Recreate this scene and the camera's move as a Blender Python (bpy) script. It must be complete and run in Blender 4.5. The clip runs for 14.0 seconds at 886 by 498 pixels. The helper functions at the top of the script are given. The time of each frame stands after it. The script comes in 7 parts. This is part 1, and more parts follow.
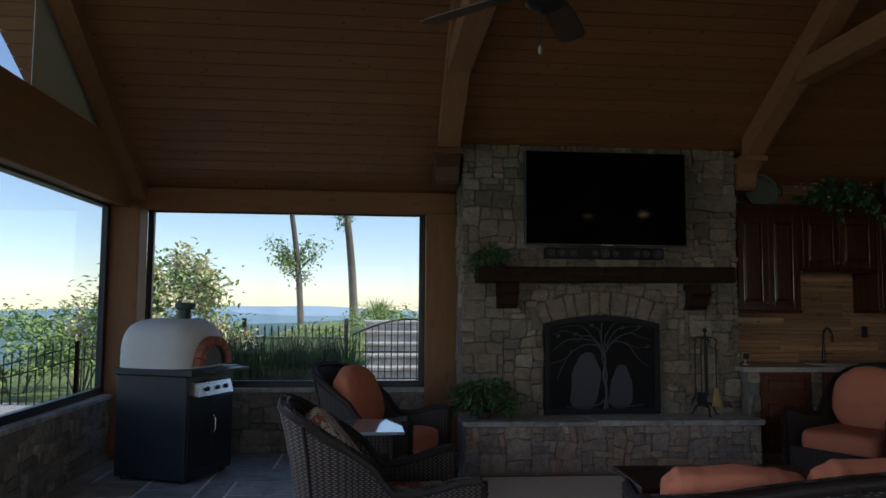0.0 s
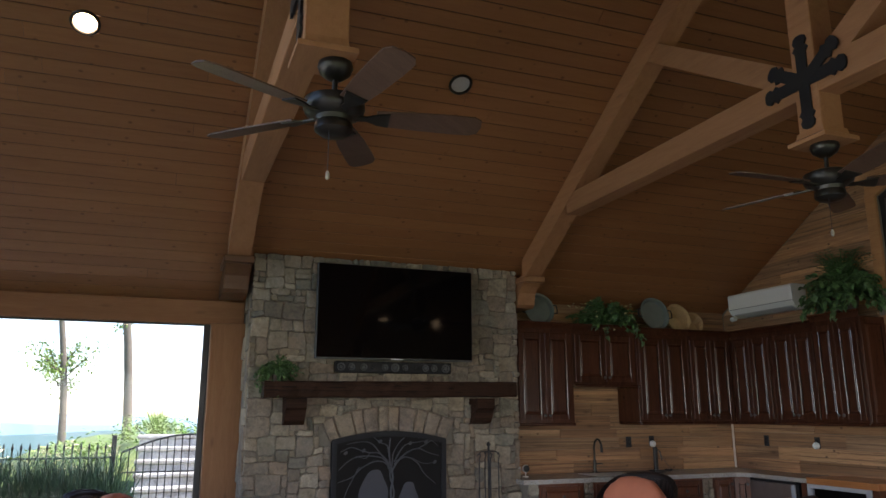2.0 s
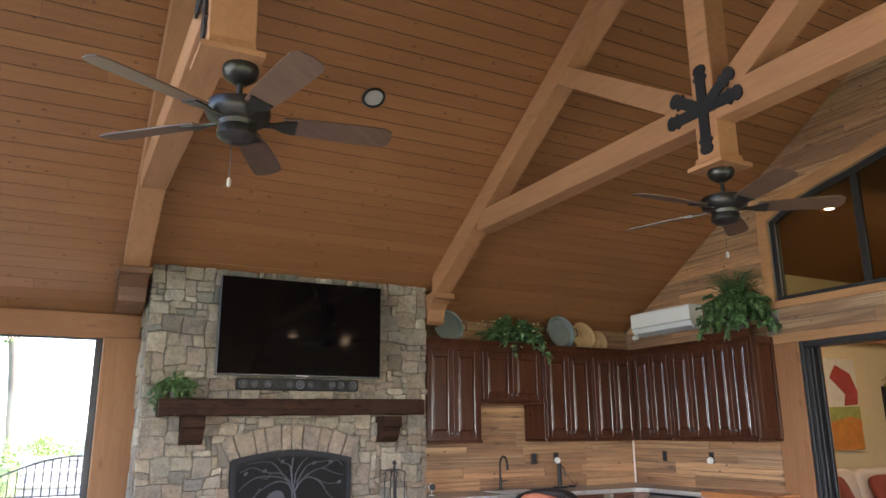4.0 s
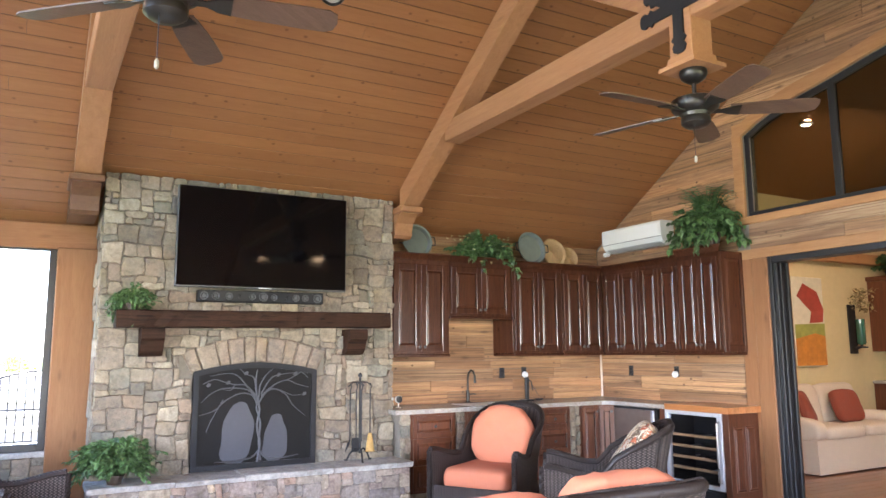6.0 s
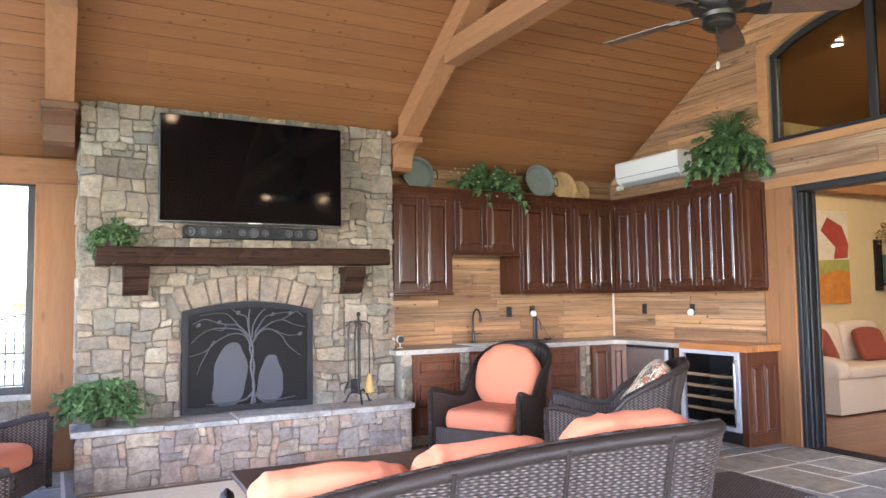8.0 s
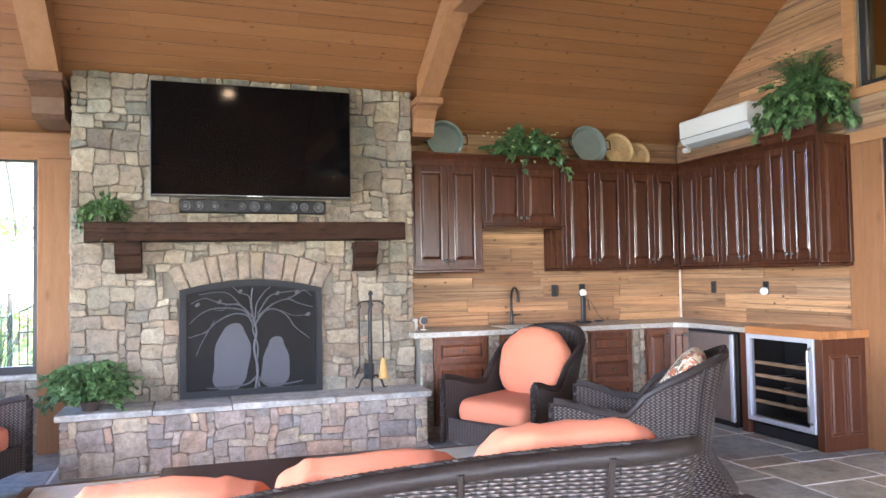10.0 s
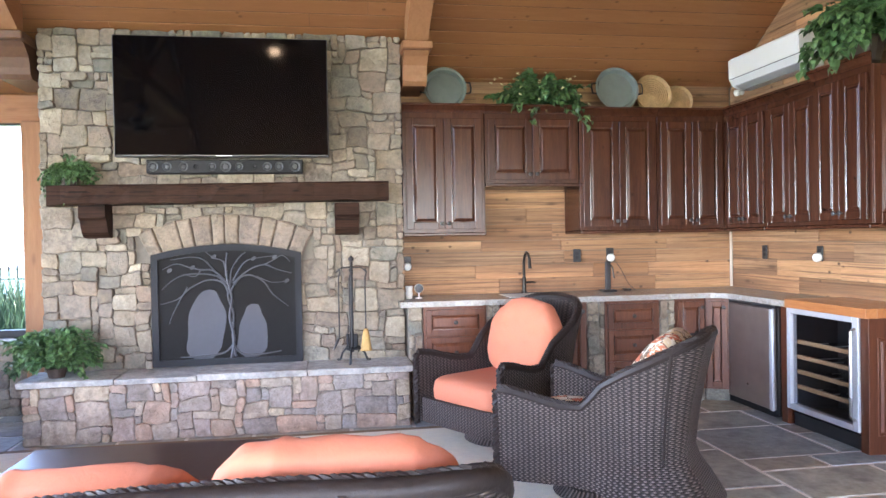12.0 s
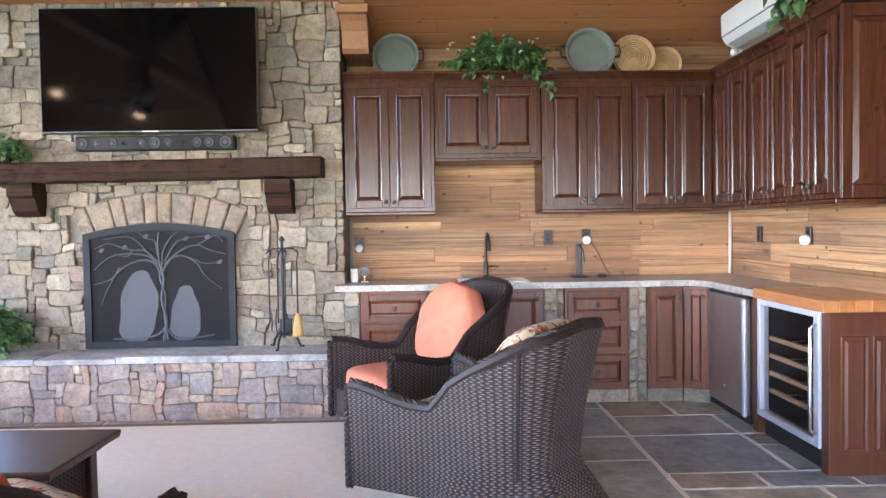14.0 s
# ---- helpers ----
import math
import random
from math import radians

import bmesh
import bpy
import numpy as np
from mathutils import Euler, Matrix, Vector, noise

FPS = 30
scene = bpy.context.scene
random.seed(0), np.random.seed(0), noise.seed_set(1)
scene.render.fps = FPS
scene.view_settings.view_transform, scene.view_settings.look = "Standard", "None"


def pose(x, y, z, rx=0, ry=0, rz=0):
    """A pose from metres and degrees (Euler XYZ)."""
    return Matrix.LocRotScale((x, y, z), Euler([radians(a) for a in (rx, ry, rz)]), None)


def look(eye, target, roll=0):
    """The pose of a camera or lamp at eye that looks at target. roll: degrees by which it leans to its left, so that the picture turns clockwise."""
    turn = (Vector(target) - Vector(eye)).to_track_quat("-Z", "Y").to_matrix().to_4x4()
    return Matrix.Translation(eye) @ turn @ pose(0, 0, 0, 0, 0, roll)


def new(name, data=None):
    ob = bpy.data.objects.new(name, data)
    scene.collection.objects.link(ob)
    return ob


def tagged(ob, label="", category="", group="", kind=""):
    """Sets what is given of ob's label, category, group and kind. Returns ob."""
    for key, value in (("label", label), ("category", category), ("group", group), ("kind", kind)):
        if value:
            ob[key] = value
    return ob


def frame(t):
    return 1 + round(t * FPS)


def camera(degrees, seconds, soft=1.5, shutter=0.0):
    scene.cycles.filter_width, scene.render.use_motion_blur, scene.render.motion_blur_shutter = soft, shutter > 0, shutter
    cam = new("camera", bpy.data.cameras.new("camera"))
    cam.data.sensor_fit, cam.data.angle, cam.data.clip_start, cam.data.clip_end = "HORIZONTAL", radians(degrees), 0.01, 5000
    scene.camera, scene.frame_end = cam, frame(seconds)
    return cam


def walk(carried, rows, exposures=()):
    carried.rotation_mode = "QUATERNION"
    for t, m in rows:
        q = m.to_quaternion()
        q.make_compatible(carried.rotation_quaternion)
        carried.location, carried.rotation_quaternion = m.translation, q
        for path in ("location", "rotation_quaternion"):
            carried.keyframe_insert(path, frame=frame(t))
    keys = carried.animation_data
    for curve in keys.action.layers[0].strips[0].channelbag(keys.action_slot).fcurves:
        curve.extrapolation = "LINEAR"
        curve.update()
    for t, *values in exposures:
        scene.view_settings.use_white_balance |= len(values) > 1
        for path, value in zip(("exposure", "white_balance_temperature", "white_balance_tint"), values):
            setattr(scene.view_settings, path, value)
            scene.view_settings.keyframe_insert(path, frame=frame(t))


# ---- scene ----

cam = camera(62.4, 14.0)
PATH = [
    (0, (0.221, -0.100, 1.473), (0.395, 1.886, 1.630), 0.4),
    (0.5, (0.244, -0.092, 1.503), (0.582, 1.867, 1.721), 0.3),
    (1, (0.271, -0.087, 1.534), (0.748, 1.834, 1.826), 0.2),
    (1.5, (0.281, -0.091, 1.553), (0.876, 1.782, 1.923), -0.1),
    (2, (0.296, -0.097, 1.567), (0.986, 1.729, 2.004), -0.1),
    (2.5, (0.307, -0.126, 1.565), (1.068, 1.659, 2.052), -0.2),
    (3, (0.324, -0.114, 1.568), (1.143, 1.637, 2.081), -0.3),
    (5.5, (0.458, 0.026, 1.507), (1.420, 1.745, 1.852), -0.4),
    (6, (0.546, 0.053, 1.473), (1.512, 1.781, 1.754), -0.4),
    (6.5, (0.577, 0.133, 1.480), (1.559, 1.862, 1.696), -0.5),
    (7, (0.675, 0.140, 1.450), (1.644, 1.881, 1.626), -0.7),
    (7.5, (0.727, 0.244, 1.426), (1.693, 1.989, 1.574), -0.8),
    (8, (0.862, 0.354, 1.410), (1.797, 2.117, 1.542), -0.8),
    (10.5, (2.200, 0.686, 1.394), (2.764, 2.604, 1.451), -1.0),
    (11, (2.473, 0.759, 1.414), (2.962, 2.698, 1.440), -1.0),
    (11.5, (2.789, 0.862, 1.407), (3.193, 2.821, 1.408), -1.0),
    (12, (3.121, 0.938, 1.413), (3.440, 2.912, 1.384), -1.0),
    (12.5, (3.426, 1.006, 1.408), (3.673, 2.990, 1.356), -1.0),
    (13, (3.712, 1.111, 1.395), (3.896, 3.102, 1.328), -0.9),
    (13.5, (4.034, 1.193, 1.370), (4.148, 3.189, 1.303), -0.9),
    (14, (4.396, 1.278, 1.348), (4.435, 3.276, 1.284), -0.9),
]
EXPO = [(t, e, k, 16 + 8 * min(1.0, t / 2.5)) for t, e, k in ((0, 0.15, 6250), (0.5, 0.55, 6500), (1, 0.85, 6500), (1.5, 1.25, 6500), (2, 1.7, 6500), (2.5, 2.1, 6500), (3, 2.5, 6500), (4.2, 3.4, 6500), (5.5, 4.05, 6500), (7.5, 4.2, 6400), (11, 4.25, 6200), (14, 4.3, 6100))]
walk(cam, [(t, look(eye, target, roll)) for t, eye, target, roll in PATH], EXPO)

# ---- world, sun and daylight ----
SUN_EL, SUN_AZ = 56, 105   # degrees; azimuth clockwise from +y
world = bpy.data.worlds.new("sky")
scene.world = world
world.use_nodes = True
wn = world.node_tree.nodes
sky = wn.new("ShaderNodeTexSky")
sky.sky_type, sky.sun_disc = "NISHITA", False
sky.sun_elevation, sky.sun_rotation = radians(SUN_EL), radians(SUN_AZ)
sky.air_density, sky.dust_density, sky.ozone_density = 1.0, 0.1, 2.8
wn["Background"].inputs["Strength"].default_value = 0.15
world.node_tree.links.new(sky.outputs["Color"], wn["Background"].inputs["Color"])
sun = new("sun", bpy.data.lights.new("sun", "SUN"))
sun.data.energy, sun.data.angle, sun.data.color = 4.0, radians(0.6), (1.0, 0.95, 0.86)
sd = Vector((math.sin(radians(SUN_AZ)) * math.cos(radians(SUN_EL)), math.cos(radians(SUN_AZ)) * math.cos(radians(SUN_EL)), math.sin(radians(SUN_EL))))
sun.matrix_world = look(tuple(sd * 40), (0, 0, 0))


XL_GLASS = -2.40   # plane of the west glazing


def opening_light(eye, target, w, h, watts, colour=(0.93, 0.97, 1.0)):
    lamp = new("daylight", bpy.data.lights.new("daylight", "AREA"))
    lamp.data.shape, lamp.data.size, lamp.data.size_y = "RECTANGLE", w, h
    lamp.data.energy, lamp.data.color, lamp.data.spread = watts, colour, radians(125)
    lamp.matrix_world = look(eye, target)
    return lamp


opening_light((2.4, -2.3, 1.42), (2.4, 4.0, -3.4), 9.0, 1.95, 19)
opening_light((XL_GLASS + 0.06, 1.3, 1.54), (4.0, 1.3, -1.2), 6.9, 1.7, 25)

# ---- building helpers ----
XW, YW, XL, YF = 6.92, 7.33, -2.40, 7.55       # house wall, kitchen wall, west glazing, north glazing
Y_RIDGE, SLOPE = 2.95, 0.62
YS = -2.40                                      # south side


def ceil_z(y):
    return 3.09 + SLOPE * (6.855 - max(y, 2 * Y_RIDGE - y))


def box(bm, x0, x1, y0, y1, z0, z1, bevel=0.0, seg=1, m=None):
    vs = [bm.verts.new((x, y, z)) for x in (x0, x1) for y in (y0, y1) for z in (z0, z1)]
    fs = [bm.faces.new([vs[i] for i in q]) for q in ((0, 1, 3, 2), (4, 6, 7, 5), (0, 4, 5, 1), (2, 3, 7, 6), (0, 2, 6, 4), (1, 5, 7, 3))]
    if bevel:
        es = list({e for f in fs for e in f.edges})
        r = bmesh.ops.bevel(bm, geom=es, offset=bevel, segments=seg, affect="EDGES", profile=0.5)
        vs = list({v for f in r["faces"] for v in f.verts} | {v for v in vs if v.is_valid})
    if m is not None:
        bmesh.ops.transform(bm, matrix=m, verts=vs)
    return vs


def loft(bm, rings, close_u=True, cap=True):
    """Skin between rings of points."""
    rows = [[bm.verts.new(p) for p in r] for r in rings]
    n = len(rows[0])
    for a, b in zip(rows, rows[1:]):
        for i in range(n if close_u else n - 1):
            j = (i + 1) % n
            bm.faces.new((a[i], a[j], b[j], b[i]))
    if cap:
        bm.faces.new(rows[0][::-1])
        bm.faces.new(rows[-1])
    return rows


def circle(r, n=12, z=0.0, cx=0.0, cy=0.0, ry=None):
    return [(cx + r * math.cos(2 * math.pi * i / n), cy + (ry or r) * math.sin(2 * math.pi * i / n), z) for i in range(n)]


def turned(bm, profile, n=14, m=None):
    """A body of revolution about z from (radius, z) pairs."""
    rows = loft(bm, [circle(max(r, 0.0005), n, z) for r, z in profile])
    if m is not None:
        bmesh.ops.transform(bm, matrix=m, verts=[v for r in rows for v in r])


def tube(bm, pts, r, n=8, cap=True):
    """A round bar along points; r may be one radius or one per point."""
    pts = [Vector(p) for p in pts]
    rr = r if isinstance(r, (list, tuple)) else [r] * len(pts)
    rings, side = [], None
    for i, p in enumerate(pts):
        d = (pts[min(i + 1, len(pts) - 1)] - pts[max(i - 1, 0)]).normalized()
        if side is None:
            side = d.cross(Vector((0, 0, 1)) if abs(d.z) < 0.9 else Vector((1, 0, 0))).normalized()
        side = (side - d * side.dot(d)).normalized()
        up = d.cross(side)
        rings.append([p + rr[i] * (math.cos(2 * math.pi * k / n) * side + math.sin(2 * math.pi * k / n) * up) for k in range(n)])
    return loft(bm, rings, cap=cap)


def prism(bm, poly, depth, m):
    """A flat polygon (x, y) thickened along z, then placed by m."""
    rows = loft(bm, [[(x, y, 0) for x, y in poly], [(x, y, depth) for x, y in poly]])
    bmesh.ops.transform(bm, matrix=m, verts=[v for r in rows for v in r])


def mesh_of(name, bm, material, smooth=False):
    bmesh.ops.recalc_face_normals(bm, faces=bm.faces)
    me = bpy.data.meshes.new(name)
    bm.to_mesh(me)
    bm.free()
    if material:
        me.materials.append(material)
    if smooth:
        for p in me.polygons:
            p.use_smooth = True
        me.set_sharp_from_angle(angle=radians(42))
    return me


def part(name, bm, material, parent, label="", smooth=False):
    ob = new(name, mesh_of(name, bm, material, smooth))
    ob.parent = parent
    return tagged(ob, label)


def thing(name, label, category, m=None, group=""):
    ob = new(name)
    ob.empty_display_size = 0.1
    if m is not None:
        ob.matrix_world = m
    return tagged(ob, label, category, group)


def solo(name, bm, material, label, category, m=None, group="", smooth=False):
    ob = new(name, mesh_of(name, bm, material, smooth))
    if m is not None:
        ob.matrix_world = m
    return tagged(ob, label, category, group)


def struct(name, bm, material, label, category, smooth=False):
    ob = new(name, mesh_of(name, bm, material, smooth))
    return tagged(ob, label, category, kind="structure")


def B():
    return bmesh.new()


# ---- materials ----
def shader(name):
    m = bpy.data.materials.new(name)
    m.use_nodes = True
    nt = m.node_tree
    return m, nt, nt.nodes["Principled BSDF"]


def node(nt, kind, **inputs):
    n = nt.nodes.new(kind)
    for k, v in inputs.items():
        n.inputs[k.replace("_", " ")].default_value = v
    return n


def ramp(nt, fac, stops):
    r = nt.nodes.new("ShaderNodeValToRGB")
    el = r.color_ramp.elements
    while len(el) < len(stops):
        el.new(0.5)
    for e, (p, c) in zip(el, stops):
        e.position, e.color = p, (*c, 1)
    nt.links.new(fac, r.inputs["Fac"])
    return r.outputs["Color"]


def mix(nt, fac, a, b, mode="MIX"):
    n = nt.nodes.new("ShaderNodeMix")
    n.data_type, n.blend_type = "RGBA", mode
    for sock, v in ((n.inputs[0], fac), (n.inputs[6], a), (n.inputs[7], b)):
        if isinstance(v, (int, float)):
            sock.default_value = v
        elif isinstance(v, tuple):
            sock.default_value = (*v, 1)
        else:
            nt.links.new(v, sock)
    return n.outputs[2]


def coords(nt, scale=(1, 1, 1), rnd=None, kind="Object"):
    tc = nt.nodes.new("ShaderNodeTexCoord")
    mp = nt.nodes.new("ShaderNodeMapping")
    mp.inputs["Scale"].default_value = scale
    nt.links.new(tc.outputs[kind], mp.inputs["Vector"])
    if rnd is not None:
        c = nt.nodes.new("ShaderNodeCombineXYZ")
        mu = nt.nodes.new("ShaderNodeMath")
        mu.operation, mu.inputs[1].default_value = "MULTIPLY", 37.0
        nt.links.new(rnd, mu.inputs[0])
        for i in range(3):
            nt.links.new(mu.outputs[0], c.inputs[i])
        nt.links.new(c.outputs[0], mp.inputs["Location"])
    return mp.outputs["Vector"]


def noise_tex(nt, vec, scale, detail=4.0, rough=0.55, distort=0.0):
    n = node(nt, "ShaderNodeTexNoise", Scale=scale, Detail=detail, Roughness=rough, Distortion=distort)
    nt.links.new(vec, n.inputs["Vector"])
    return n.outputs["Fac"]


def bump(nt, bsdf, height, strength=0.3, dist=0.01):
    b = node(nt, "ShaderNodeBump", Strength=strength, Distance=dist)
    nt.links.new(height, b.inputs["Height"])
    nt.links.new(b.outputs["Normal"], bsdf.inputs["Normal"])


def random_of(nt, island=False):
    if island:
        return nt.nodes.new("ShaderNodeNewGeometry").outputs["Random Per Island"]
    return nt.nodes.new("ShaderNodeObjectInfo").outputs["Random"]


def wood(name, dark, light, along="x", rough=0.5, island=False, knots=0.0, tone=0.35, grain=1.0, coat=0.0, weather=None, tones=None, streak=0.0, spec=0.4, pins=0.0):
    """Timber with grain along one axis, tone varied board by board."""
    m, nt, b = shader(name)
    rnd = random_of(nt, island)
    k = {"x": (0.6, 9, 9), "y": (9, 0.6, 9), "z": (9, 9, 0.6)}[along]
    v = coords(nt, k, rnd)
    g = noise_tex(nt, v, 2.2 * grain, 6, 0.62, 0.8)
    fine = noise_tex(nt, coords(nt, tuple(a * 5 for a in k), rnd), 4.0 * grain, 3, 0.6)
    c = ramp(nt, g, [(0.25, dark), (0.75, light)])
    c = mix(nt, 0.35, c, ramp(nt, fine, [(0.3, dark), (0.7, light)]))
    hsv = nt.nodes.new("ShaderNodeHueSaturation")
    mr = nt.nodes.new("ShaderNodeMapRange")
    mr.inputs["To Min"].default_value, mr.inputs["To Max"].default_value = 1 - tone, 1 + tone
    nt.links.new(rnd, mr.inputs["Value"])
    nt.links.new(mr.outputs[0], hsv.inputs["Value"])
    nt.links.new(c, hsv.inputs["Color"])
    c = hsv.outputs["Color"]
    if tones:
        c = mix(nt, 1.0, c, ramp(nt, rnd, [(i / (len(tones) - 1), q) for i, q in enumerate(tones)]), "MULTIPLY")
    if weather:
        w = noise_tex(nt, coords(nt, tuple(a * 0.25 for a in k), rnd), 3.0, 5, 0.65, 0.4)
        c = mix(nt, ramp(nt, w, [(0.47, (0, 0, 0)), (0.62, (0.85, 0.85, 0.85))]), c, weather)
    if streak:
        st = noise_tex(nt, coords(nt, tuple(a * (0.5 if a < 1 else 3.2) for a in k), rnd), 2.0, 4, 0.7, 0.6)
        sf = ramp(nt, st, [(0.52, (0, 0, 0)), (0.61, (streak,) * 3)])
        c = mix(nt, sf, c, tuple(a * 0.45 for a in dark))
        blot = noise_tex(nt, coords(nt, tuple(a * 0.5 for a in k), rnd), 1.3, 3, 0.6, 1.0)
        c = mix(nt, 0.6, c, ramp(nt, blot, [(0.3, (0.62, 0.56, 0.50)), (0.7, (1.2, 1.18, 1.15))]), "MULTIPLY")
    if knots:
        vo = node(nt, "ShaderNodeTexVoronoi", Scale=1.0, Randomness=1.0)
        nt.links.new(coords(nt, {"x": (2.2, 7, 7), "y": (7, 2.2, 7), "z": (7, 7, 2.2)}[along], rnd), vo.inputs["Vector"])
        kn = ramp(nt, vo.outputs["Distance"], [(0.05, (1, 1, 1)), (0.16, (0, 0, 0))])
        kk = mix(nt, 1.0, kn, (knots, knots, knots), "MULTIPLY")
        c = mix(nt, kk, c, tuple(a * 0.35 for a in dark))
    if pins:
        vo = node(nt, "ShaderNodeTexVoronoi", Scale=1.0, Randomness=1.0)
        nt.links.new(coords(nt, {"x": (6.5, 9, 9), "y": (9, 6.5, 9), "z": (9, 9, 6.5)}[along], rnd), vo.inputs["Vector"])
        c = mix(nt, ramp(nt, vo.outputs["Distance"], [(0.06, (pins,) * 3), (0.14, (0, 0, 0))]), c, tuple(a * 0.3 for a in dark))
    nt.links.new(c, b.inputs["Base Color"])
    b.inputs["Roughness"].default_value = rough
    b.inputs["Specular IOR Level"].default_value = spec
    b.inputs["Coat Weight"].default_value, b.inputs["Coat Roughness"].default_value = coat, 0.15
    bump(nt, b, fine, 0.25, 0.004)
    return m


def plain(name, colour, rough=0.5, metal=0.0, spread=0.08, scale=30, bumpy=0.0, coat=0.0, wrinkle=0.0):
    """Paint, metal or cloth with a little unevenness."""
    m, nt, b = shader(name)
    n = noise_tex(nt, coords(nt), scale, 4, 0.6)
    big = noise_tex(nt, coords(nt), scale * 0.12, 3, 0.6)
    lo, hi = tuple(c * (1 - spread) for c in colour), tuple(min(1, c * (1 + spread)) for c in colour)
    c = mix(nt, 0.5, ramp(nt, n, [(0.3, lo), (0.7, hi)]), ramp(nt, big, [(0.3, lo), (0.7, hi)]))
    nt.links.new(c, b.inputs["Base Color"])
    nt.links.new(ramp(nt, big, [(0.3, (rough * 0.85,) * 3), (0.7, (min(1, rough * 1.15),) * 3)]), b.inputs["Roughness"])
    b.inputs["Metallic"].default_value = metal
    b.inputs["Coat Weight"].default_value = coat
    if wrinkle:
        w = noise_tex(nt, coords(nt, (5, 5, 5)), 1.6, 4, 0.55, 1.4)
        bump(nt, b, mix(nt, 0.03, w, n), wrinkle, 0.03)
    elif bumpy:
        bump(nt, b, n, bumpy, 0.004)
    return m


def stone(name, tones, rough=0.85, island=False, scale=9.0, bumpy=0.7, stain=0.4):
    """Natural stone; each piece takes its own tone."""
    m, nt, b = shader(name)
    rnd = random_of(nt, island)
    v = coords(nt, (1, 1, 1), rnd)
    base = ramp(nt, rnd, [(i / max(1, len(tones) - 1), t) for i, t in enumerate(tones)])
    n1 = noise_tex(nt, v, scale, 6, 0.65, 0.5)
    n2 = noise_tex(nt, v, scale * 0.35, 3, 0.6)
    c = mix(nt, 0.75, base, ramp(nt, n1, [(0.28, (0.42, 0.40, 0.38)), (0.5, (1, 1, 1)), (0.74, (1.5, 1.45, 1.36))]), "MULTIPLY")
    n3 = noise_tex(nt, v, scale * 6, 4, 0.7)
    c = mix(nt, 0.5, c, ramp(nt, n3, [(0.32, (0.55, 0.55, 0.55)), (0.68, (1.4, 1.4, 1.4))]), "MULTIPLY")
    c = mix(nt, ramp(nt, n2, [(0.5, (0, 0, 0)), (0.72, (stain,) * 3)]), c, (0.30, 0.215, 0.13))
    pit = node(nt, "ShaderNodeTexVoronoi", Scale=scale * 2.6, Randomness=1.0)
    nt.links.new(v, pit.inputs["Vector"])
    c = mix(nt, 0.35, c, ramp(nt, pit.outputs["Distance"], [(0.15, (0.6, 0.57, 0.55)), (0.6, (1.15, 1.15, 1.15))]), "MULTIPLY")
    nt.links.new(c, b.inputs["Base Color"])
    b.inputs["Roughness"].default_value = rough
    bump(nt, b, mix(nt, 0.35, n1, n3), bumpy, 0.025)
    return m


def emit(name, colour, strength):
    m, nt, b = shader(name)
    b.inputs["Base Color"].default_value = (*colour, 1)
    b.inputs["Emission Color"].default_value = (*colour, 1)
    b.inputs["Emission Strength"].default_value = strength
    return m


def glass(name, tint=(0.95, 0.97, 0.97), rough=0.0):
    """A thin pane: mostly clear, with a weak mirror image."""
    m, nt, b = shader(name)
    nt.nodes.remove(b)
    out = nt.nodes["Material Output"]
    t = nt.nodes.new("ShaderNodeBsdfTransparent")
    t.inputs["Color"].default_value = (*tint, 1)
    g = nt.nodes.new("ShaderNodeBsdfGlossy")
    g.inputs["Roughness"].default_value = rough
    mx = nt.nodes.new("ShaderNodeMixShader")
    lw = nt.nodes.new("ShaderNodeLayerWeight")
    pw = nt.nodes.new("ShaderNodeMath")
    pw.operation, pw.inputs[1].default_value = "POWER", 5.0
    mr = nt.nodes.new("ShaderNodeMapRange")
    mr.inputs["To Min"].default_value, mr.inputs["To Max"].default_value = 0.02, 0.55
    nt.links.new(lw.outputs["Facing"], pw.inputs[0])
    nt.links.new(pw.outputs[0], mr.inputs["Value"])
    nt.links.new(mr.outputs[0], mx.inputs[0])
    nt.links.new(t.outputs[0], mx.inputs[1])
    nt.links.new(g.outputs[0], mx.inputs[2])
    nt.links.new(mx.outputs[0], out.inputs["Surface"])
    return m


M_CEIL = wood("pine_boards", (0.240, 0.097, 0.036), (0.322, 0.142, 0.057), "x", 0.5, island=True, tone=0.09, pins=0.6)
M_BEAM = wood("cedar_beam", (0.260, 0.116, 0.051), (0.386, 0.192, 0.090), "y", 0.6, tone=0.08, knots=0.3)
M_BEAMX = wood("cedar_beam_x", (0.234, 0.092, 0.034), (0.360, 0.158, 0.065), "x", 0.6, tone=0.08, knots=0.3)
M_POST = wood("cedar_post", (0.216, 0.088, 0.033), (0.331, 0.156, 0.066), "z", 0.6, tone=0.08, knots=0.4)
M_BARN = wood("reclaimed_board", (0.34, 0.20, 0.115), (0.61, 0.43, 0.275), "x", 0.65, tone=0.16, knots=0.8, pins=0.9, weather=(0.25, 0.14, 0.08), streak=0.8, tones=[(1.0, 1.0, 1.0), (0.86, 0.68, 0.52), (1.08, 1.0, 0.9), (0.70, 0.56, 0.46), (1.12, 0.98, 0.80), (0.90, 0.72, 0.58), (1.1, 1.05, 0.95)])
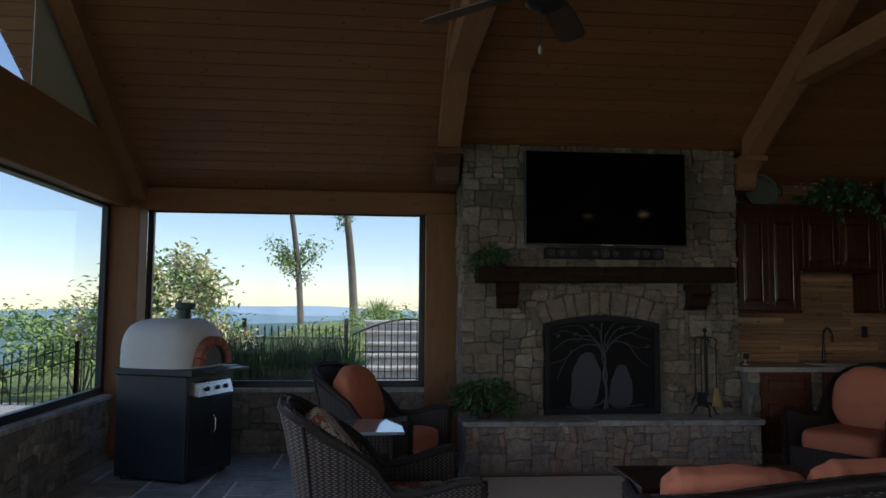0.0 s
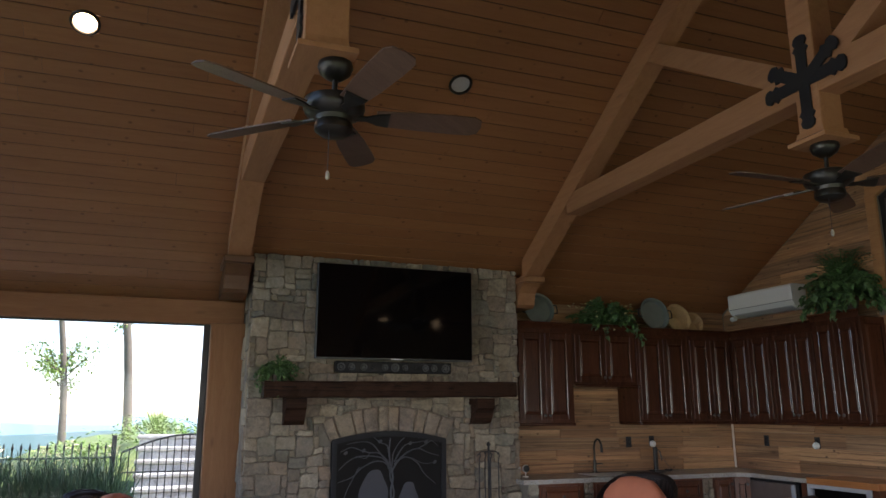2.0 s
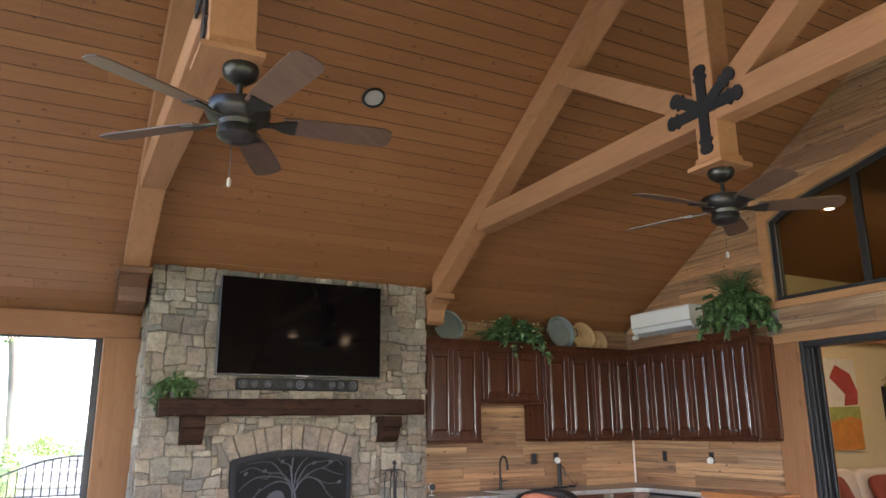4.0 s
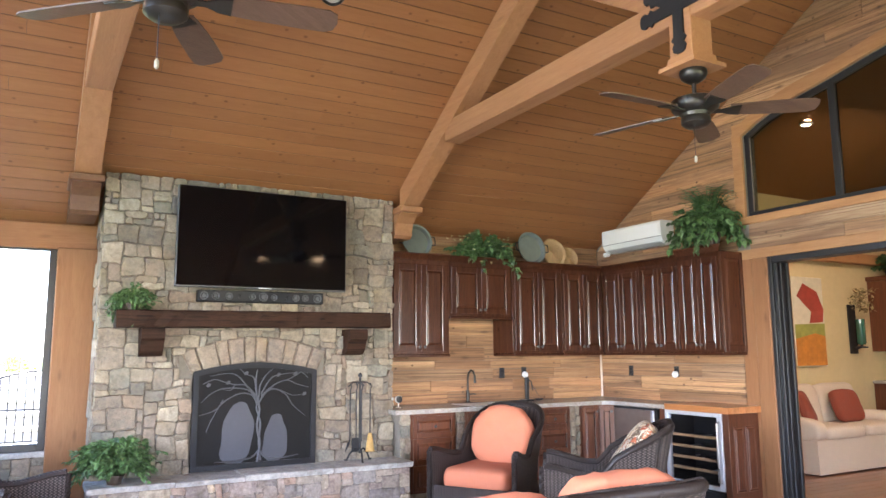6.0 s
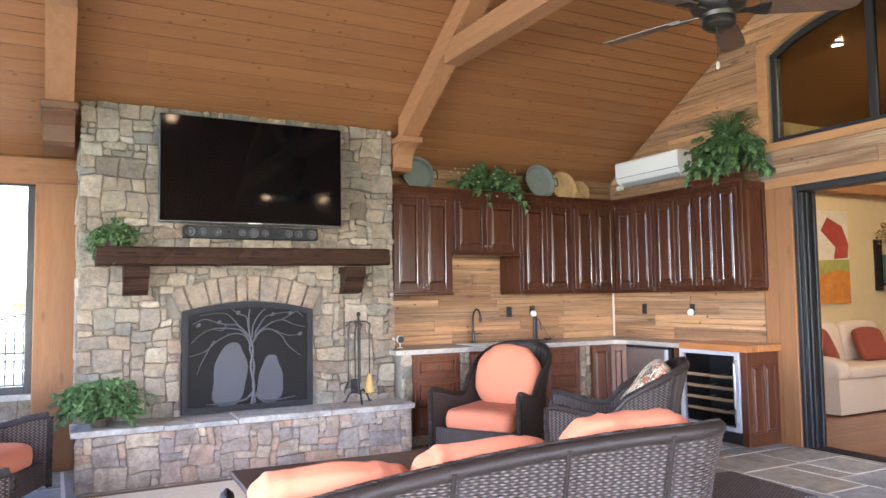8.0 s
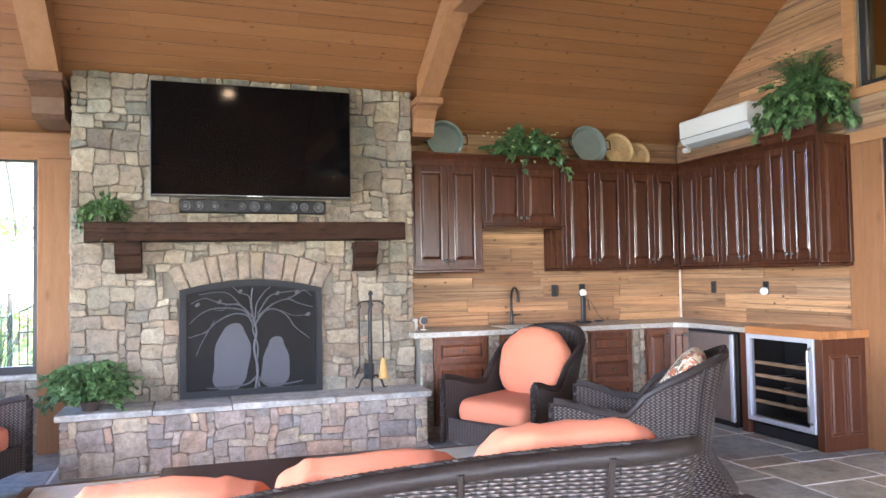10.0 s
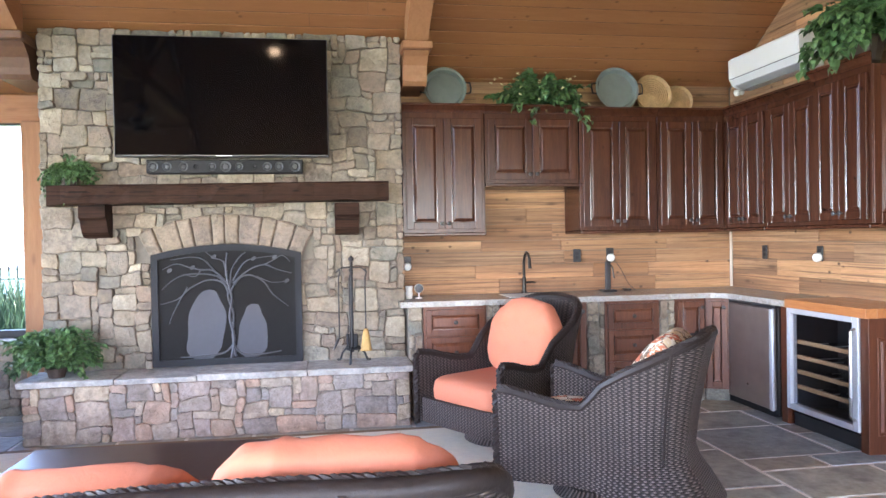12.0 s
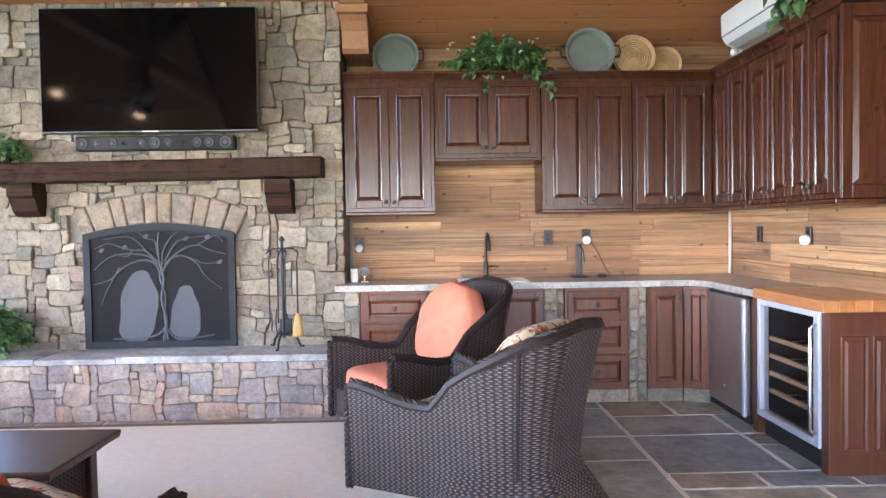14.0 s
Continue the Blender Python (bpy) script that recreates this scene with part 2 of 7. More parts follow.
M_BARNY = wood("reclaimed_board_y", (0.34, 0.20, 0.115), (0.61, 0.43, 0.275), "y", 0.65, tone=0.16, knots=0.8, pins=0.9, weather=(0.25, 0.14, 0.08), streak=0.8, tones=[(1.0, 1.0, 1.0), (0.86, 0.68, 0.52), (1.08, 1.0, 0.9), (0.70, 0.56, 0.46), (1.12, 0.98, 0.80), (0.90, 0.72, 0.58), (1.1, 1.05, 0.95)])
M_CAB = wood("mahogany_stain", (0.026, 0.008, 0.004), (0.100, 0.034, 0.017), "z", 0.24, tone=0.15, spec=0.32, pins=0.5)
M_BEAD = wood("lacquered_bead", (0.030, 0.010, 0.005), (0.10, 0.036, 0.018), "z", 0.14, tone=0.1, spec=0.75, coat=0.6)
M_CABM = wood("brown_cherry_stain", (0.055, 0.017, 0.008), (0.135, 0.045, 0.02), "z", 0.4, tone=0.1)
M_CABL = wood("cherry_stain", (0.060, 0.018, 0.008), (0.185, 0.060, 0.025), "z", 0.4, tone=0.15, coat=0.2)
M_MANTEL = wood("dark_hewn_timber", (0.014, 0.007, 0.005), (0.068, 0.032, 0.019), "x", 0.75, tone=0.1, knots=0.8, streak=0.9, spec=0.15)
M_BUTCHER = wood("butcher_block", (0.33, 0.11, 0.035), (0.55, 0.24, 0.085), "y", 0.3, tone=0.1, coat=0.4)
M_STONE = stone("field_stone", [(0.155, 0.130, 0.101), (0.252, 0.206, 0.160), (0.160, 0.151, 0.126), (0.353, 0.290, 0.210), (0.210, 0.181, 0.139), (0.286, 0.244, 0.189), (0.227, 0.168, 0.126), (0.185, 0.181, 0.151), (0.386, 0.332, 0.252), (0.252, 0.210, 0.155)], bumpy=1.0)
# hearth tones are pinker but also lightened, putting brighter low light into the colour
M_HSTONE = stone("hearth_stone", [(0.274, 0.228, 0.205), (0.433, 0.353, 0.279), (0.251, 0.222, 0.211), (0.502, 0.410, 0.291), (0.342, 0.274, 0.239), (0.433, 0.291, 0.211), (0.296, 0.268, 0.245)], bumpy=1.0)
M_ASTONE = stone("arch_stone", [(0.242, 0.199, 0.153), (0.282, 0.222, 0.161), (0.226, 0.179, 0.145)], bumpy=1.0)
M_MORTAR = plain("mortar", (0.21, 0.185, 0.15), 0.95, spread=0.2, bumpy=0.5)
M_SLATE = stone("flagstone", [(0.250, 0.281, 0.281), (0.338, 0.356, 0.325), (0.269, 0.306, 0.312), (0.362, 0.338, 0.256), (0.250, 0.288, 0.306), (0.300, 0.319, 0.294), (0.312, 0.256, 0.188)], 0.45, scale=4.0, bumpy=0.35, stain=0.2)
M_GROUT = plain("grout", (0.74, 0.71, 0.66), 0.9, spread=0.12, bumpy=0.3)
M_GRANITE = stone("granite", [(0.375, 0.363, 0.331), (0.420, 0.400, 0.360)], 0.25, scale=60, bumpy=0.05)
M_BLUESTONE = stone("bluestone", [(0.39, 0.385, 0.365), (0.47, 0.455, 0.425)], 0.75, scale=6, bumpy=0.4)
M_BLACK = plain("black_frame", (0.018, 0.019, 0.021), 0.4)
M_IRON = plain("wrought_iron", (0.03, 0.03, 0.032), 0.5, 0.6, bumpy=0.2)
M_BRONZE = plain("dark_bronze", (0.05, 0.047, 0.042), 0.35, 0.8)
M_GLASS = glass("window_glass")
M_ORANGE = plain("orange_cloth", (0.565, 0.188, 0.103), 0.9, spread=0.07, scale=90, bumpy=0.25, wrinkle=0.12)
M_WICKER = plain("brown_wicker", (0.020, 0.014, 0.012), 0.5, spread=0.4, scale=60, bumpy=0.5)
M_WICKER.node_tree.nodes["Principled BSDF"].inputs["Specular IOR Level"].default_value = 0.3
M_RUG = plain("beige_rug", (0.84, 0.775, 0.625), 0.95, spread=0.10, scale=160, bumpy=0.4)
M_RUGB = plain("rug_border", (0.22, 0.15, 0.09), 0.95, spread=0.15, scale=160, bumpy=0.4)
M_STEEL = plain("stainless", (0.55, 0.54, 0.53), 0.28, 1.0)
M_WHITE = plain("white_plastic", (0.78, 0.78, 0.75), 0.4, spread=0.02)

# ---- the large structure ----
# floor bed under the flagstones
b = B()
box(b, XL - 0.2, XW, YS - 0.2, YW + 0.3, -0.15, -0.001)
floor = struct("floor", b, M_GROUT, "flagstone floor with pale mortar joints", "floor")

# roof boarding: two slopes of tongued boards laid along the ridge, one mesh
rng = random.Random(4)
b = B()
nx = math.sqrt(1 + SLOPE * SLOPE)
n_rows = 42
step = (7.75 - Y_RIDGE) / n_rows
for side in (1, -1):
    for r in range(n_rows):
        ya, yb = Y_RIDGE + r * step, Y_RIDGE + (r + 1) * step
        x = XL - 0.45 - rng.random() * 2
        while x < XW:
            xe = x + rng.uniform(2.2, 4.6)
            x0, x1 = max(x, XL - 0.45), min(xe, XW)
            if x1 - x0 > 0.05:
                g = 0.0041
                prof = [(ya + g - 0.0003, 0.004), (ya + g, 0.0), (yb - g, 0.0), (yb - g + 0.0003, 0.004)]
                rings = []
                for xx in (x0 + 0.001, x1 - 0.001):
                    ring = []
                    for y, up in prof:
                        z = 3.09 + SLOPE * (6.855 - y) + up * nx
                        ring.append((xx, y if side > 0 else 2 * Y_RIDGE - y, z))
                    rings.append(ring)
                loft(b, rings)
            x = xe
struct("ceiling", b, M_CEIL, "vaulted ceiling of knotty pine boards", "ceiling")
b = B()
for side in (1, -1):
    ys = [Y_RIDGE, Y_RIDGE + side * 4.85]
    vs = [(x, y, 3.09 + SLOPE * (6.855 - (y if side > 0 else 2 * Y_RIDGE - y)) + dz) for x in (XL - 0.45, XW + 0.2) for y in ys for dz in (0.05, 0.2)]
    v = [b.verts.new(p) for p in vs]
    for q in ((0, 1, 3, 2), (4, 6, 7, 5), (0, 4, 5, 1), (2, 3, 7, 6), (0, 2, 6, 4), (1, 5, 7, 3)):
        b.faces.new([v[i] for i in q])
struct("roof", b, M_BLACK, "dark roof over the pavilion", "roof")


def gable_wall(bm, x0, x1, y0, y1, z0, top):
    """A wall piece across y whose head follows top(y)."""
    n = max(2, int((y1 - y0) / 0.5))
    ys = [y0 + (y1 - y0) * i / n for i in range(n + 1)]
    if y0 < Y_RIDGE < y1:
        ys = sorted(set(ys) | {Y_RIDGE})
    loft(bm, [[(x0, y, z0), (x1, y, z0), (x1, y, top(y)), (x0, y, top(y))] for y in ys])


# house wall, with the wide doorway and the gable window through it
DOOR_N, DOOR_S, DOOR_H = 4.80, 1.2, 2.40
GW_N, GW_S, GW_Z = 5.02, 0.88, 2.84


def gw_top(y):
    d = abs(y - Y_RIDGE)
    for (d0, z0), (d1, z1) in zip(GWP, GWP[1:]):
        if d <= d1:
            return z0 + (z1 - z0) * (d - d0) / (d1 - d0)
    return GWP[-1][1]


GWP = [(0, 4.22), (0.6, 4.12), (1.1, 4.00), (1.5, 3.92), (1.8, 3.84), (2.08, 3.70)]
b = B()
gable_wall(b, XW + 0.02, XW + 0.2, GW_N, YW + 0.2, 0, lambda y: ceil_z(y) + 0.03)
gable_wall(b, XW + 0.02, XW + 0.2, YS, GW_S, 0, lambda y: ceil_z(y) + 0.03)
gable_wall(b, XW + 0.02, XW + 0.2, DOOR_N, GW_N, 0, lambda y: GW_Z)
gable_wall(b, XW + 0.02, XW + 0.2, GW_S, DOOR_S, 0, lambda y: GW_Z)
gable_wall(b, XW + 0.02, XW + 0.2, DOOR_S, DOOR_N, DOOR_H, lambda y: GW_Z)
ys = [GW_S + (GW_N - GW_S) * i / 24 for i in range(25)]
loft(b, [[(XW + 0.02, y, gw_top(y)), (XW + 0.2, y, gw_top(y)), (XW + 0.2, y, ceil_z(y) + 0.03), (XW + 0.02, y, ceil_z(y) + 0.03)] for y in ys])
wall_east = struct("wall_east", b, M_MORTAR, "house wall faced with reclaimed boards", "wall")
# kitchen wall
b = B()
box(b, 3.60, XW + 0.2, YW + 0.02, YW + 0.2, 0, 2.83)
wall_north = struct("wall_north", b, M_MORTAR, "kitchen wall faced with reclaimed boards", "wall")
# low stone walls under the glazing
b = B()
box(b, XL - 0.1, 1.02, YF - 0.04, YF + 0.2, -0.1, 0.62)
wall_low_north = struct("wall_low_north", b, M_MORTAR, "low fieldstone wall below the window", "wall")
b = B()
box(b, XL - 0.2, XL + 0.06, YS, YF - 0.04, -0.1, 0.60)
wall_low_west = struct("wall_low_west", b, M_MORTAR, "low fieldstone wall below the windows", "wall")
b = B()
box(b, XL - 0.2, XW + 0.2, YS - 0.25, YS, -0.1, 0.45)
struct("wall_low_south", b, M_STONE, "low stone wall on the open side", "wall")

# ---- timbers ----
b = B()
box(b, XL - 0.1, 1.02, 7.48, 7.72, 2.43, 2.66, 0.006)
struct("beam_north", b, M_BEAMX, "cedar beam over the window", "beam")
b = B()
box(b, XL - 0.14, XL + 0.14, YS, 7.40, 2.43, 3.03, 0.008)
struct("beam_west", b, M_BEAM, "heavy cedar beam along the gable end", "beam")
b = B()
box(b, XL - 0.1, XW, YS - 0.2, YS + 0.05, 2.43, 2.70, 0.006)
struct("beam_south", b, M_BEAMX, "cedar beam on the open side", "beam")


def post(x0, x1, y0, y1, z1, label="square cedar post"):
    bm = B()
    box(bm, x0, x1, y0, y1, 0.0, z1, 0.008)
    return struct("post", bm, M_POST, label, "post")


post(0.70, 1.03, 7.36, 7.60, 2.43, "square cedar post beside the chimney")
post(-2.44, -2.10, 7.20, 7.46, 2.43, "square cedar corner post")
for px in (-2.3, 0.9, 3.9):
    post(px - 0.12, px + 0.12, YS - 0.1, YS + 0.1, 2.43)
post(XW - 0.03, XW + 0.05, DOOR_N, 4.98, 2.40, "cedar post beside the doorway")

# chimney breast core, with the firebox open through its face
CH_L, CH_R, CH_Y = 1.02, 3.755, 6.87
FB_L, FB_R, FB_B, FB_S, FB_T = 1.81, 2.93, 0.48, 1.30, 1.395
b = B()
box(b, CH_L + 0.01, FB_L, CH_Y + 0.01, 7.9, 0, 3.0)
box(b, FB_R, CH_R - 0.01, CH_Y + 0.01, 7.9, 0, 3.0)
box(b, FB_L, FB_R, CH_Y + 0.01, 7.9, 1.42, 3.0)
box(b, FB_L, FB_R, CH_Y + 0.01, 7.9, 0, FB_B - 0.02)
box(b, FB_L, FB_R, 7.45, 7.9, FB_B - 0.02, 1.42)
chimney = struct("chimney", b, M_MORTAR, "fieldstone chimney breast", "chimney")

# ---- windows, doorway and the room behind it ----
def frame_bars(name, owner, bars, mat_f=None):
    for x0, x1, y0, y1, z0, z1 in bars:
        bm = B()
        box(bm, x0, x1, y0, y1, z0, z1, 0.004)
        part(name, bm, mat_f or M_BLACK, owner)


def window_thing(name, label, bars, panes):
    t = tagged(new(name), label, "window", kind="structure")
    frame_bars("frame", t, bars)
    for q in panes:
        bm = B()
        box(bm, *q)
        p = part("pane", bm, M_GLASS, t)
        p.visible_shadow = False
    return t


window_thing("window_north", "large black-framed window over the low wall",
             [(-2.12, -2.06, 7.52, 7.58, 0.645, 2.43), (0.64, 0.70, 7.52, 7.58, 0.645, 2.43), (-2.06, 0.64, 7.52, 7.58, 0.645, 0.71), (-2.06, 0.64, 7.52, 7.58, 2.415, 2.44)],
             [(-2.06, 0.64, 7.548, 7.552, 0.71, 2.415)])
window_thing("window_west", "long black-framed window along the gable end",
             [(XL - 0.03, XL + 0.03, 7.12, 7.20, 0.625, 2.43), (XL - 0.03, XL + 0.03, 3.15, 3.23, 0.625, 2.43), (XL - 0.03, XL + 0.03, 3.23, 7.12, 0.625, 0.69), (XL - 0.03, XL + 0.03, 3.23, 7.12, 2.405, 2.435)],
             [(XL - 0.002, XL + 0.002, 3.23, 7.12, 0.69, 2.405)])
window_thing("window_west_far", "long black-framed window along the gable end",
             [(XL - 0.03, XL + 0.03, -2.3, -2.22, 0.625, 2.43), (XL - 0.03, XL + 0.03, -2.22, 3.15, 0.625, 0.69), (XL - 0.03, XL + 0.03, -2.22, 3.15, 2.405, 2.435)],
             [(XL - 0.002, XL + 0.002, -2.22, 3.15, 0.69, 2.405)])
# trim round the gable window and doorway
M_TRIM = wood("cedar_trim", (0.33, 0.15, 0.06), (0.48, 0.25, 0.11), "y", 0.6, tone=0.08, knots=0.4)
trims = [(XW - 0.022, XW + 0.02, GW_S - 0.1, 5.14, 2.762, 2.84), (XW - 0.022, XW + 0.02, GW_S - 0.1, 5.14, 2.40, 2.498), (XW - 0.018, XW + 0.02, GW_N, GW_N + 0.115, 2.84, 3.74)]
for q in trims:
    bm = B()
    box(bm, *q, 0.004)
    struct("trim", bm, M_TRIM, "cedar trim board round the opening", "trim")
bm = B()
ys = [GW_N + 0.10 - (GW_N - GW_S + 0.2) * i / 40 for i in range(41)]
loft(bm, [[(XW - 0.02, y, gw_top(min(max(y, GW_S), GW_N))), (XW + 0.02, y, gw_top(min(max(y, GW_S), GW_N))), (XW + 0.02, y, gw_top(min(max(y, GW_S), GW_N)) + 0.13), (XW - 0.02, y, gw_top(min(max(y, GW_S), GW_N)) + 0.13)] for y in ys])
struct("trim_head", bm, M_TRIM, "cedar trim along the window head", "trim")
gwin = tagged(new("window_gable"), "arched black-framed gable window", "window", kind="structure")
ys = [GW_S + (GW_N - GW_S) * i / 40 for i in range(41)]
bm = B()
loft(bm, [[(XW + 0.04, y, gw_top(y) - 0.06), (XW + 0.09, y, gw_top(y) - 0.06), (XW + 0.09, y, gw_top(y)), (XW + 0.04, y, gw_top(y))] for y in ys])
part("head", bm, M_BLACK, gwin)
frame_bars("frame", gwin, [(XW + 0.04, XW + 0.09, GW_S, GW_N, 2.84, 2.89), (XW + 0.04, XW + 0.09, GW_N - 0.06, GW_N, 2.89, 3.68), (XW + 0.04, XW + 0.09, 4.00, 4.07, 2.89, 3.97), (XW + 0.04, XW + 0.09, 2.92, 2.98, 2.89, 4.17), (XW + 0.04, XW + 0.09, 1.85, 1.92, 2.89, 3.97)])
bm = B()
loft(bm, [[(XW + 0.062, y, 2.89), (XW + 0.066, y, 2.89), (XW + 0.066, y, gw_top(y) - 0.05), (XW + 0.062, y, gw_top(y) - 0.05)] for y in ys])
gp = part("pane", bm, glass("tinted_gable_glass", (0.62, 0.64, 0.56)), gwin)
gp.visible_shadow = False

# stacked folding glass doors at the north jamb
doors = tagged(new("folding_door"), "open black folding glass doors stacked at the jamb", "door", kind="structure")
frame_bars("jamb", doors, [(XW - 0.02, XW + 0.17, DOOR_N - 0.045, DOOR_N - 0.002, 0.0, 2.40), (XW - 0.01, XW + 0.17, DOOR_S, DOOR_N - 0.045, 2.34, 2.40)])
for k in range(4):
    x0 = XW + 0.002 + k * 0.041
    y0 = DOOR_N - 0.085 - 0.012 * (k % 2) - 0.004 * k
    bm = B()
    box(bm, x0, x0 + 0.034, y0, DOOR_N - 0.046, 0.012, 2.335, 0.004)
    leaf = part("leaf", bm, M_BLACK, doors)
    bm = B()
    box(bm, x0 + 0.010, x0 + 0.024, y0 - 0.007, y0 + 0.001, 0.012, 2.335)
    part("seal", bm, M_IRON, leaf)
for k in range(4):
    bm = B()
    box(bm, XW + 0.0 + k * 0.045, XW + 0.02 + k * 0.045, DOOR_S, DOOR_N - 0.05, -0.004, 0.012, 0.002)
    part("track", bm, M_IRON, doors)
bm = B()
box(bm, XW + 0.19, XW + 0.225, DOOR_N - 0.07, DOOR_N + 0.06, 0.0, 2.45, 0.004)
struct("casing", bm, M_POST, "timber casing on the house side of the doorway", "trim")
bm = B()
box(bm, XW - 0.020, XW + 0.02, 4.985, 5.14, 0.0, 2.398, 0.004)
struct("casing", bm, M_POST, "cedar board between post and cabinets", "trim")

# room of the house
HY, HX, HZ = 6.62, 12.6, 3.0
M_PLASTER = plain("yellow_plaster", (0.62, 0.49, 0.27), 0.85, spread=0.06, scale=12, bumpy=0.1)
M_OAK = wood("red_oak_floor", (0.16, 0.06, 0.028), (0.28, 0.12, 0.055), "x", 0.35, tone=0.2, coat=0.3)
bm = B()
box(bm, XW + 0.2, HX, YS, HY, -0.15, -0.02)
hfloor = struct("floor_house", bm, M_OAK, "red oak plank floor of the house", "floor")
hr = random.Random(9)
for r_i in range(12):
    y = 4.0 + r_i * 0.13
    x = XW + 0.22 - hr.random()
    while x < 11.5:
        xe = x + hr.uniform(0.8, 1.8)
        bm = B()
        box(bm, max(x, XW + 0.22) + 0.001, xe - 0.001, y + 0.001, y + 0.129, -0.02, 0.0, 0.002)
        pl = part("plank", bm, M_OAK, hfloor)
        x = xe
bm = B()
box(bm, XW + 0.2, HX, HY, HY + 0.15, -0.1, 5.6)
struct("wall_house_north", bm, M_PLASTER, "warm yellow plaster wall", "wall")
bm = B()
box(bm, HX, HX + 0.15, YS, HY + 0.15, -0.1, 5.6)
struct("wall_house_east", bm, M_PLASTER, "warm yellow plaster wall", "wall")
# unseen south wall, added to close the room against the sun
bm = B()
box(bm, XW + 0.2, HX, YS - 0.15, YS, -0.1, 5.6)
struct("wall_house_closing", bm, M_PLASTER, "warm yellow plaster wall", "wall")
bm = B()
for s in (1, -1):
    loft(bm, [[(x, Y_RIDGE, 5.3), (x, Y_RIDGE + s * 5.6, 5.3 - 0.45 * 5.6), (x, Y_RIDGE + s * 5.6, 5.5 - 0.45 * 5.6), (x, Y_RIDGE, 5.5)] for x in (XW + 0.2, HX + 0.15)])
struct("ceiling_house", bm, M_CEIL, "boarded ceiling of the house room", "ceiling")
bm = B()
box(bm, XW + 0.25, HX, HY - 0.14, HY - 0.01, 2.75, 2.9, 0.01)
struct("trim_house", bm, M_TRIM, "timber trim on the house wall", "trim")
house_lamp = thing("ceiling_spot", "small round recessed spot in house ceiling", "ceiling light", pose(8.57, 5.38, 5.3 - 0.45 * 2.43 - 0.012))
bm = B()
turned(bm, [(0.001, -0.02), (0.05, -0.018), (0.055, 0.0), (0.055, 0.03)], 16)
part("bulb", bm, emit("warm_lamp", (1.0, 0.85, 0.65), 6.0), house_lamp)
bm = B()
loft(bm, [circle(r, 18, z) for r, z in ((0.058, 0.02), (0.085, -0.01), (0.058, -0.024))], cap=False)
part("trim_ring", bm, M_WHITE, house_lamp)
# added fill lamp that brightens the room, no fixture stands for it
l = new("house_fill_light", bpy.data.lights.new("house_fill_light", "AREA"))
l.data.shape, l.data.size, l.data.energy, l.data.color = "DISK", 1.2, 4.6, (1.0, 0.83, 0.6)
l.matrix_world = look((9.3, 4.0, 3.9), (9.5, 5.6, 0.6))

# ---- roof trusses ----
def slanted(bm, x0, x1, pts, depth):
    """A beam in a plane of constant x: pts are (y, z) of its top line, depth its height measured downwards."""
    loft(bm, [[(x0, y, z - depth), (x1, y, z - depth), (x1, y, z), (x0, y, z)] for y, z in pts])


def star_plate(bm, x, y, z, arms, r, width):
    for a in arms:
        ca, sa = math.cos(a), math.sin(a)
        poly = []
        w = width / 2
        outline = [(0, w), (r * 0.62, w), (r * 0.70, w * 1.5), (r * 0.78, w * 0.95), (r * 0.86, w * 1.35), (r * 0.96, w * 1.1), (r, w * 0.5)]
        outline = outline + [(p, -q) for p, q in outline[::-1]]
        lo, hi = [], []
        for p, q in outline:
            yy, zz = y + ca * p - sa * q, z + sa * p + ca * q
            lo.append((x, yy, zz))
            hi.append((x - 0.012, yy, zz))
        loft(bm, [lo, hi])


STAR_Z = 3.51
# dark brown wood for the west truss corbels, their shade put into the colour
M_CORBEL = wood("shaded_corbel", (0.10, 0.045, 0.022), (0.18, 0.085, 0.042), "y", 0.5, tone=0.05)


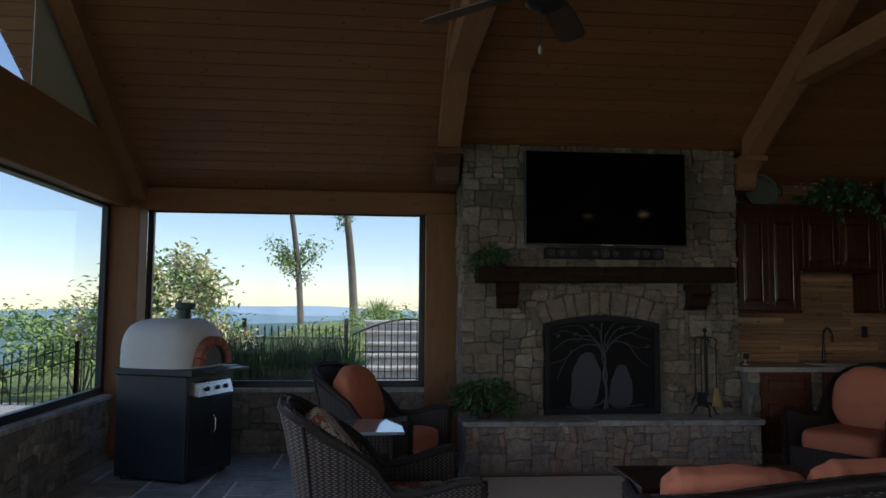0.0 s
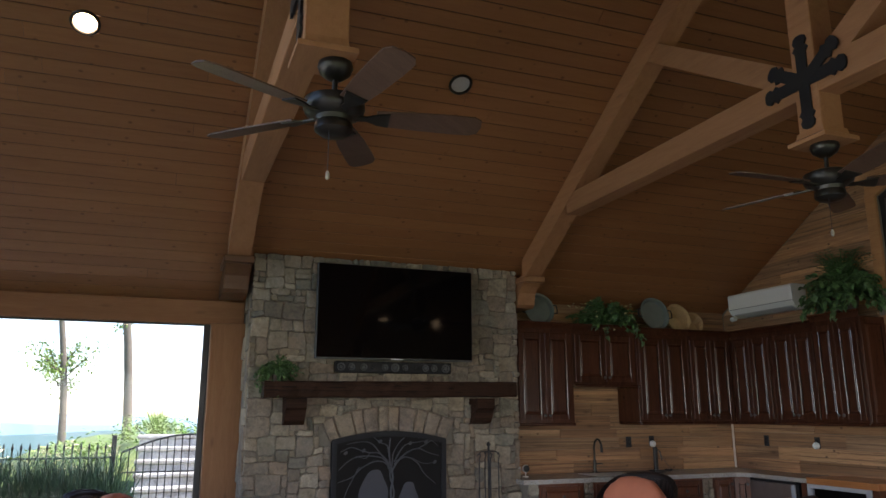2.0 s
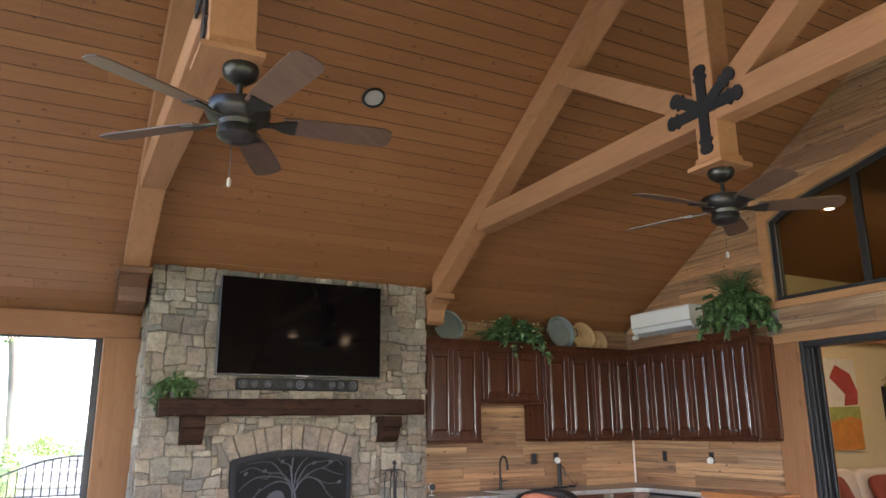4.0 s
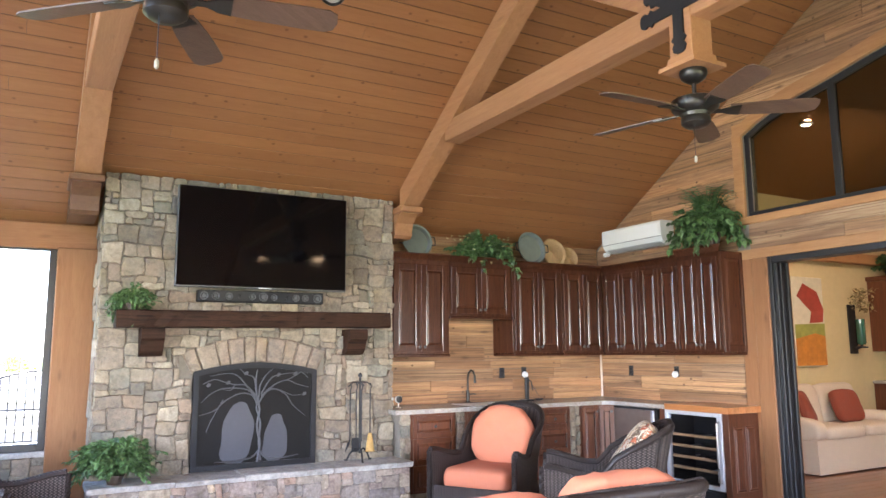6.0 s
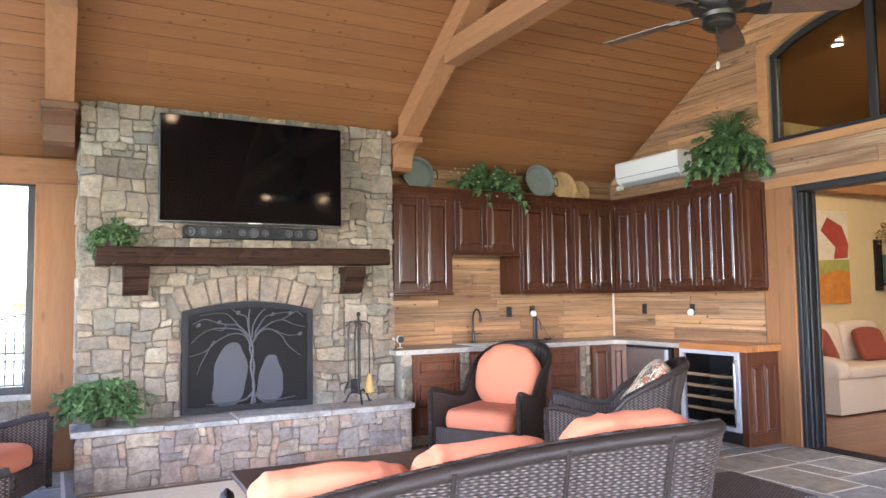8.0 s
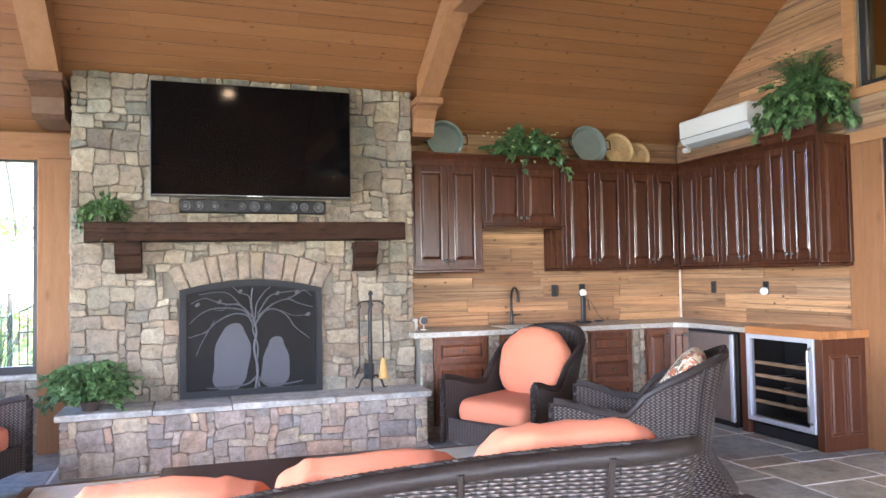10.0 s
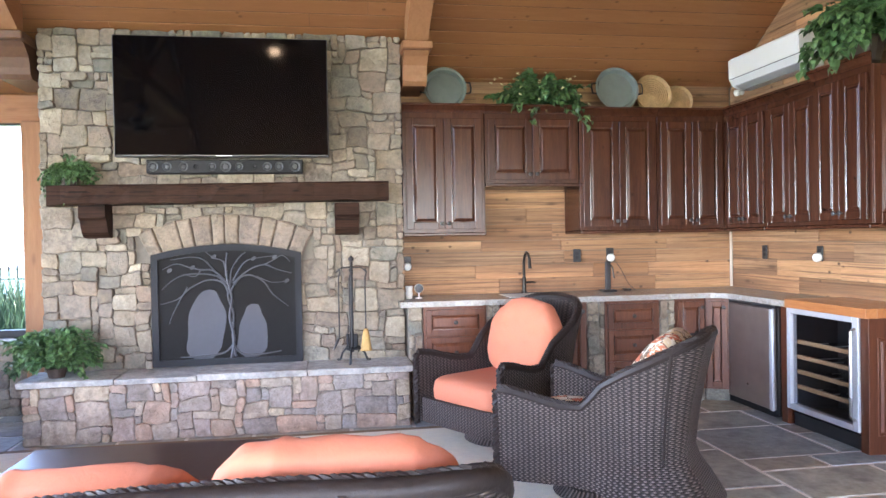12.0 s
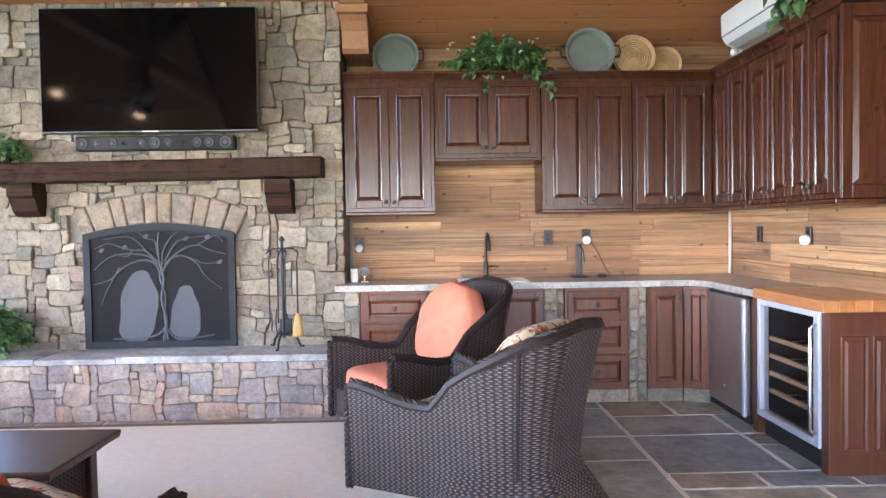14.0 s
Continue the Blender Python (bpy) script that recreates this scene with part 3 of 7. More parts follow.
def roof_truss(xc, w, label):
    t = thing("roof_truss", label, "truss", pose(xc, Y_RIDGE, 3.0))

    def member(name, build, lab=""):
        bm = B()
        build(bm)
        bmesh.ops.translate(bm, vec=(-xc, -Y_RIDGE, -3.0), verts=bm.verts)
        return part(name, bm, M_IRON if name == "iron_plate" else (M_CORBEL if name.startswith("corbel") and xc < 2 else M_BEAM), t, lab)

    def rafter(bm, s):
        pts = [(Y_RIDGE + s * d, ceil_z(Y_RIDGE + s * d) - 0.004) for d in (0.06, 1.5, 3.0, 3.80)]
        slanted(bm, xc - w, xc + w, pts if s > 0 else pts[::-1], 0.235)

    for s in (1, -1):
        member("rafter", lambda bm: rafter(bm, s))
    member("tie_beam", lambda bm: box(bm, xc - w + 0.004, xc + w - 0.004, Y_RIDGE - 2.85, Y_RIDGE + 2.85, STAR_Z - 0.095, STAR_Z + 0.095, 0.006))
    member("king_post", lambda bm: box(bm, xc - w - 0.002, xc + w + 0.002, Y_RIDGE - 0.085, Y_RIDGE + 0.085, 3.16, 5.35, 0.006))
    for s in (1, -1):
        def strut(bm, s=s):
            n = Vector((0, -0.55 * s, 0.83))
            a, c = Vector((0, Y_RIDGE + s * 0.10, STAR_Z + 0.04)), Vector((0, Y_RIDGE + s * 1.62, STAR_Z + 1.02))
            rings = [[(xc + dx, p.y + n.y * q, p.z + n.z * q) for dx, q in ((-w + 0.006, -0.078), (w - 0.006, -0.078), (w - 0.006, 0.078), (-w + 0.006, 0.078))] for p in (a, c)]
            loft(bm, rings)
        member("strut", strut)
    ang = math.atan2(0.98, 1.52)
    for k, arm in enumerate((0, math.pi, -math.pi / 2, math.pi / 2, ang, math.pi - ang)):
        member("iron_plate", lambda bm: star_plate(bm, xc - w - 0.004 - 0.0004 * k, Y_RIDGE, STAR_Z, [arm], 0.30, 0.075), "black wrought iron star arm")
    # fan mounting block below the king post
    def block(bm):
        loft(bm, [[(xc + sx * k, Y_RIDGE + sy * k, z) for sx, sy in ((-1, -1), (1, -1), (1, 1), (-1, 1))] for k, z in ((0.095, 3.20), (0.10, 3.165), (0.135, 3.145), (0.135, 3.12))])
    member("mounting_block", block)
    # rafter feet: moulded corbels
    for s in (1, -1):
        def foot(bm, s=s):
            yw = Y_RIDGE + s * 4.40
            prof = [(0.00, 2.66), (0.49, 2.66), (0.53, 2.69), (0.535, 2.74), (0.56, 2.81), (0.62, 2.87), (0.67, 2.90), (0.67, 2.97), (0.62, 2.985), (0.00, 2.80)]
            loft(bm, [[(xc + e * (w + 0.012), yw - s * (dy - 0.02), z) for dy, z in prof] for e in (-1, 1)])
        member("corbel", foot)
        member("corbel_cap", lambda bm: box(bm, xc - w - 0.034, xc + w + 0.034, *sorted((Y_RIDGE + s * 3.68, Y_RIDGE + s * 4.40)), 2.905, 2.965, 0.008))
    return t


roof_truss(0.865, 0.10, "cedar roof truss with black iron star plate")
roof_truss(3.868, 0.086, "cedar roof truss with black iron star plate")


# gable timbers over the west beam
def gable_timber(s):
    bm = B()
    pts = [(Y_RIDGE + s * d, ceil_z(Y_RIDGE + s * d) - 0.003) for d in (0.0, 2.0, 4.6)]
    slanted(bm, XL + 0.10, XL + 0.27, pts if s > 0 else pts[::-1], 0.17)
    return struct("gable_rafter", bm, M_BEAM, "cedar rafter at the open gable end", "beam")


gable_timber(1), gable_timber(-1)
for yy in (Y_RIDGE, 0.55):
    bm = B()
    box(bm, XL - 0.03, XL + 0.09, yy - 0.10, yy + 0.10, 3.03, ceil_z(yy) - 0.02, 0.006)
    struct("gable_stud", bm, M_POST, "cedar stud between beam and gable rafter", "beam")
M_INFILL = plain("pale_infill", (0.62, 0.62, 0.54), 0.8, spread=0.05, scale=6)
for y0, y1, gm in ((5.42, 6.92, M_INFILL), (Y_RIDGE + 0.1, 5.40, M_GLASS), (0.65, Y_RIDGE - 0.1, M_GLASS)):
    bm = B()
    gable_wall(bm, XL + 0.05, XL + 0.056, y0, y1, 3.03, lambda y: ceil_z(y) - 0.02)
    g = struct("gable_pane", bm, gm, "panel between the gable studs", "window")
    g.visible_shadow = gm is M_INFILL


# ---- ceiling fans ----
M_BLADE = wood("fan_blade", (0.055, 0.030, 0.020), (0.13, 0.075, 0.05), "x", 0.4, tone=0.1)


def ceiling_fan(xc, turn, label):
    t = thing("ceiling_fan", label, "ceiling fan", pose(xc, Y_RIDGE, 3.12, 0, 0, turn), "ceiling fans")
    bm = B()
    turned(bm, [(0.0, 0.0), (0.078, 0.0), (0.082, -0.02), (0.07, -0.05), (0.035, -0.075), (0.02, -0.08)], 18)
    part("canopy", bm, M_BRONZE, t, smooth=True)
    bm = B()
    turned(bm, [(0.013, -0.07), (0.013, -0.15), (0.028, -0.155), (0.028, -0.17)], 10)
    part("rod", bm, M_BRONZE, t, smooth=True)
    bm = B()
    turned(bm, [(0.03, -0.165), (0.10, -0.17), (0.135, -0.185), (0.14, -0.22), (0.13, -0.245), (0.10, -0.26), (0.085, -0.265), (0.08, -0.285)], 22)
    part("motor", bm, M_BRONZE, t, smooth=True)
    bm = B()
    turned(bm, [(0.075, -0.28), (0.085, -0.295), (0.085, -0.325), (0.06, -0.345), (0.02, -0.35)], 18)
    part("switch_housing", bm, M_BRONZE, t, smooth=True)
    for k in range(5):
        a = k * 72
        mk = pose(0, 0, -0.252, 0, 0, a)
        bm = B()
        outline = [(0.08, 0.02), (0.15, 0.016), (0.20, 0.04), (0.25, 0.05)]
        prism(bm, outline + [(x, -y) for x, y in outline[::-1]], 0.008, mk @ pose(0, 0, -0.006, -13, 0, 0))
        part("blade_iron", bm, M_BRONZE, t)
        bm = B()
        outline = [(0.19, 0.052), (0.35, 0.066), (0.55, 0.072), (0.64, 0.07), (0.675, 0.05), (0.685, 0.0)]
        prism(bm, outline + [(x, -y) for x, y in outline[-2::-1]], 0.007, mk @ pose(0, 0, 0.002, -13, 0, 0))
        part("blade", bm, M_BLADE, t, "dark walnut blade")
    bm = B()
    tube(bm, [(0.05, 0.03, -0.34), (0.05, 0.03, -0.53)], 0.0016, 5)
    part("pull_chain", bm, M_BRONZE, t)
    bm = B()
    turned(bm, [(0.003, 0), (0.009, -0.01), (0.009, -0.035), (0.003, -0.042)], 8, pose(0.05, 0.03, -0.53))
    part("chain_pull", bm, plain("worn_ivory", (0.34, 0.30, 0.24), 0.5), t)


ceiling_fan(0.925, 208, "bronze ceiling fan with five dark blades and pull chain")
ceiling_fan(3.875, 178, "bronze ceiling fan with five dark blades")

# ---- recessed lamps in the roof slopes ----
M_LAMP = emit("lamp_face", (1.0, 0.72, 0.42), 4.0)
M_LAMPCOOL = plain("unlit_lamp_face", (0.42, 0.41, 0.39), 0.3)
for x, y, on in ((-0.39, 5.06, True), (2.40, 5.06, False), (2.43, 1.0, True), (4.33, -0.55, True), (5.43, -0.55, True), (-0.5, -0.58, True), (-1.65, -0.1, True)):
    s = 1 if y > Y_RIDGE else -1
    t = thing("recessed_light", "round recessed ceiling light with dark trim ring", "ceiling light",
              Matrix.Translation((x, y, ceil_z(y) - 0.002)) @ Euler((math.atan(SLOPE) * -s, 0, 0)).to_matrix().to_4x4(), "recessed lights")
    bm = B()
    rows = loft(bm, [circle(r, 22, z) for r, z in ((0.095, 0.0), (0.10, -0.008), (0.09, -0.022), (0.08, -0.018), (0.076, 0.01))], cap=False)
    part("trim_ring", bm, M_BRONZE, t, smooth=True)
    bm = B()
    turned(bm, [(0.001, -0.010), (0.05, -0.009), (0.076, -0.004), (0.076, 0.02)], 18)
    part("bulb", bm, M_LAMP if on else M_LAMPCOOL, t, smooth=True)

# ---- fireplace ----
hearth = thing("hearth", "raised fieldstone hearth with bluestone slabs", "hearth", pose(2.37, 6.65, 0))
bm = B()
box(bm, 1.03 - 2.37, 3.72 - 2.37, 6.45 - 6.65, 6.86 - 6.65, 0, 0.41)
part("core", bm, M_MORTAR, hearth)

rng = random.Random(11)


def slab_outline(x0, x1, y0, y1, jag):
    pts = []
    n = max(3, int((x1 - x0) / 0.09))
    for i in range(n + 1):
        pts.append((x0 + (x1 - x0) * i / n, y0 + (rng.uniform(-jag, jag) if 0 < i < n else 0)))
    pts += [(x1, y1), (x0, y1)]
    return pts


for x0, x1, top, jag in ((0.98, 1.62, 0.456, 0.012), (1.628, 2.185, 0.450, 0.012), (2.193, 2.97, 0.462, 0.006), (2.978, 3.765, 0.460, 0.006)):
    bm = B()
    pts = slab_outline(x0 - 2.37, x1 - 2.37, 6.405 - 6.65, 6.866 - 6.65, jag)
    loft(bm, [[(x, y + (0.02 if y < -0.2 else 0), 0.412) for x, y in pts], [(x, y + 0.004 * (y < -0.2), top - 0.008) for x, y in pts], [(x, y + 0.010 * (y < -0.2), top) for x, y in pts]])
    part("slab", bm, M_BLUESTONE, hearth)

# mantel shelf on two corbels
mantel = thing("mantel_shelf", "dark hand-hewn timber mantel shelf on two corbels", "mantel", pose(2.38, 6.87, 1.70))
bm = B()
n = 26
rings = []
for i in range(n + 1):
    x = -1.24 + 2.48 * i / n
    j = lambda: rng.uniform(-0.008, 0.008)
    tilt = 0.022 * (i / n - 0.5)
    rings.append([(x, -0.245 + j(), 0.012 + j() + tilt), (x, -0.255 + j(), 0.022 + j() + tilt), (x, -0.255 + j(), 0.145 + j() + tilt), (x, -0.243 + j(), 0.157 + tilt), (x, 0.0, 0.157 + tilt), (x, 0.0, 0.012 + tilt)])
loft(bm, rings)
part("shelf", bm, M_MANTEL, mantel)
for xc in (1.437, 3.297):
    bm = B()
    prof = [(0, 0.004), (-0.22, 0.004), (-0.225, -0.09), (-0.19, -0.11), (-0.175, -0.15), (-0.15, -0.20), (-0.10, -0.235), (0, -0.245)]
    loft(bm, [[(xc - 2.38 + e * 0.093, y, z) for y, z in prof] for e in (-1, 1)])
    part("corbel", bm, M_MANTEL, mantel)

# television on the chimney breast
M_SCREEN = plain("screen_glass", (0.002, 0.002, 0.0025), 0.06, 0.0, spread=0.0)
M_SCREEN.node_tree.nodes["Principled BSDF"].inputs["Specular IOR Level"].default_value = 0.2
tv = thing("television", "large flat black television with thin silver bezel", "television", pose(2.382, 6.87, 2.06))
bm = B()
box(bm, -0.25, 0.25, -0.13, 0.0, 0.25, 0.65)
part("wall_mount", bm, M_BLACK, tv)
bm = B()
box(bm, -0.787, 0.787, -0.19, -0.13, 0.0, 0.905, 0.006)
part("casing", bm, plain("dull_silver", (0.10, 0.10, 0.105), 0.45, 0.7), tv, "thin silver casing")
bm = B()
box(bm, -0.779, 0.779, -0.1925, -0.18, 0.014, 0.898)
part("screen", bm, M_SCREEN, tv, "glossy black screen")
bm = B()
box(bm, -0.06, 0.06, -0.194, -0.19, 0.004, 0.011)
part("badge", bm, M_WHITE, tv)

soundbar = thing("soundbar", "black soundbar with a row of round drivers", "speaker", pose(2.385, 6.87, 1.94))
bm = B()
box(bm, -0.58, 0.58, -0.13, -0.03, 0.0, 0.105, 0.006)
part("body", bm, plain("matt_black", (0.007, 0.007, 0.008), 0.7), soundbar)
bm = B()
box(bm, -0.4, 0.4, -0.03, 0.0, 0.02, 0.08)
part("bracket", bm, M_IRON, soundbar)
M_CONE = plain("speaker_cone", (0.09, 0.092, 0.095), 0.5, 0.2)
for x, r in ((-0.53, 0.038), (-0.43, 0.034), (-0.31, 0.034), (-0.10, 0.030), (-0.0, 0.042), (0.10, 0.030), (0.31, 0.034), (0.40, 0.034), (0.52, 0.042), (-0.22, 0.016), (0.22, 0.016)):
    bm = B()
    turned(bm, [(r * 0.2, 0.004), (r * 0.45, 0.003), (r * 0.5, -0.004), (r * 0.82, 0.003), (r, 0.006), (r, 0.0)][::-1], 16, pose(x, -0.130, 0.052, 90))
    part("driver", bm, M_CONE if r > 0.02 else M_IRON, soundbar, smooth=True)

# fire screen standing in the arched opening
screen = thing("fire_screen", "black iron fire screen with a branching tree", "fire screen", pose(2.37, 6.835, 0.462))
W2, HS, HT = 0.565, 0.86, 0.935


def arch(x, inset=0.0):
    return HS - inset + (HT - HS) * (1 - (x / W2) ** 2)


def arch_frame(bm, inset, width, y0, y1):
    outer = [(-W2 + inset, inset)] + [(x, arch(x, inset)) for x in np.linspace(-W2 + inset, W2 - inset, 17)] + [(W2 - inset, inset)]
    k = inset + width
    inner = [(-W2 + k, k)] + [(x, arch(x, k)) for x in np.linspace(-W2 + k, W2 - k, 17)] + [(W2 - k, k)]
    n = len(outer)
    ro = [[bm.verts.new((x, y, z)) for x, z in outer] for y in (y0, y1)]
    ri = [[bm.verts.new((x, y, z)) for x, z in inner] for y in (y0, y1)]
    for i in range(n):
        j = (i + 1) % n
        bm.faces.new((ro[0][i], ro[0][j], ri[0][j], ri[0][i]))
        bm.faces.new((ro[1][i], ri[1][i], ri[1][j], ro[1][j]))
        bm.faces.new((ro[0][i], ro[1][i], ro[1][j], ro[0][j]))
        bm.faces.new((ri[0][i], ri[0][j], ri[1][j], ri[1][i]))


M_SCREENFRAME = plain("blackened_steel", (0.013, 0.0135, 0.016), 0.6)
M_SCREENFRAME.node_tree.nodes["Principled BSDF"].inputs["Specular IOR Level"].default_value = 0.3
bm = B()
arch_frame(bm, 0.0, 0.05, -0.03, 0.0)
part("frame", bm, M_SCREENFRAME, screen)
M_MESH = plain("fine_mesh", (0.013, 0.012, 0.012), 0.7, 0.0, spread=0.3, scale=220)
bm = B()
outer = [(-W2 + 0.04, 0.04)] + [(x, arch(x, 0.04)) for x in np.linspace(-W2 + 0.04, W2 - 0.04, 15)] + [(W2 - 0.04, 0.04)]
prism(bm, outer, 0.004, pose(0, -0.008, 0, 90))
part("mesh_panel", bm, M_MESH, screen)
M_MESH.node_tree.nodes["Principled BSDF"].inputs["Specular IOR Level"].default_value = 0.15
M_BRANCH = plain("forged_branch", (0.07, 0.072, 0.08), 0.5, 0.2)


def branch(pts, r0, r1):
    bm = B()
    k = len(pts)
    tube(bm, [(x, -0.018, z) for x, z in pts], [r0 + (r1 - r0) * i / (k - 1) for i in range(k)], 6)
    part("branch", bm, M_BRANCH, screen)


# trunk of two twisted bars, roots and sinuous branches, in centimetres from the foot of the screen
for pts, r0, r1 in (([(2, 2), (4, 18), (1, 34), (3, 48), (0, 62), (-1, 74), (0, 84)], 1.7, 0.8),
                    ([(5, 3), (3, 20), (4, 36), (0, 50), (2, 60), (3, 70), (9, 80), (14, 84)], 1.3, 0.6),
                    ([(3, 12), (-4, 6), (-20, 4), (-36, 4)], 1.2, 0.6), ([(4, 12), (10, 5), (24, 4), (40, 6)], 1.2, 0.6),
                    ([(1, 52), (-4, 61), (-15, 63), (-28, 57), (-37, 49), (-50, 45)], 1.2, 0.5),
                    ([(0, 56), (-8, 66), (-28, 68), (-40, 64), (-49, 56)], 1.1, 0.5),
                    ([(0, 60), (-10, 70), (-20, 71), (-28, 73), (-38, 76), (-48, 72)], 1.1, 0.5),
                    ([(-8, 68), (-18, 79), (-28, 81), (-42, 79)], 0.9, 0.4),
                    ([(-1, 66), (-3, 77), (-10, 80), (-16, 85)], 0.9, 0.4),
                    ([(-20, 71), (-24, 66), (-33, 68)], 0.7, 0.3),
                    ([(2, 54), (9, 64), (18, 66), (28, 60), (34, 51), (46, 41)], 1.2, 0.5),
                    ([(4, 60), (16, 70), (28, 74), (38, 70), (49, 67)], 1.1, 0.5),
                    ([(28, 74), (36, 78), (42, 81), (48, 76)], 0.8, 0.4),
                    ([(4, 62), (12, 75), (20, 79), (38, 81)], 1.0, 0.4),
                    ([(22, 65), (34, 60), (46, 61)], 0.7, 0.3), ([(-30, 58), (-40, 40), (-44, 30)], 0.6, 0.3)):
    fine = []
    for q in range(len(pts) - 1):
        p0, p1, p2, p3 = (Vector(pts[min(max(q + d, 0), len(pts) - 1)]) for d in (-1, 0, 1, 2))
        for f in (0, 0.25, 0.5, 0.75):
            fine.append(0.5 * (2 * p1 + (p2 - p0) * f + (2 * p0 - 5 * p1 + 4 * p2 - p3) * f * f + (3 * p1 - p0 - 3 * p2 + p3) * f ** 3))
    fine.append(Vector(pts[-1]))
    branch([(p.x * 0.01, 0.03 + p.y * 0.01) for p in fine], r0 * 0.0075, r1 * 0.0075)
for x, z in ((-0.26, 0.76), (0.45, 0.64), (-0.10, 0.84), (0.20, 0.82), (0.36, 0.83), (-0.43, 0.74)):
    bm = B()
    prism(bm, [(0.022 * math.cos(a), 0.014 * math.sin(a)) for a in np.linspace(0, 2 * math.pi, 10, endpoint=False)], 0.006, pose(x, -0.015, z, 90, 0, 0) @ pose(0, 0, 0, 0, 0, 40))
    part("leaf", bm, M_BRANCH, screen)
# two plain upright plates at the foot of the tree
M_PLATE = plain("grey_plate", (0.05, 0.051, 0.062), 0.6, 0.0)
for cx, w, h, s in ((-0.185, 0.150, 0.54, 1.0), (0.175, 0.115, 0.42, 2.6)):
    bm = B()
    pts = []
    for a in np.linspace(0, 2 * math.pi, 40, endpoint=False):
        c, f = math.copysign(abs(math.cos(a)) ** 0.6, math.cos(a)), 0.5 + 0.5 * math.copysign(abs(math.sin(a)) ** 0.8, math.sin(a))
        pts.append((cx + w * c * (1.0 - 0.45 * f ** 3) * (1 + 0.10 * math.sin(3 * a + s) + 0.05 * math.sin(7 * a)) + 0.05 * f * f / s, 0.045 + h * f))
    prism(bm, pts, 0.004, pose(0, -0.012, 0, 90))
    part("plate", bm, M_PLATE, screen, "plain grey metal plate")

# fire tools
tools = thing("fire_tool_set", "wrought iron fire tools on a footed stand", "fire tools", pose(3.32, 6.66, 0.461))
bm = B()
tube(bm, [(0, 0, 0.08), (0, 0, 0.78)], 0.011, 8)
turned(bm, [(0.004, 0.0), (0.02, 0.015), (0.02, 0.03), (0.004, 0.05)], 10, pose(0, 0, 0.78))
part("pole", bm, M_IRON, tools)
for a in (20, 140, 260):
    bm = B()
    c, s = math.cos(radians(a)), math.sin(radians(a))
    tube(bm, [(c * r, s * r, z) for r, z in ((0.0, 0.10), (0.05, 0.12), (0.10, 0.07), (0.125, 0.012), (0.15, 0.012))], 0.009, 7)
    part("foot", bm, M_IRON, tools)
bm = B()
tube(bm, [(-0.12, 0, 0.70), (-0.08, 0, 0.735), (0, 0, 0.74), (0.08, 0, 0.735), (0.12, 0, 0.70)], 0.006, 6)
tube(bm, [(0, -0.09, 0.71), (0, 0, 0.742), (0, 0.09, 0.71)], 0.006, 6)
part("hook_arms", bm, M_IRON, tools)
for x, y, kind in ((-0.10, 0.0, "poker"), (0.105, 0.0, "brush"), (0.0, 0.09, "shovel"), (-0.02, -0.085, "tongs")):
    bm = B()
    tube(bm, [(x, y, 0.20), (x, y, 0.66), (x + 0.012, y, 0.70), (x, y, 0.73)], 0.006, 6)
    rod = part(kind, bm, M_IRON, tools)
    bm = B()
    if kind == "brush":
        turned(bm, [(0.012, 0.26), (0.022, 0.24), (0.042, 0.10), (0.05, 0.09), (0.0, 0.09)][::-1], 12, pose(x, y, 0))
        part("bristles", bm, plain("straw", (0.55, 0.34, 0.12), 0.9, spread=0.25, scale=120, bumpy=0.6), rod, "pale straw bristles")
    elif kind == "shovel":
        box(bm, x - 0.045, x + 0.045, y - 0.006, y + 0.006, 0.08, 0.21, 0.004)
        part("pan", bm, M_IRON, rod)
    elif kind == "poker":
        tube(bm, [(x, y, 0.20), (x - 0.02, y, 0.16), (x - 0.045, y, 0.10)], [0.006, 0.012, 0.004], 6)
        part("tip", bm, M_IRON, rod)
    else:
        tube(bm, [(x - 0.012, y, 0.3), (x - 0.02, y, 0.2), (x - 0.006, y, 0.1)], 0.005, 6)
        part("jaw", bm, M_IRON, rod)
# firebox lining
bm = B()
box(bm, FB_L - 0.006, FB_R + 0.006, 7.42, 7.44, FB_B, 1.40)
box(bm, FB_L - 0.004, FB_L + 0.012, 6.90, 7.42, FB_B, 1.40)
box(bm, FB_R - 0.012, FB_R + 0.004, 6.90, 7.42, FB_B, 1.40)
struct("firebox", bm, plain("soot", (0.02, 0.018, 0.016), 0.95, spread=0.4), "sooty firebox lining", "fireplace")

# ---- outdoor kitchen ----
M_KNOB = plain("dark_knob", (0.10, 0.095, 0.09), 0.35, 0.9)


def ring_rect(x0, x1, z0, z1, y):
    return [(x0, y, z0), (x1, y, z0), (x1, y, z1), (x0, y, z1)]


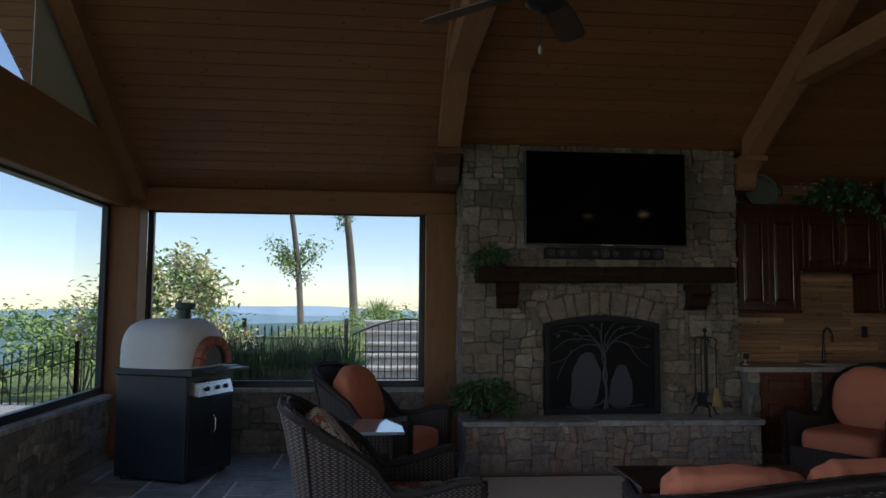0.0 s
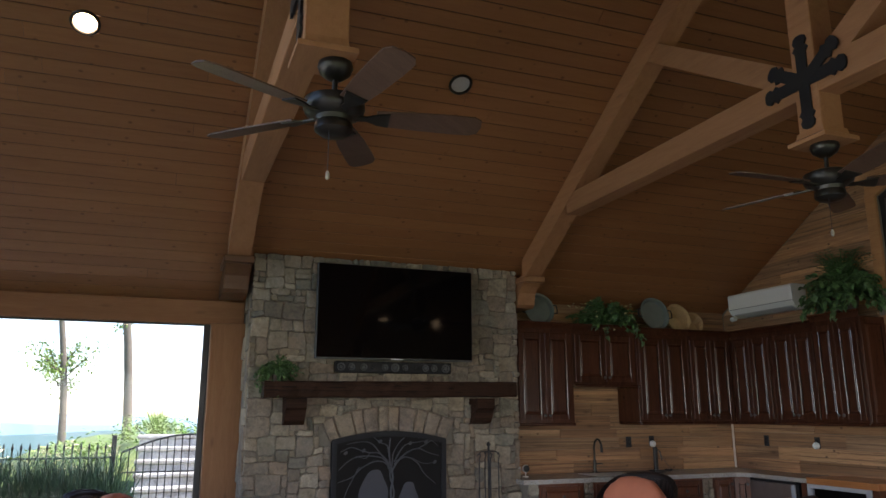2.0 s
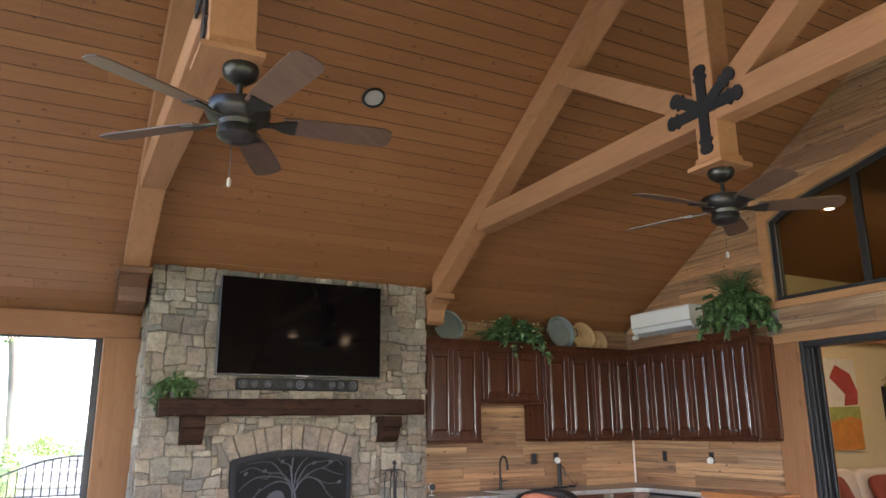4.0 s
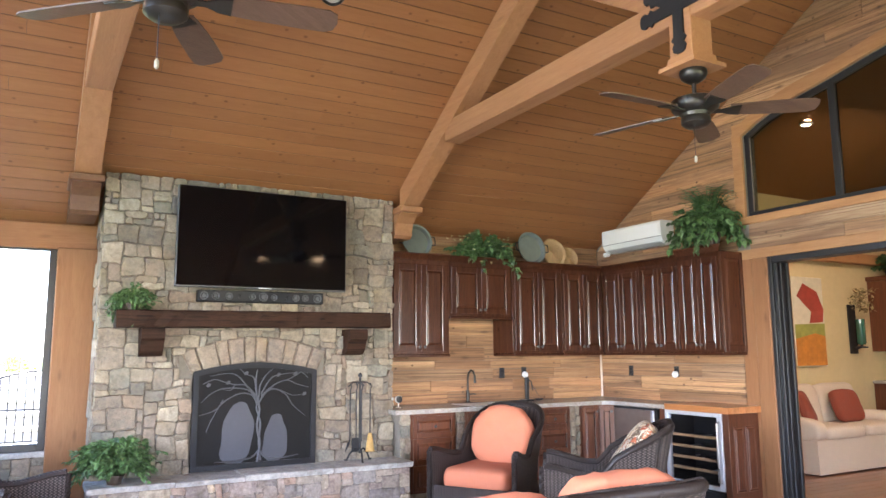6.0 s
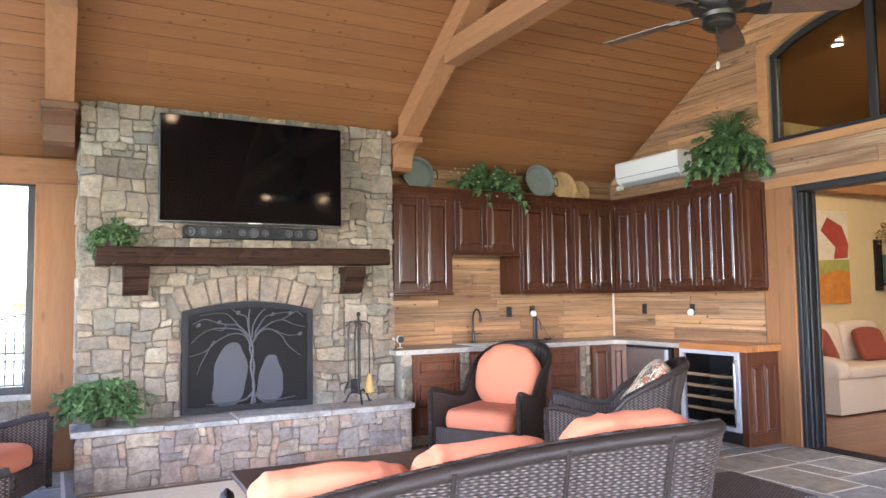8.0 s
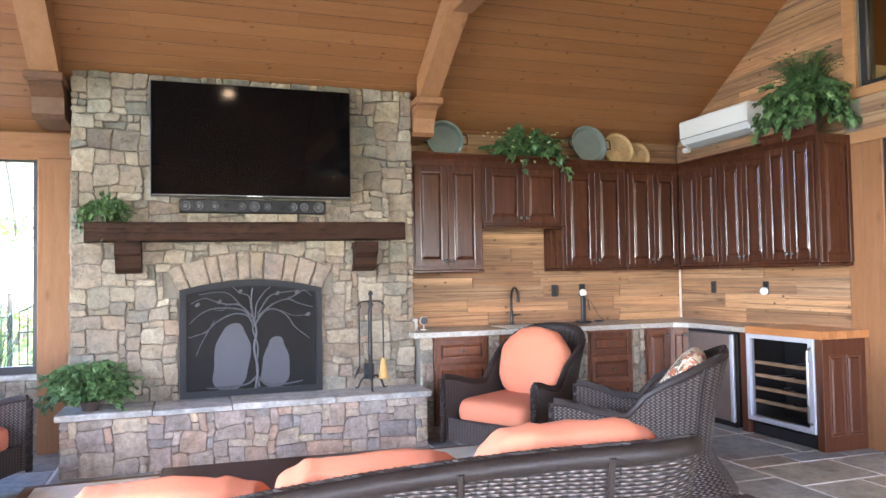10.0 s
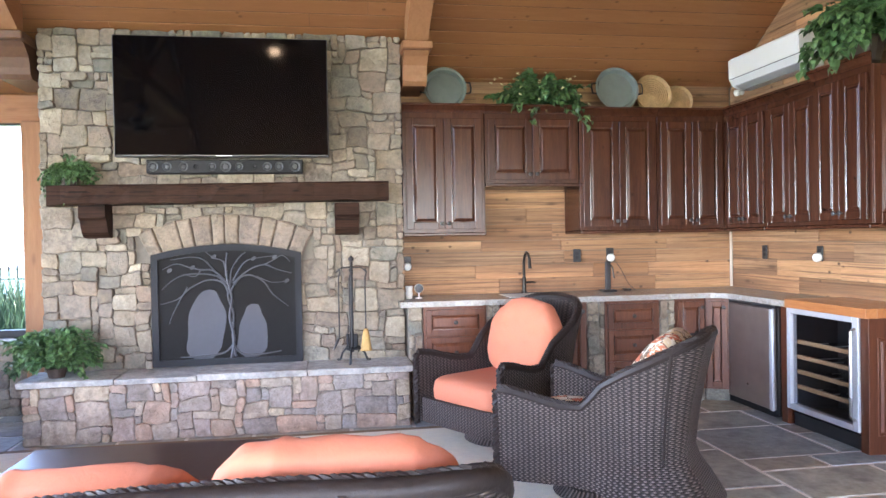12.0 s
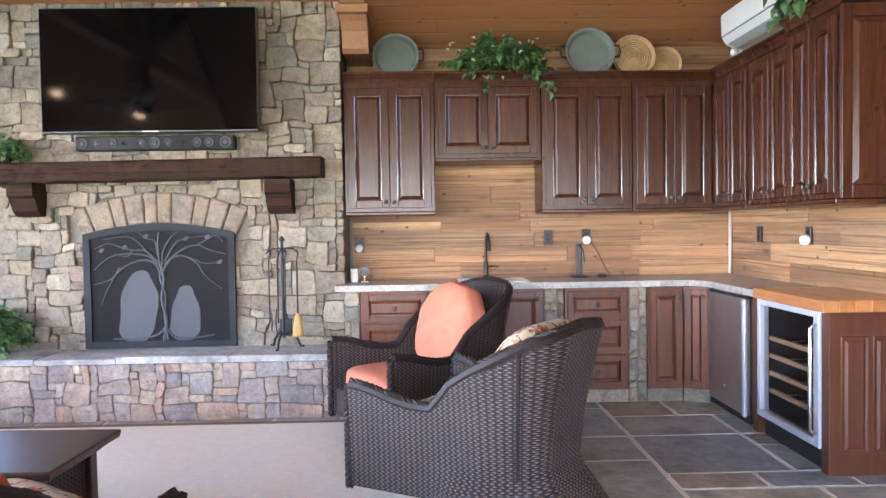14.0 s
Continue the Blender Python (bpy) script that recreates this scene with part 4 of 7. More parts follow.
def panel_front(name, owner, x0, x1, z0, z1, y, wood_mat, stile=0.058, knob=None, thick=0.022):
    """A framed door or drawer front facing -y with a raised field and a knob."""
    bm = B()
    for a in (((x0, x0 + stile, z0, z1)), ((x1 - stile, x1, z0, z1)), ((x0 + stile, x1 - stile, z0, z0 + stile)), ((x0 + stile, x1 - stile, z1 - stile, z1))):
        box(bm, a[0], a[1], y - thick, y, a[2], a[3], 0.003)
    door = part(name, bm, wood_mat, owner)
    bm = B()
    i0, i1, k0, k1 = x0 + stile, x1 - stile, z0 + stile, z1 - stile
    e = 0.004
    g = min(0.03, (i1 - i0) * 0.2, (k1 - k0) * 0.2)
    loft(bm, [ring_rect(i0 - e, i1 + e, k0 - e, k1 + e, y - 0.002), ring_rect(i0 - e, i1 + e, k0 - e, k1 + e, y - 0.008),
              ring_rect(i0 + 0.008, i1 - 0.008, k0 + 0.008, k1 - 0.008, y - 0.007), ring_rect(i0 + g, i1 - g, k0 + g, k1 - g, y - thick + 0.002)])
    part("panel", bm, wood_mat, door)
    for bx in (i0 + 0.003, i1 - 0.003):
        bm = B()
        tube(bm, [(bx, y - thick + 0.006, k0), (bx, y - thick + 0.006, k1)], 0.0068, 8)
        part("bead", bm, M_BEAD, door, smooth=True)
    if knob:
        bm = B()
        turned(bm, [(0.006, 0.0), (0.006, 0.014), (0.016, 0.020), (0.017, 0.026), (0.010, 0.032), (0.001, 0.033)], 12, pose(knob[0], y - thick, knob[1], 90))
        part("knob", bm, M_KNOB, door, smooth=True)
    return door


def crown_moulding(owner, x0, x1, depth, z, mat_w, left=True, right=True):
    bm = B()
    prof = [(0.0, 0.0), (-0.012, 0.0), (-0.02, 0.02), (-0.045, 0.05), (-0.055, 0.055), (-0.055, 0.072), (0.0, 0.072)]
    loft(bm, [[(x + (s * -dy if edge else 0), dy, z + dz) for dy, dz in prof] for x, s, edge in ((x0, -1, left), (x1, 1, right))])
    part("crown", bm, mat_w, owner)


def wall_cabinet(m, w, h, depth, doors, label, crown=True, end_right=False, end_left=False, lip=0.0):
    """Origin at the front lower left corner; faces local -y."""
    t = thing("wall_cabinet", label, "cabinet", m, "wall cabinets")
    bm = B()
    box(bm, 0.001, w - 0.001, 0.0, depth, 0.0, h, 0.002)
    part("body", bm, M_CAB, t)
    dw = (w - 0.05) / doors
    for i in range(doors):
        x0 = 0.025 + i * dw + 0.002
        x1 = x0 + dw - 0.004
        kx = x1 - 0.028 if i % 2 == 0 else x0 + 0.028
        if doors == 1:
            kx = x1 - 0.028
        panel_front("door", t, x0, x1, 0.03, h - 0.05, -0.001, M_CAB, knob=(kx, 0.075))
    bm = B()
    box(bm, -0.004 if end_left else 0.001, w + (0.008 if end_right else -0.001), -0.03, depth, -0.028, -0.001, 0.006)
    part("bottom_moulding", bm, M_CAB, t)
    if crown:
        crown_moulding(t, 0, w, depth, h - 0.005, M_CAB, end_left, end_right)
    if lip:
        bm = B()
        box(bm, w, w + lip, -0.03, depth, -0.028, -0.001, 0.005)
        part("shelf_lip", bm, M_CAB, t)
    if end_right:
        bm = B()
        for q in ((0.0, 0.055, 0, h), (depth - 0.055, depth, 0, h), (0.055, depth - 0.055, 0, 0.07), (0.055, depth - 0.055, h - 0.07, h)):
            box(bm, w, w + 0.016, q[0], q[1], q[2], q[3], 0.003)
        end = part("end_panel", bm, M_CAB, t)
        for y0, y1 in ((0.06, depth - 0.06),):
            bm = B()
            loft(bm, [[(w + dx, y, z) for y, z in ((y0 + g, 0.075 + g), (y1 - g, 0.075 + g), (y1 - g, h - 0.075 - g), (y0 + g, h - 0.075 - g))] for dx, g in ((0.0, 0.0), (0.005, 0.0), (0.015, 0.03))])
            part("panel", bm, M_CAB, end)
    return t


DC = YW - 6.92
wall_cabinet(pose(3.762, 6.92, 1.46), 0.69, 0.995, DC, 2, "dark mahogany wall cabinet with two raised-panel doors beside the chimney", end_left=False)
wall_cabinet(pose(4.456, 6.93, 1.865), 0.82, 0.59, DC - 0.01, 2, "short dark mahogany wall cabinet above the sink", lip=0.035)
wall_cabinet(pose(5.28, 6.92, 1.46), 0.70, 0.98, DC, 2, "dark mahogany wall cabinet with two raised-panel doors")
wall_cabinet(pose(5.984, 6.92, 1.46), 0.632, 0.98, DC, 2, "dark mahogany wall cabinet in the corner")
R90 = lambda x, y, z: pose(x, y, z, 0, 0, -90)
wall_cabinet(R90(6.62, 6.915, 1.46), 0.62, 0.98, XW - 6.62, 2, "dark mahogany wall cabinet on the house wall")
wall_cabinet(R90(6.62, 6.293, 1.46), 0.62, 0.98, XW - 6.62, 2, "dark mahogany wall cabinet on the house wall")
wall_cabinet(R90(6.575, 5.67, 1.46), 0.565, 1.02, XW - 6.575, 2, "deeper dark mahogany wall cabinet with a panelled end", end_right=True)

# base units between stone piers
BY = 6.70


def base_unit(m, w, fronts, label, mat_w=None):
    t = thing("base_cabinet", label, "cabinet", m, "base cabinets")
    bm = B()
    box(bm, 0.001, w - 0.001, 0.0, 0.55, 0.10, 0.868, 0.002)
    part("body", bm, mat_w or M_CABL, t)
    for kind, x0, x1, z0, z1 in fronts:
        k = ((x0 + x1) / 2, (z0 + z1) / 2) if kind == "drawer" else (x1 - 0.03, z1 - 0.05)
        panel_front(kind, t, x0, x1, z0, z1, -0.001, mat_w or M_CABL, 0.045, k)
    bm = B()
    box(bm, 0.0, w, 0.012, 0.5, 0.0, 0.10, 0.004)
    part("plinth", bm, M_STONE, t, "fieldstone plinth")
    return t


def drawers(x0, x1):
    return [("drawer", x0, x1, 0.64, 0.845), ("drawer", x0, x1, 0.38, 0.625), ("drawer", x0, x1, 0.12, 0.365)]


base_unit(pose(3.882, BY, 0), 0.515, drawers(0.02, 0.495), "cherry base cabinet with three drawers near the hearth")
base_unit(pose(4.51, BY, 0), 0.735, [("door", 0.02, 0.363, 0.12, 0.845), ("door", 0.372, 0.715, 0.12, 0.845)], "cherry sink cabinet with two doors")
base_unit(pose(5.402, BY, 0), 0.478, drawers(0.02, 0.458), "cherry base cabinet with three drawers")
base_unit(pose(6.022, BY, 0), 0.27, [("door", 0.015, 0.255, 0.12, 0.845)], "narrow cherry base cabinet with one door")
base_unit(pose(6.294, BY, 0, 0, 0, -28), 0.19, [("door", 0.012, 0.175, 0.12, 0.845)], "narrow angled cherry corner cabinet")
PIERS = ((3.765, 3.878), (4.40, 4.506), (5.249, 5.398), (5.884, 6.018))

bm = B()
box(bm, XW - 0.028, XW - 0.006, YW - 0.028, YW - 0.006, 0.916, 1.43, 0.005)
struct("corner_trim", bm, plain("pale_trim", (0.62, 0.55, 0.45), 0.6), "pale corner bead between the boarded walls", "trim")

# granite worktop with the sink cut-out
counter = thing("worktop", "pale speckled granite worktop with rough chiselled edge", "worktop", pose(5.3, 7.0, 0.87))
bm = B()
crng = random.Random(3)
outline = [(3.70, 7.32)]
outline += [(3.70 + (6.33 - 3.70) * i / 60, 6.672 + crng.uniform(-0.005, 0.005)) for i in range(61)]
outline += [(6.36 + 0.06 * i / 4, 6.66 - 0.10 * i / 4 + crng.uniform(-0.004, 0.004)) for i in range(1, 5)]
outline += [(6.425 + crng.uniform(-0.004, 0.004), 6.54 - (6.54 - 5.80) * i / 18) for i in range(19)]
outline += [(6.905, 5.80), (6.905, 7.32)]
loft(bm, [[(x - 5.3, y - 7.0, z) for x, y in outline] for z in (0.0, 0.038, 0.044)])
part("slab", bm, M_GRANITE, counter)
bm = B()
box(bm, 4.62 - 5.3, 5.16 - 5.3, 6.78 - 7.0, 7.18 - 7.0, 0.0425, 0.0475, 0.002)
part("sink_rim", bm, M_WHITE, counter, "white enamel sink rim")
bm = B()
for q in ((4.645, 5.135, 6.805, 6.815), (4.645, 5.135, 7.145, 7.155)):
    box(bm, q[0] - 5.3, q[1] - 5.3, q[2] - 7.0, q[3] - 7.0, 0.047, 0.049)
part("sink_edge", bm, M_STEEL, counter)

# butcher block over the wine cooler
butcher = thing("butcher_block", "thick orange-toned butcher block worktop", "worktop", pose(6.66, 5.4, 0.868))
for i, (x0, x1) in enumerate(((6.415, 6.50), (6.50, 6.585), (6.585, 6.67), (6.67, 6.755), (6.755, 6.84), (6.84, 6.915))):
    bm = B()
    box(bm, x0 - 6.66 + 0.0005, x1 - 6.66 - 0.0005, 4.985 - 5.4, 5.795 - 5.4, 0.0, 0.062, 0.003)
    part("stave", bm, M_BUTCHER, butcher)

# refrigerator
M_DARKSTEEL = plain("brushed_steel", (0.40, 0.335, 0.30), 0.32, 0.75, spread=0.12, scale=8)
M_SATIN = plain("satin_steel", (0.52, 0.535, 0.57), 0.42, 0.25, spread=0.06)
fridge = thing("refrigerator", "undercounter refrigerator with brushed steel door", "refrigerator", pose(6.47, 6.40, 0))
bm = B()
box(bm, 0.03, 0.42, -0.42, 0.36, 0.02, 0.855)
part("body", bm, M_BLACK, fridge)
bm = B()
box(bm, -0.01, 0.028, -0.385, 0.36, 0.06, 0.835, 0.005)
door = part("door", bm, M_DARKSTEEL, fridge, "brushed steel door")
bm = B()
box(bm, -0.028, -0.009, -0.415, -0.37, 0.06, 0.835, 0.004)
part("handle", bm, M_SATIN, door, "bright vertical edge handle")
bm = B()
box(bm, -0.01, 0.03, -0.42, 0.36, 0.838, 0.862, 0.003)
part("top_trim", bm, M_BLACK, fridge)
bm = B()
turned(bm, [(0.001, 0), (0.009, 0.001), (0.009, 0.004), (0.001, 0.005)], 10, pose(-0.010, -0.06, 0.20, 0, -90, 0))
part("lock", bm, M_STEEL, door)
bm = B()
box(bm, 0.02, 0.40, -0.38, 0.32, 0.0, 0.06)
part("toe_kick", bm, M_BLACK, fridge)

# wine cooler in its cherry cabinet
cooler = thing("wine_cooler", "steel-framed wine cooler with glass door", "wine cooler", pose(6.47, 5.47, 0))
bm = B()
for q in ((0.05, 0.40, -0.36, -0.345), (0.05, 0.40, 0.345, 0.36), (0.39, 0.40, -0.345, 0.345)):
    box(bm, q[0], q[1], q[2], q[3], 0.10, 0.86)
box(bm, 0.05, 0.39, -0.345, 0.345, 0.10, 0.115)
box(bm, 0.05, 0.39, -0.345, 0.345, 0.845, 0.86)
part("cavity", bm, M_BLACK, cooler)
bm = B()
for q in ((-0.365, -0.31, 0.125, 0.865), (0.325, 0.365, 0.125, 0.865), (-0.31, 0.325, 0.125, 0.165), (-0.31, 0.325, 0.825, 0.865)):
    box(bm, -0.012, 0.045, q[0], q[1], q[2], q[3], 0.003)
cdoor = part("door_frame", bm, M_SATIN, cooler, "brushed steel door frame")
bm = B()
box(bm, 0.012, 0.018, -0.32, 0.33, 0.155, 0.835)
pane = part("pane", bm, glass("smoked_glass", (0.78, 0.78, 0.80)), cdoor, "smoked glass pane")
pane.visible_shadow = False
bm = B()
tube(bm, [(-0.012, -0.338, 0.20), (-0.045, -0.338, 0.22), (-0.045, -0.338, 0.77), (-0.012, -0.338, 0.79)], 0.010, 8)
part("handle", bm, M_STEEL, cdoor, smooth=True)
M_RACK = wood("beech_rack", (0.42, 0.26, 0.13), (0.60, 0.40, 0.22), "y", 0.5, tone=0.05)
for z in (0.27, 0.38, 0.49, 0.60):
    bm = B()
    box(bm, 0.05, 0.075, -0.335, 0.335, z, z + 0.028, 0.002)
    sh = part("shelf", bm, M_RACK, cooler, "pale wooden shelf front")
    bm = B()
    for y in (-0.25, -0.1, 0.05, 0.2):
        tube(bm, [(0.075, y, z + 0.01), (0.38, y, z + 0.01)], 0.004, 5)
    part("rack_wire", bm, M_STEEL, sh)
bm = B()
box(bm, 0.03, 0.38, -0.34, 0.34, 0.0, 0.095)
part("toe_grille", bm, M_BLACK, cooler)
surround = thing("cooler_cabinet", "cherry cabinet sides housing the wine cooler", "cabinet", pose(6.47, 5.08, 0))
bm = B()
box(bm, 0.0, 0.44, -0.055, 0.02, 0.0, 0.866, 0.003)
part("side", bm, M_CABM, surround)
bm = B()
box(bm, 0.0, 0.44, 0.76, 0.84, 0.0, 0.866, 0.003)
part("side", bm, M_CABM, surround)
for x0, x1 in ((0.06, 0.21), (0.23, 0.38)):
    bm = B()
    loft(bm, [[(x, y, z) for x, z in ((x0 + g, 0.12 + g), (x1 - g, 0.12 + g), (x1 - g, 0.74 - g), (x0 + g, 0.74 - g))] for y, g in ((-0.054, 0.0), (-0.062, 0.006), (-0.058, 0.02), (-0.066, 0.035))])
    part("panel", bm, M_CABM, surround)

# taps, sockets and small things on the worktop
WT = 0.915
tap = thing("kitchen_tap", "tall oil-rubbed bronze gooseneck tap", "tap", pose(4.86, 7.22, WT + 0.003))
bm = B()
turned(bm, [(0.028, 0), (0.028, 0.012), (0.018, 0.02), (0.018, 0.13), (0.013, 0.14)], 12)
part("base", bm, M_BRONZE, tap, smooth=True)
bm = B()
tube(bm, [(0, 0, 0.13), (0, 0, 0.28), (0.004, -0.02, 0.335), (0.008, -0.06, 0.36), (0.012, -0.10, 0.345), (0.015, -0.125, 0.30), (0.016, -0.13, 0.22)], [0.012] * 6 + [0.017], 10)
part("spout", bm, M_BRONZE, tap, smooth=True)
bm = B()
tube(bm, [(0.015, 0, 0.09), (0.07, -0.01, 0.095), (0.10, -0.01, 0.088)], [0.009, 0.007, 0.006], 8)
part("lever", bm, M_BRONZE, tap, smooth=True)


def socket_plate(m, label, plug=""):
    t = thing("wall_socket", label, "socket", m, "wall sockets")
    bm = B()
    box(bm, -0.036, 0.036, -0.008, 0.0, -0.06, 0.06, 0.003)
    part("plate", bm, M_BLACK, t)
    for z in (-0.02, 0.02):
        bm = B()
        box(bm, -0.016, 0.016, -0.011, -0.006, z - 0.014, z + 0.014, 0.002)
        part("outlet", bm, M_IRON, t)
    if plug:
        bm = B()
        turned(bm, [(0.03, 0.0), (0.036, 0.01), (0.036, 0.03), (0.028, 0.045), (0.001, 0.048)], 16, pose(0.0, -0.006, -0.03, 90))
        part("plug_in_light", bm, M_WHITE, t, "white plug-in night light", smooth=True)


FACE = YW - 0.012
socket_plate(pose(5.385, FACE, 1.235), "black wall socket on reclaimed boards")
socket_plate(pose(5.70, FACE, 1.24), "black wall socket with white plug-in light", "y")
socket_plate(pose(3.83, FACE, 1.20), "black wall socket with white plug-in light", "y")
socket_plate(R90(XW - 0.012, 6.78, 1.245), "black wall socket on reclaimed boards")
socket_plate(R90(XW - 0.012, 6.06, 1.245), "black wall socket with white plug-in light", "y")
soap = thing("corkscrew_stand", "black bottle opener stand on the worktop", "bottle opener", pose(5.60, 7.12, WT))
bm = B()
box(bm, -0.06, 0.06, -0.06, 0.06, 0, 0.018, 0.004)
part("base", bm, M_BLACK, soap)
bm = B()
box(bm, -0.022, 0.022, -0.02, 0.02, 0.018, 0.27, 0.006)
part("column", bm, M_BLACK, soap)
bm = B()
tube(bm, [(0, -0.02, 0.25), (0.02, -0.06, 0.22), (0.03, -0.07, 0.12)], 0.007, 7)
part("lever", bm, M_BRONZE, soap)
puck = thing("charger", "small black charger on the worktop", "charger", pose(5.79, 7.15, WT))
bm = B()
box(bm, -0.035, 0.035, -0.03, 0.03, 0, 0.022, 0.006)
part("case", bm, M_BLACK, puck)
bm = B()
tube(bm, [(0.03, 0.0, 0.01), (0.09, 0.03, 0.006), (0.06, 0.09, 0.05), (0.0, 0.15, 0.20), (-0.06, 0.165, 0.29)], 0.003, 5)
part("cable", bm, M_BLACK, puck)
cam_t = thing("security_camera", "small white camera on a stand", "camera", pose(3.89, 7.0, WT))
bm = B()
turned(bm, [(0.03, 0), (0.03, 0.006), (0.006, 0.01), (0.006, 0.06)], 12)
part("stand", bm, M_WHITE, cam_t, smooth=True)
bm = B()
turned(bm, [(0.038, 0.0), (0.038, 0.025), (0.034, 0.03), (0.001, 0.031)], 16, pose(0, 0.01, 0.085, 90))
part("body", bm, M_WHITE, cam_t, smooth=True)
bm = B()
turned(bm, [(0.034, 0.0), (0.034, 0.004), (0.001, 0.006)], 16, pose(0, -0.0205, 0.085, 90))
part("lens", bm, M_BLACK, cam_t, "black lens face")
bm = B()
for i in range(2):
    turned(bm, [(0.026, 0), (0.032, 0.05), (0.033, 0.052), (0.028, 0.05), (0.022, 0.01), (0.001, 0.008)], 12, pose(0, 0, 0.052 * i))
solo("stacked_glasses", bm, M_WHITE, "two stacked small white cups on worktop", "cup", pose(3.81, 7.02, WT))

# above the cabinets: enamel pans and woven baskets leaning on the wall
M_ENAMEL = plain("green_enamel", (0.165, 0.195, 0.18), 0.22, 0.0, spread=0.14, scale=14, coat=0.5)
M_BASKET = plain("woven_straw", (0.42, 0.27, 0.13), 0.85, spread=0.35, scale=70, bumpy=0.8)
CT = 1.46 + 0.98 + 0.067


def shallow_pan(x, r, label):
    t = thing("enamel_pan", label, "pan", Matrix.Translation((x, 7.12, CT + r * 0.985)) @ pose(0, 0, 0, 78, 0, 0), "enamel pans")
    bm = B()
    turned(bm, [(0.001, -0.022), (r * 0.82, -0.024), (r * 0.93, 0.018), (r, 0.024), (r, 0.030), (r * 0.9, 0.024), (r * 0.8, -0.014), (0.001, -0.012)], 30)
    part("dish", bm, M_ENAMEL, t, smooth=True)
    for s in (-1, 1):
        bm = B()
        tube(bm, [(s * r * 0.95, -0.05, 0.026), (s * (r + 0.03), -0.045, 0.03), (s * (r + 0.036), 0, 0.03), (s * (r + 0.03), 0.045, 0.03), (s * r * 0.95, 0.05, 0.026)], 0.007, 7)
        part("handle", bm, M_IRON, t, smooth=True)


def flat_basket(x, r, y):
    bm = B()
    prof = []
    for i in range(9):
        rr = r * (1 - i / 9)
        prof += [(rr, 0.022 - 0.02 * (i > 0) + 0.006), (rr - r / 30, 0.022 - 0.02 * (i > 0) - 0.002)]
    turned(bm, [(0.5 * r, -0.012), (r * 0.97, -0.004)] + prof, 28)
    solo("flat_basket", bm, M_BASKET, "round flat woven straw basket leaning on wall", "basket", Matrix.Translation((x, y, CT + r * 0.985)) @ pose(0, 0, 0, 77), "flat baskets", smooth=True)


shallow_pan(4.16, 0.185, "round grey-green enamel pan leaning above the cabinets")
shallow_pan(5.70, 0.20, "round grey-green enamel pan leaning above the cabinets")
flat_basket(6.06, 0.175, 7.16)
flat_basket(6.33, 0.13, 7.20)

# wall-mounted air conditioner
ac = thing("air_conditioner", "white wall-mounted air conditioner", "air conditioner", pose(XW - 0.012, 6.49, 2.685))
bm = B()
prof = [(0.0, 0.0), (-0.10, 0.0), (-0.17, 0.035), (-0.205, 0.09), (-0.21, 0.255), (-0.19, 0.275), (0.0, 0.275)]
loft(bm, [[(x, y, z) for x, z in prof] for y in (-0.49, 0.49)])
part("body", bm, M_WHITE, ac)
bm = B()
box(bm, -0.214, -0.206, -0.47, 0.47, 0.095, 0.255, 0.003)
part("front_panel", bm, M_WHITE, ac)
bm = B()
loft(bm, [[(-0.105, y, -0.004), (-0.172, y, 0.030), (-0.170, y, 0.036), (-0.10, y, 0.003)] for y in (-0.44, 0.44)])
part("louvre", bm, plain("grey_plastic", (0.45, 0.45, 0.44), 0.5), ac)
bm = B()
box(bm, -0.207, -0.20, -0.49, 0.49, 0.088, 0.093)
part("seam", bm, M_BLACK, ac)
spot = thing("dome_camera", "small white dome camera on the wall corner", "camera", pose(XW - 0.012, 7.10, 2.70))
bm = B()
turned(bm, [(0.03, 0), (0.03, 0.02), (0.02, 0.03)], 12, pose(0, 0, 0, 0, -90, 0))
part("bracket", bm, M_WHITE, spot)
bm = B()
turned(bm, [(0.001, -0.03), (0.022, -0.024), (0.032, 0.0), (0.022, 0.024), (0.001, 0.03)], 14, pose(-0.055, 0, -0.01))
part("head", bm, M_WHITE, spot, smooth=True)

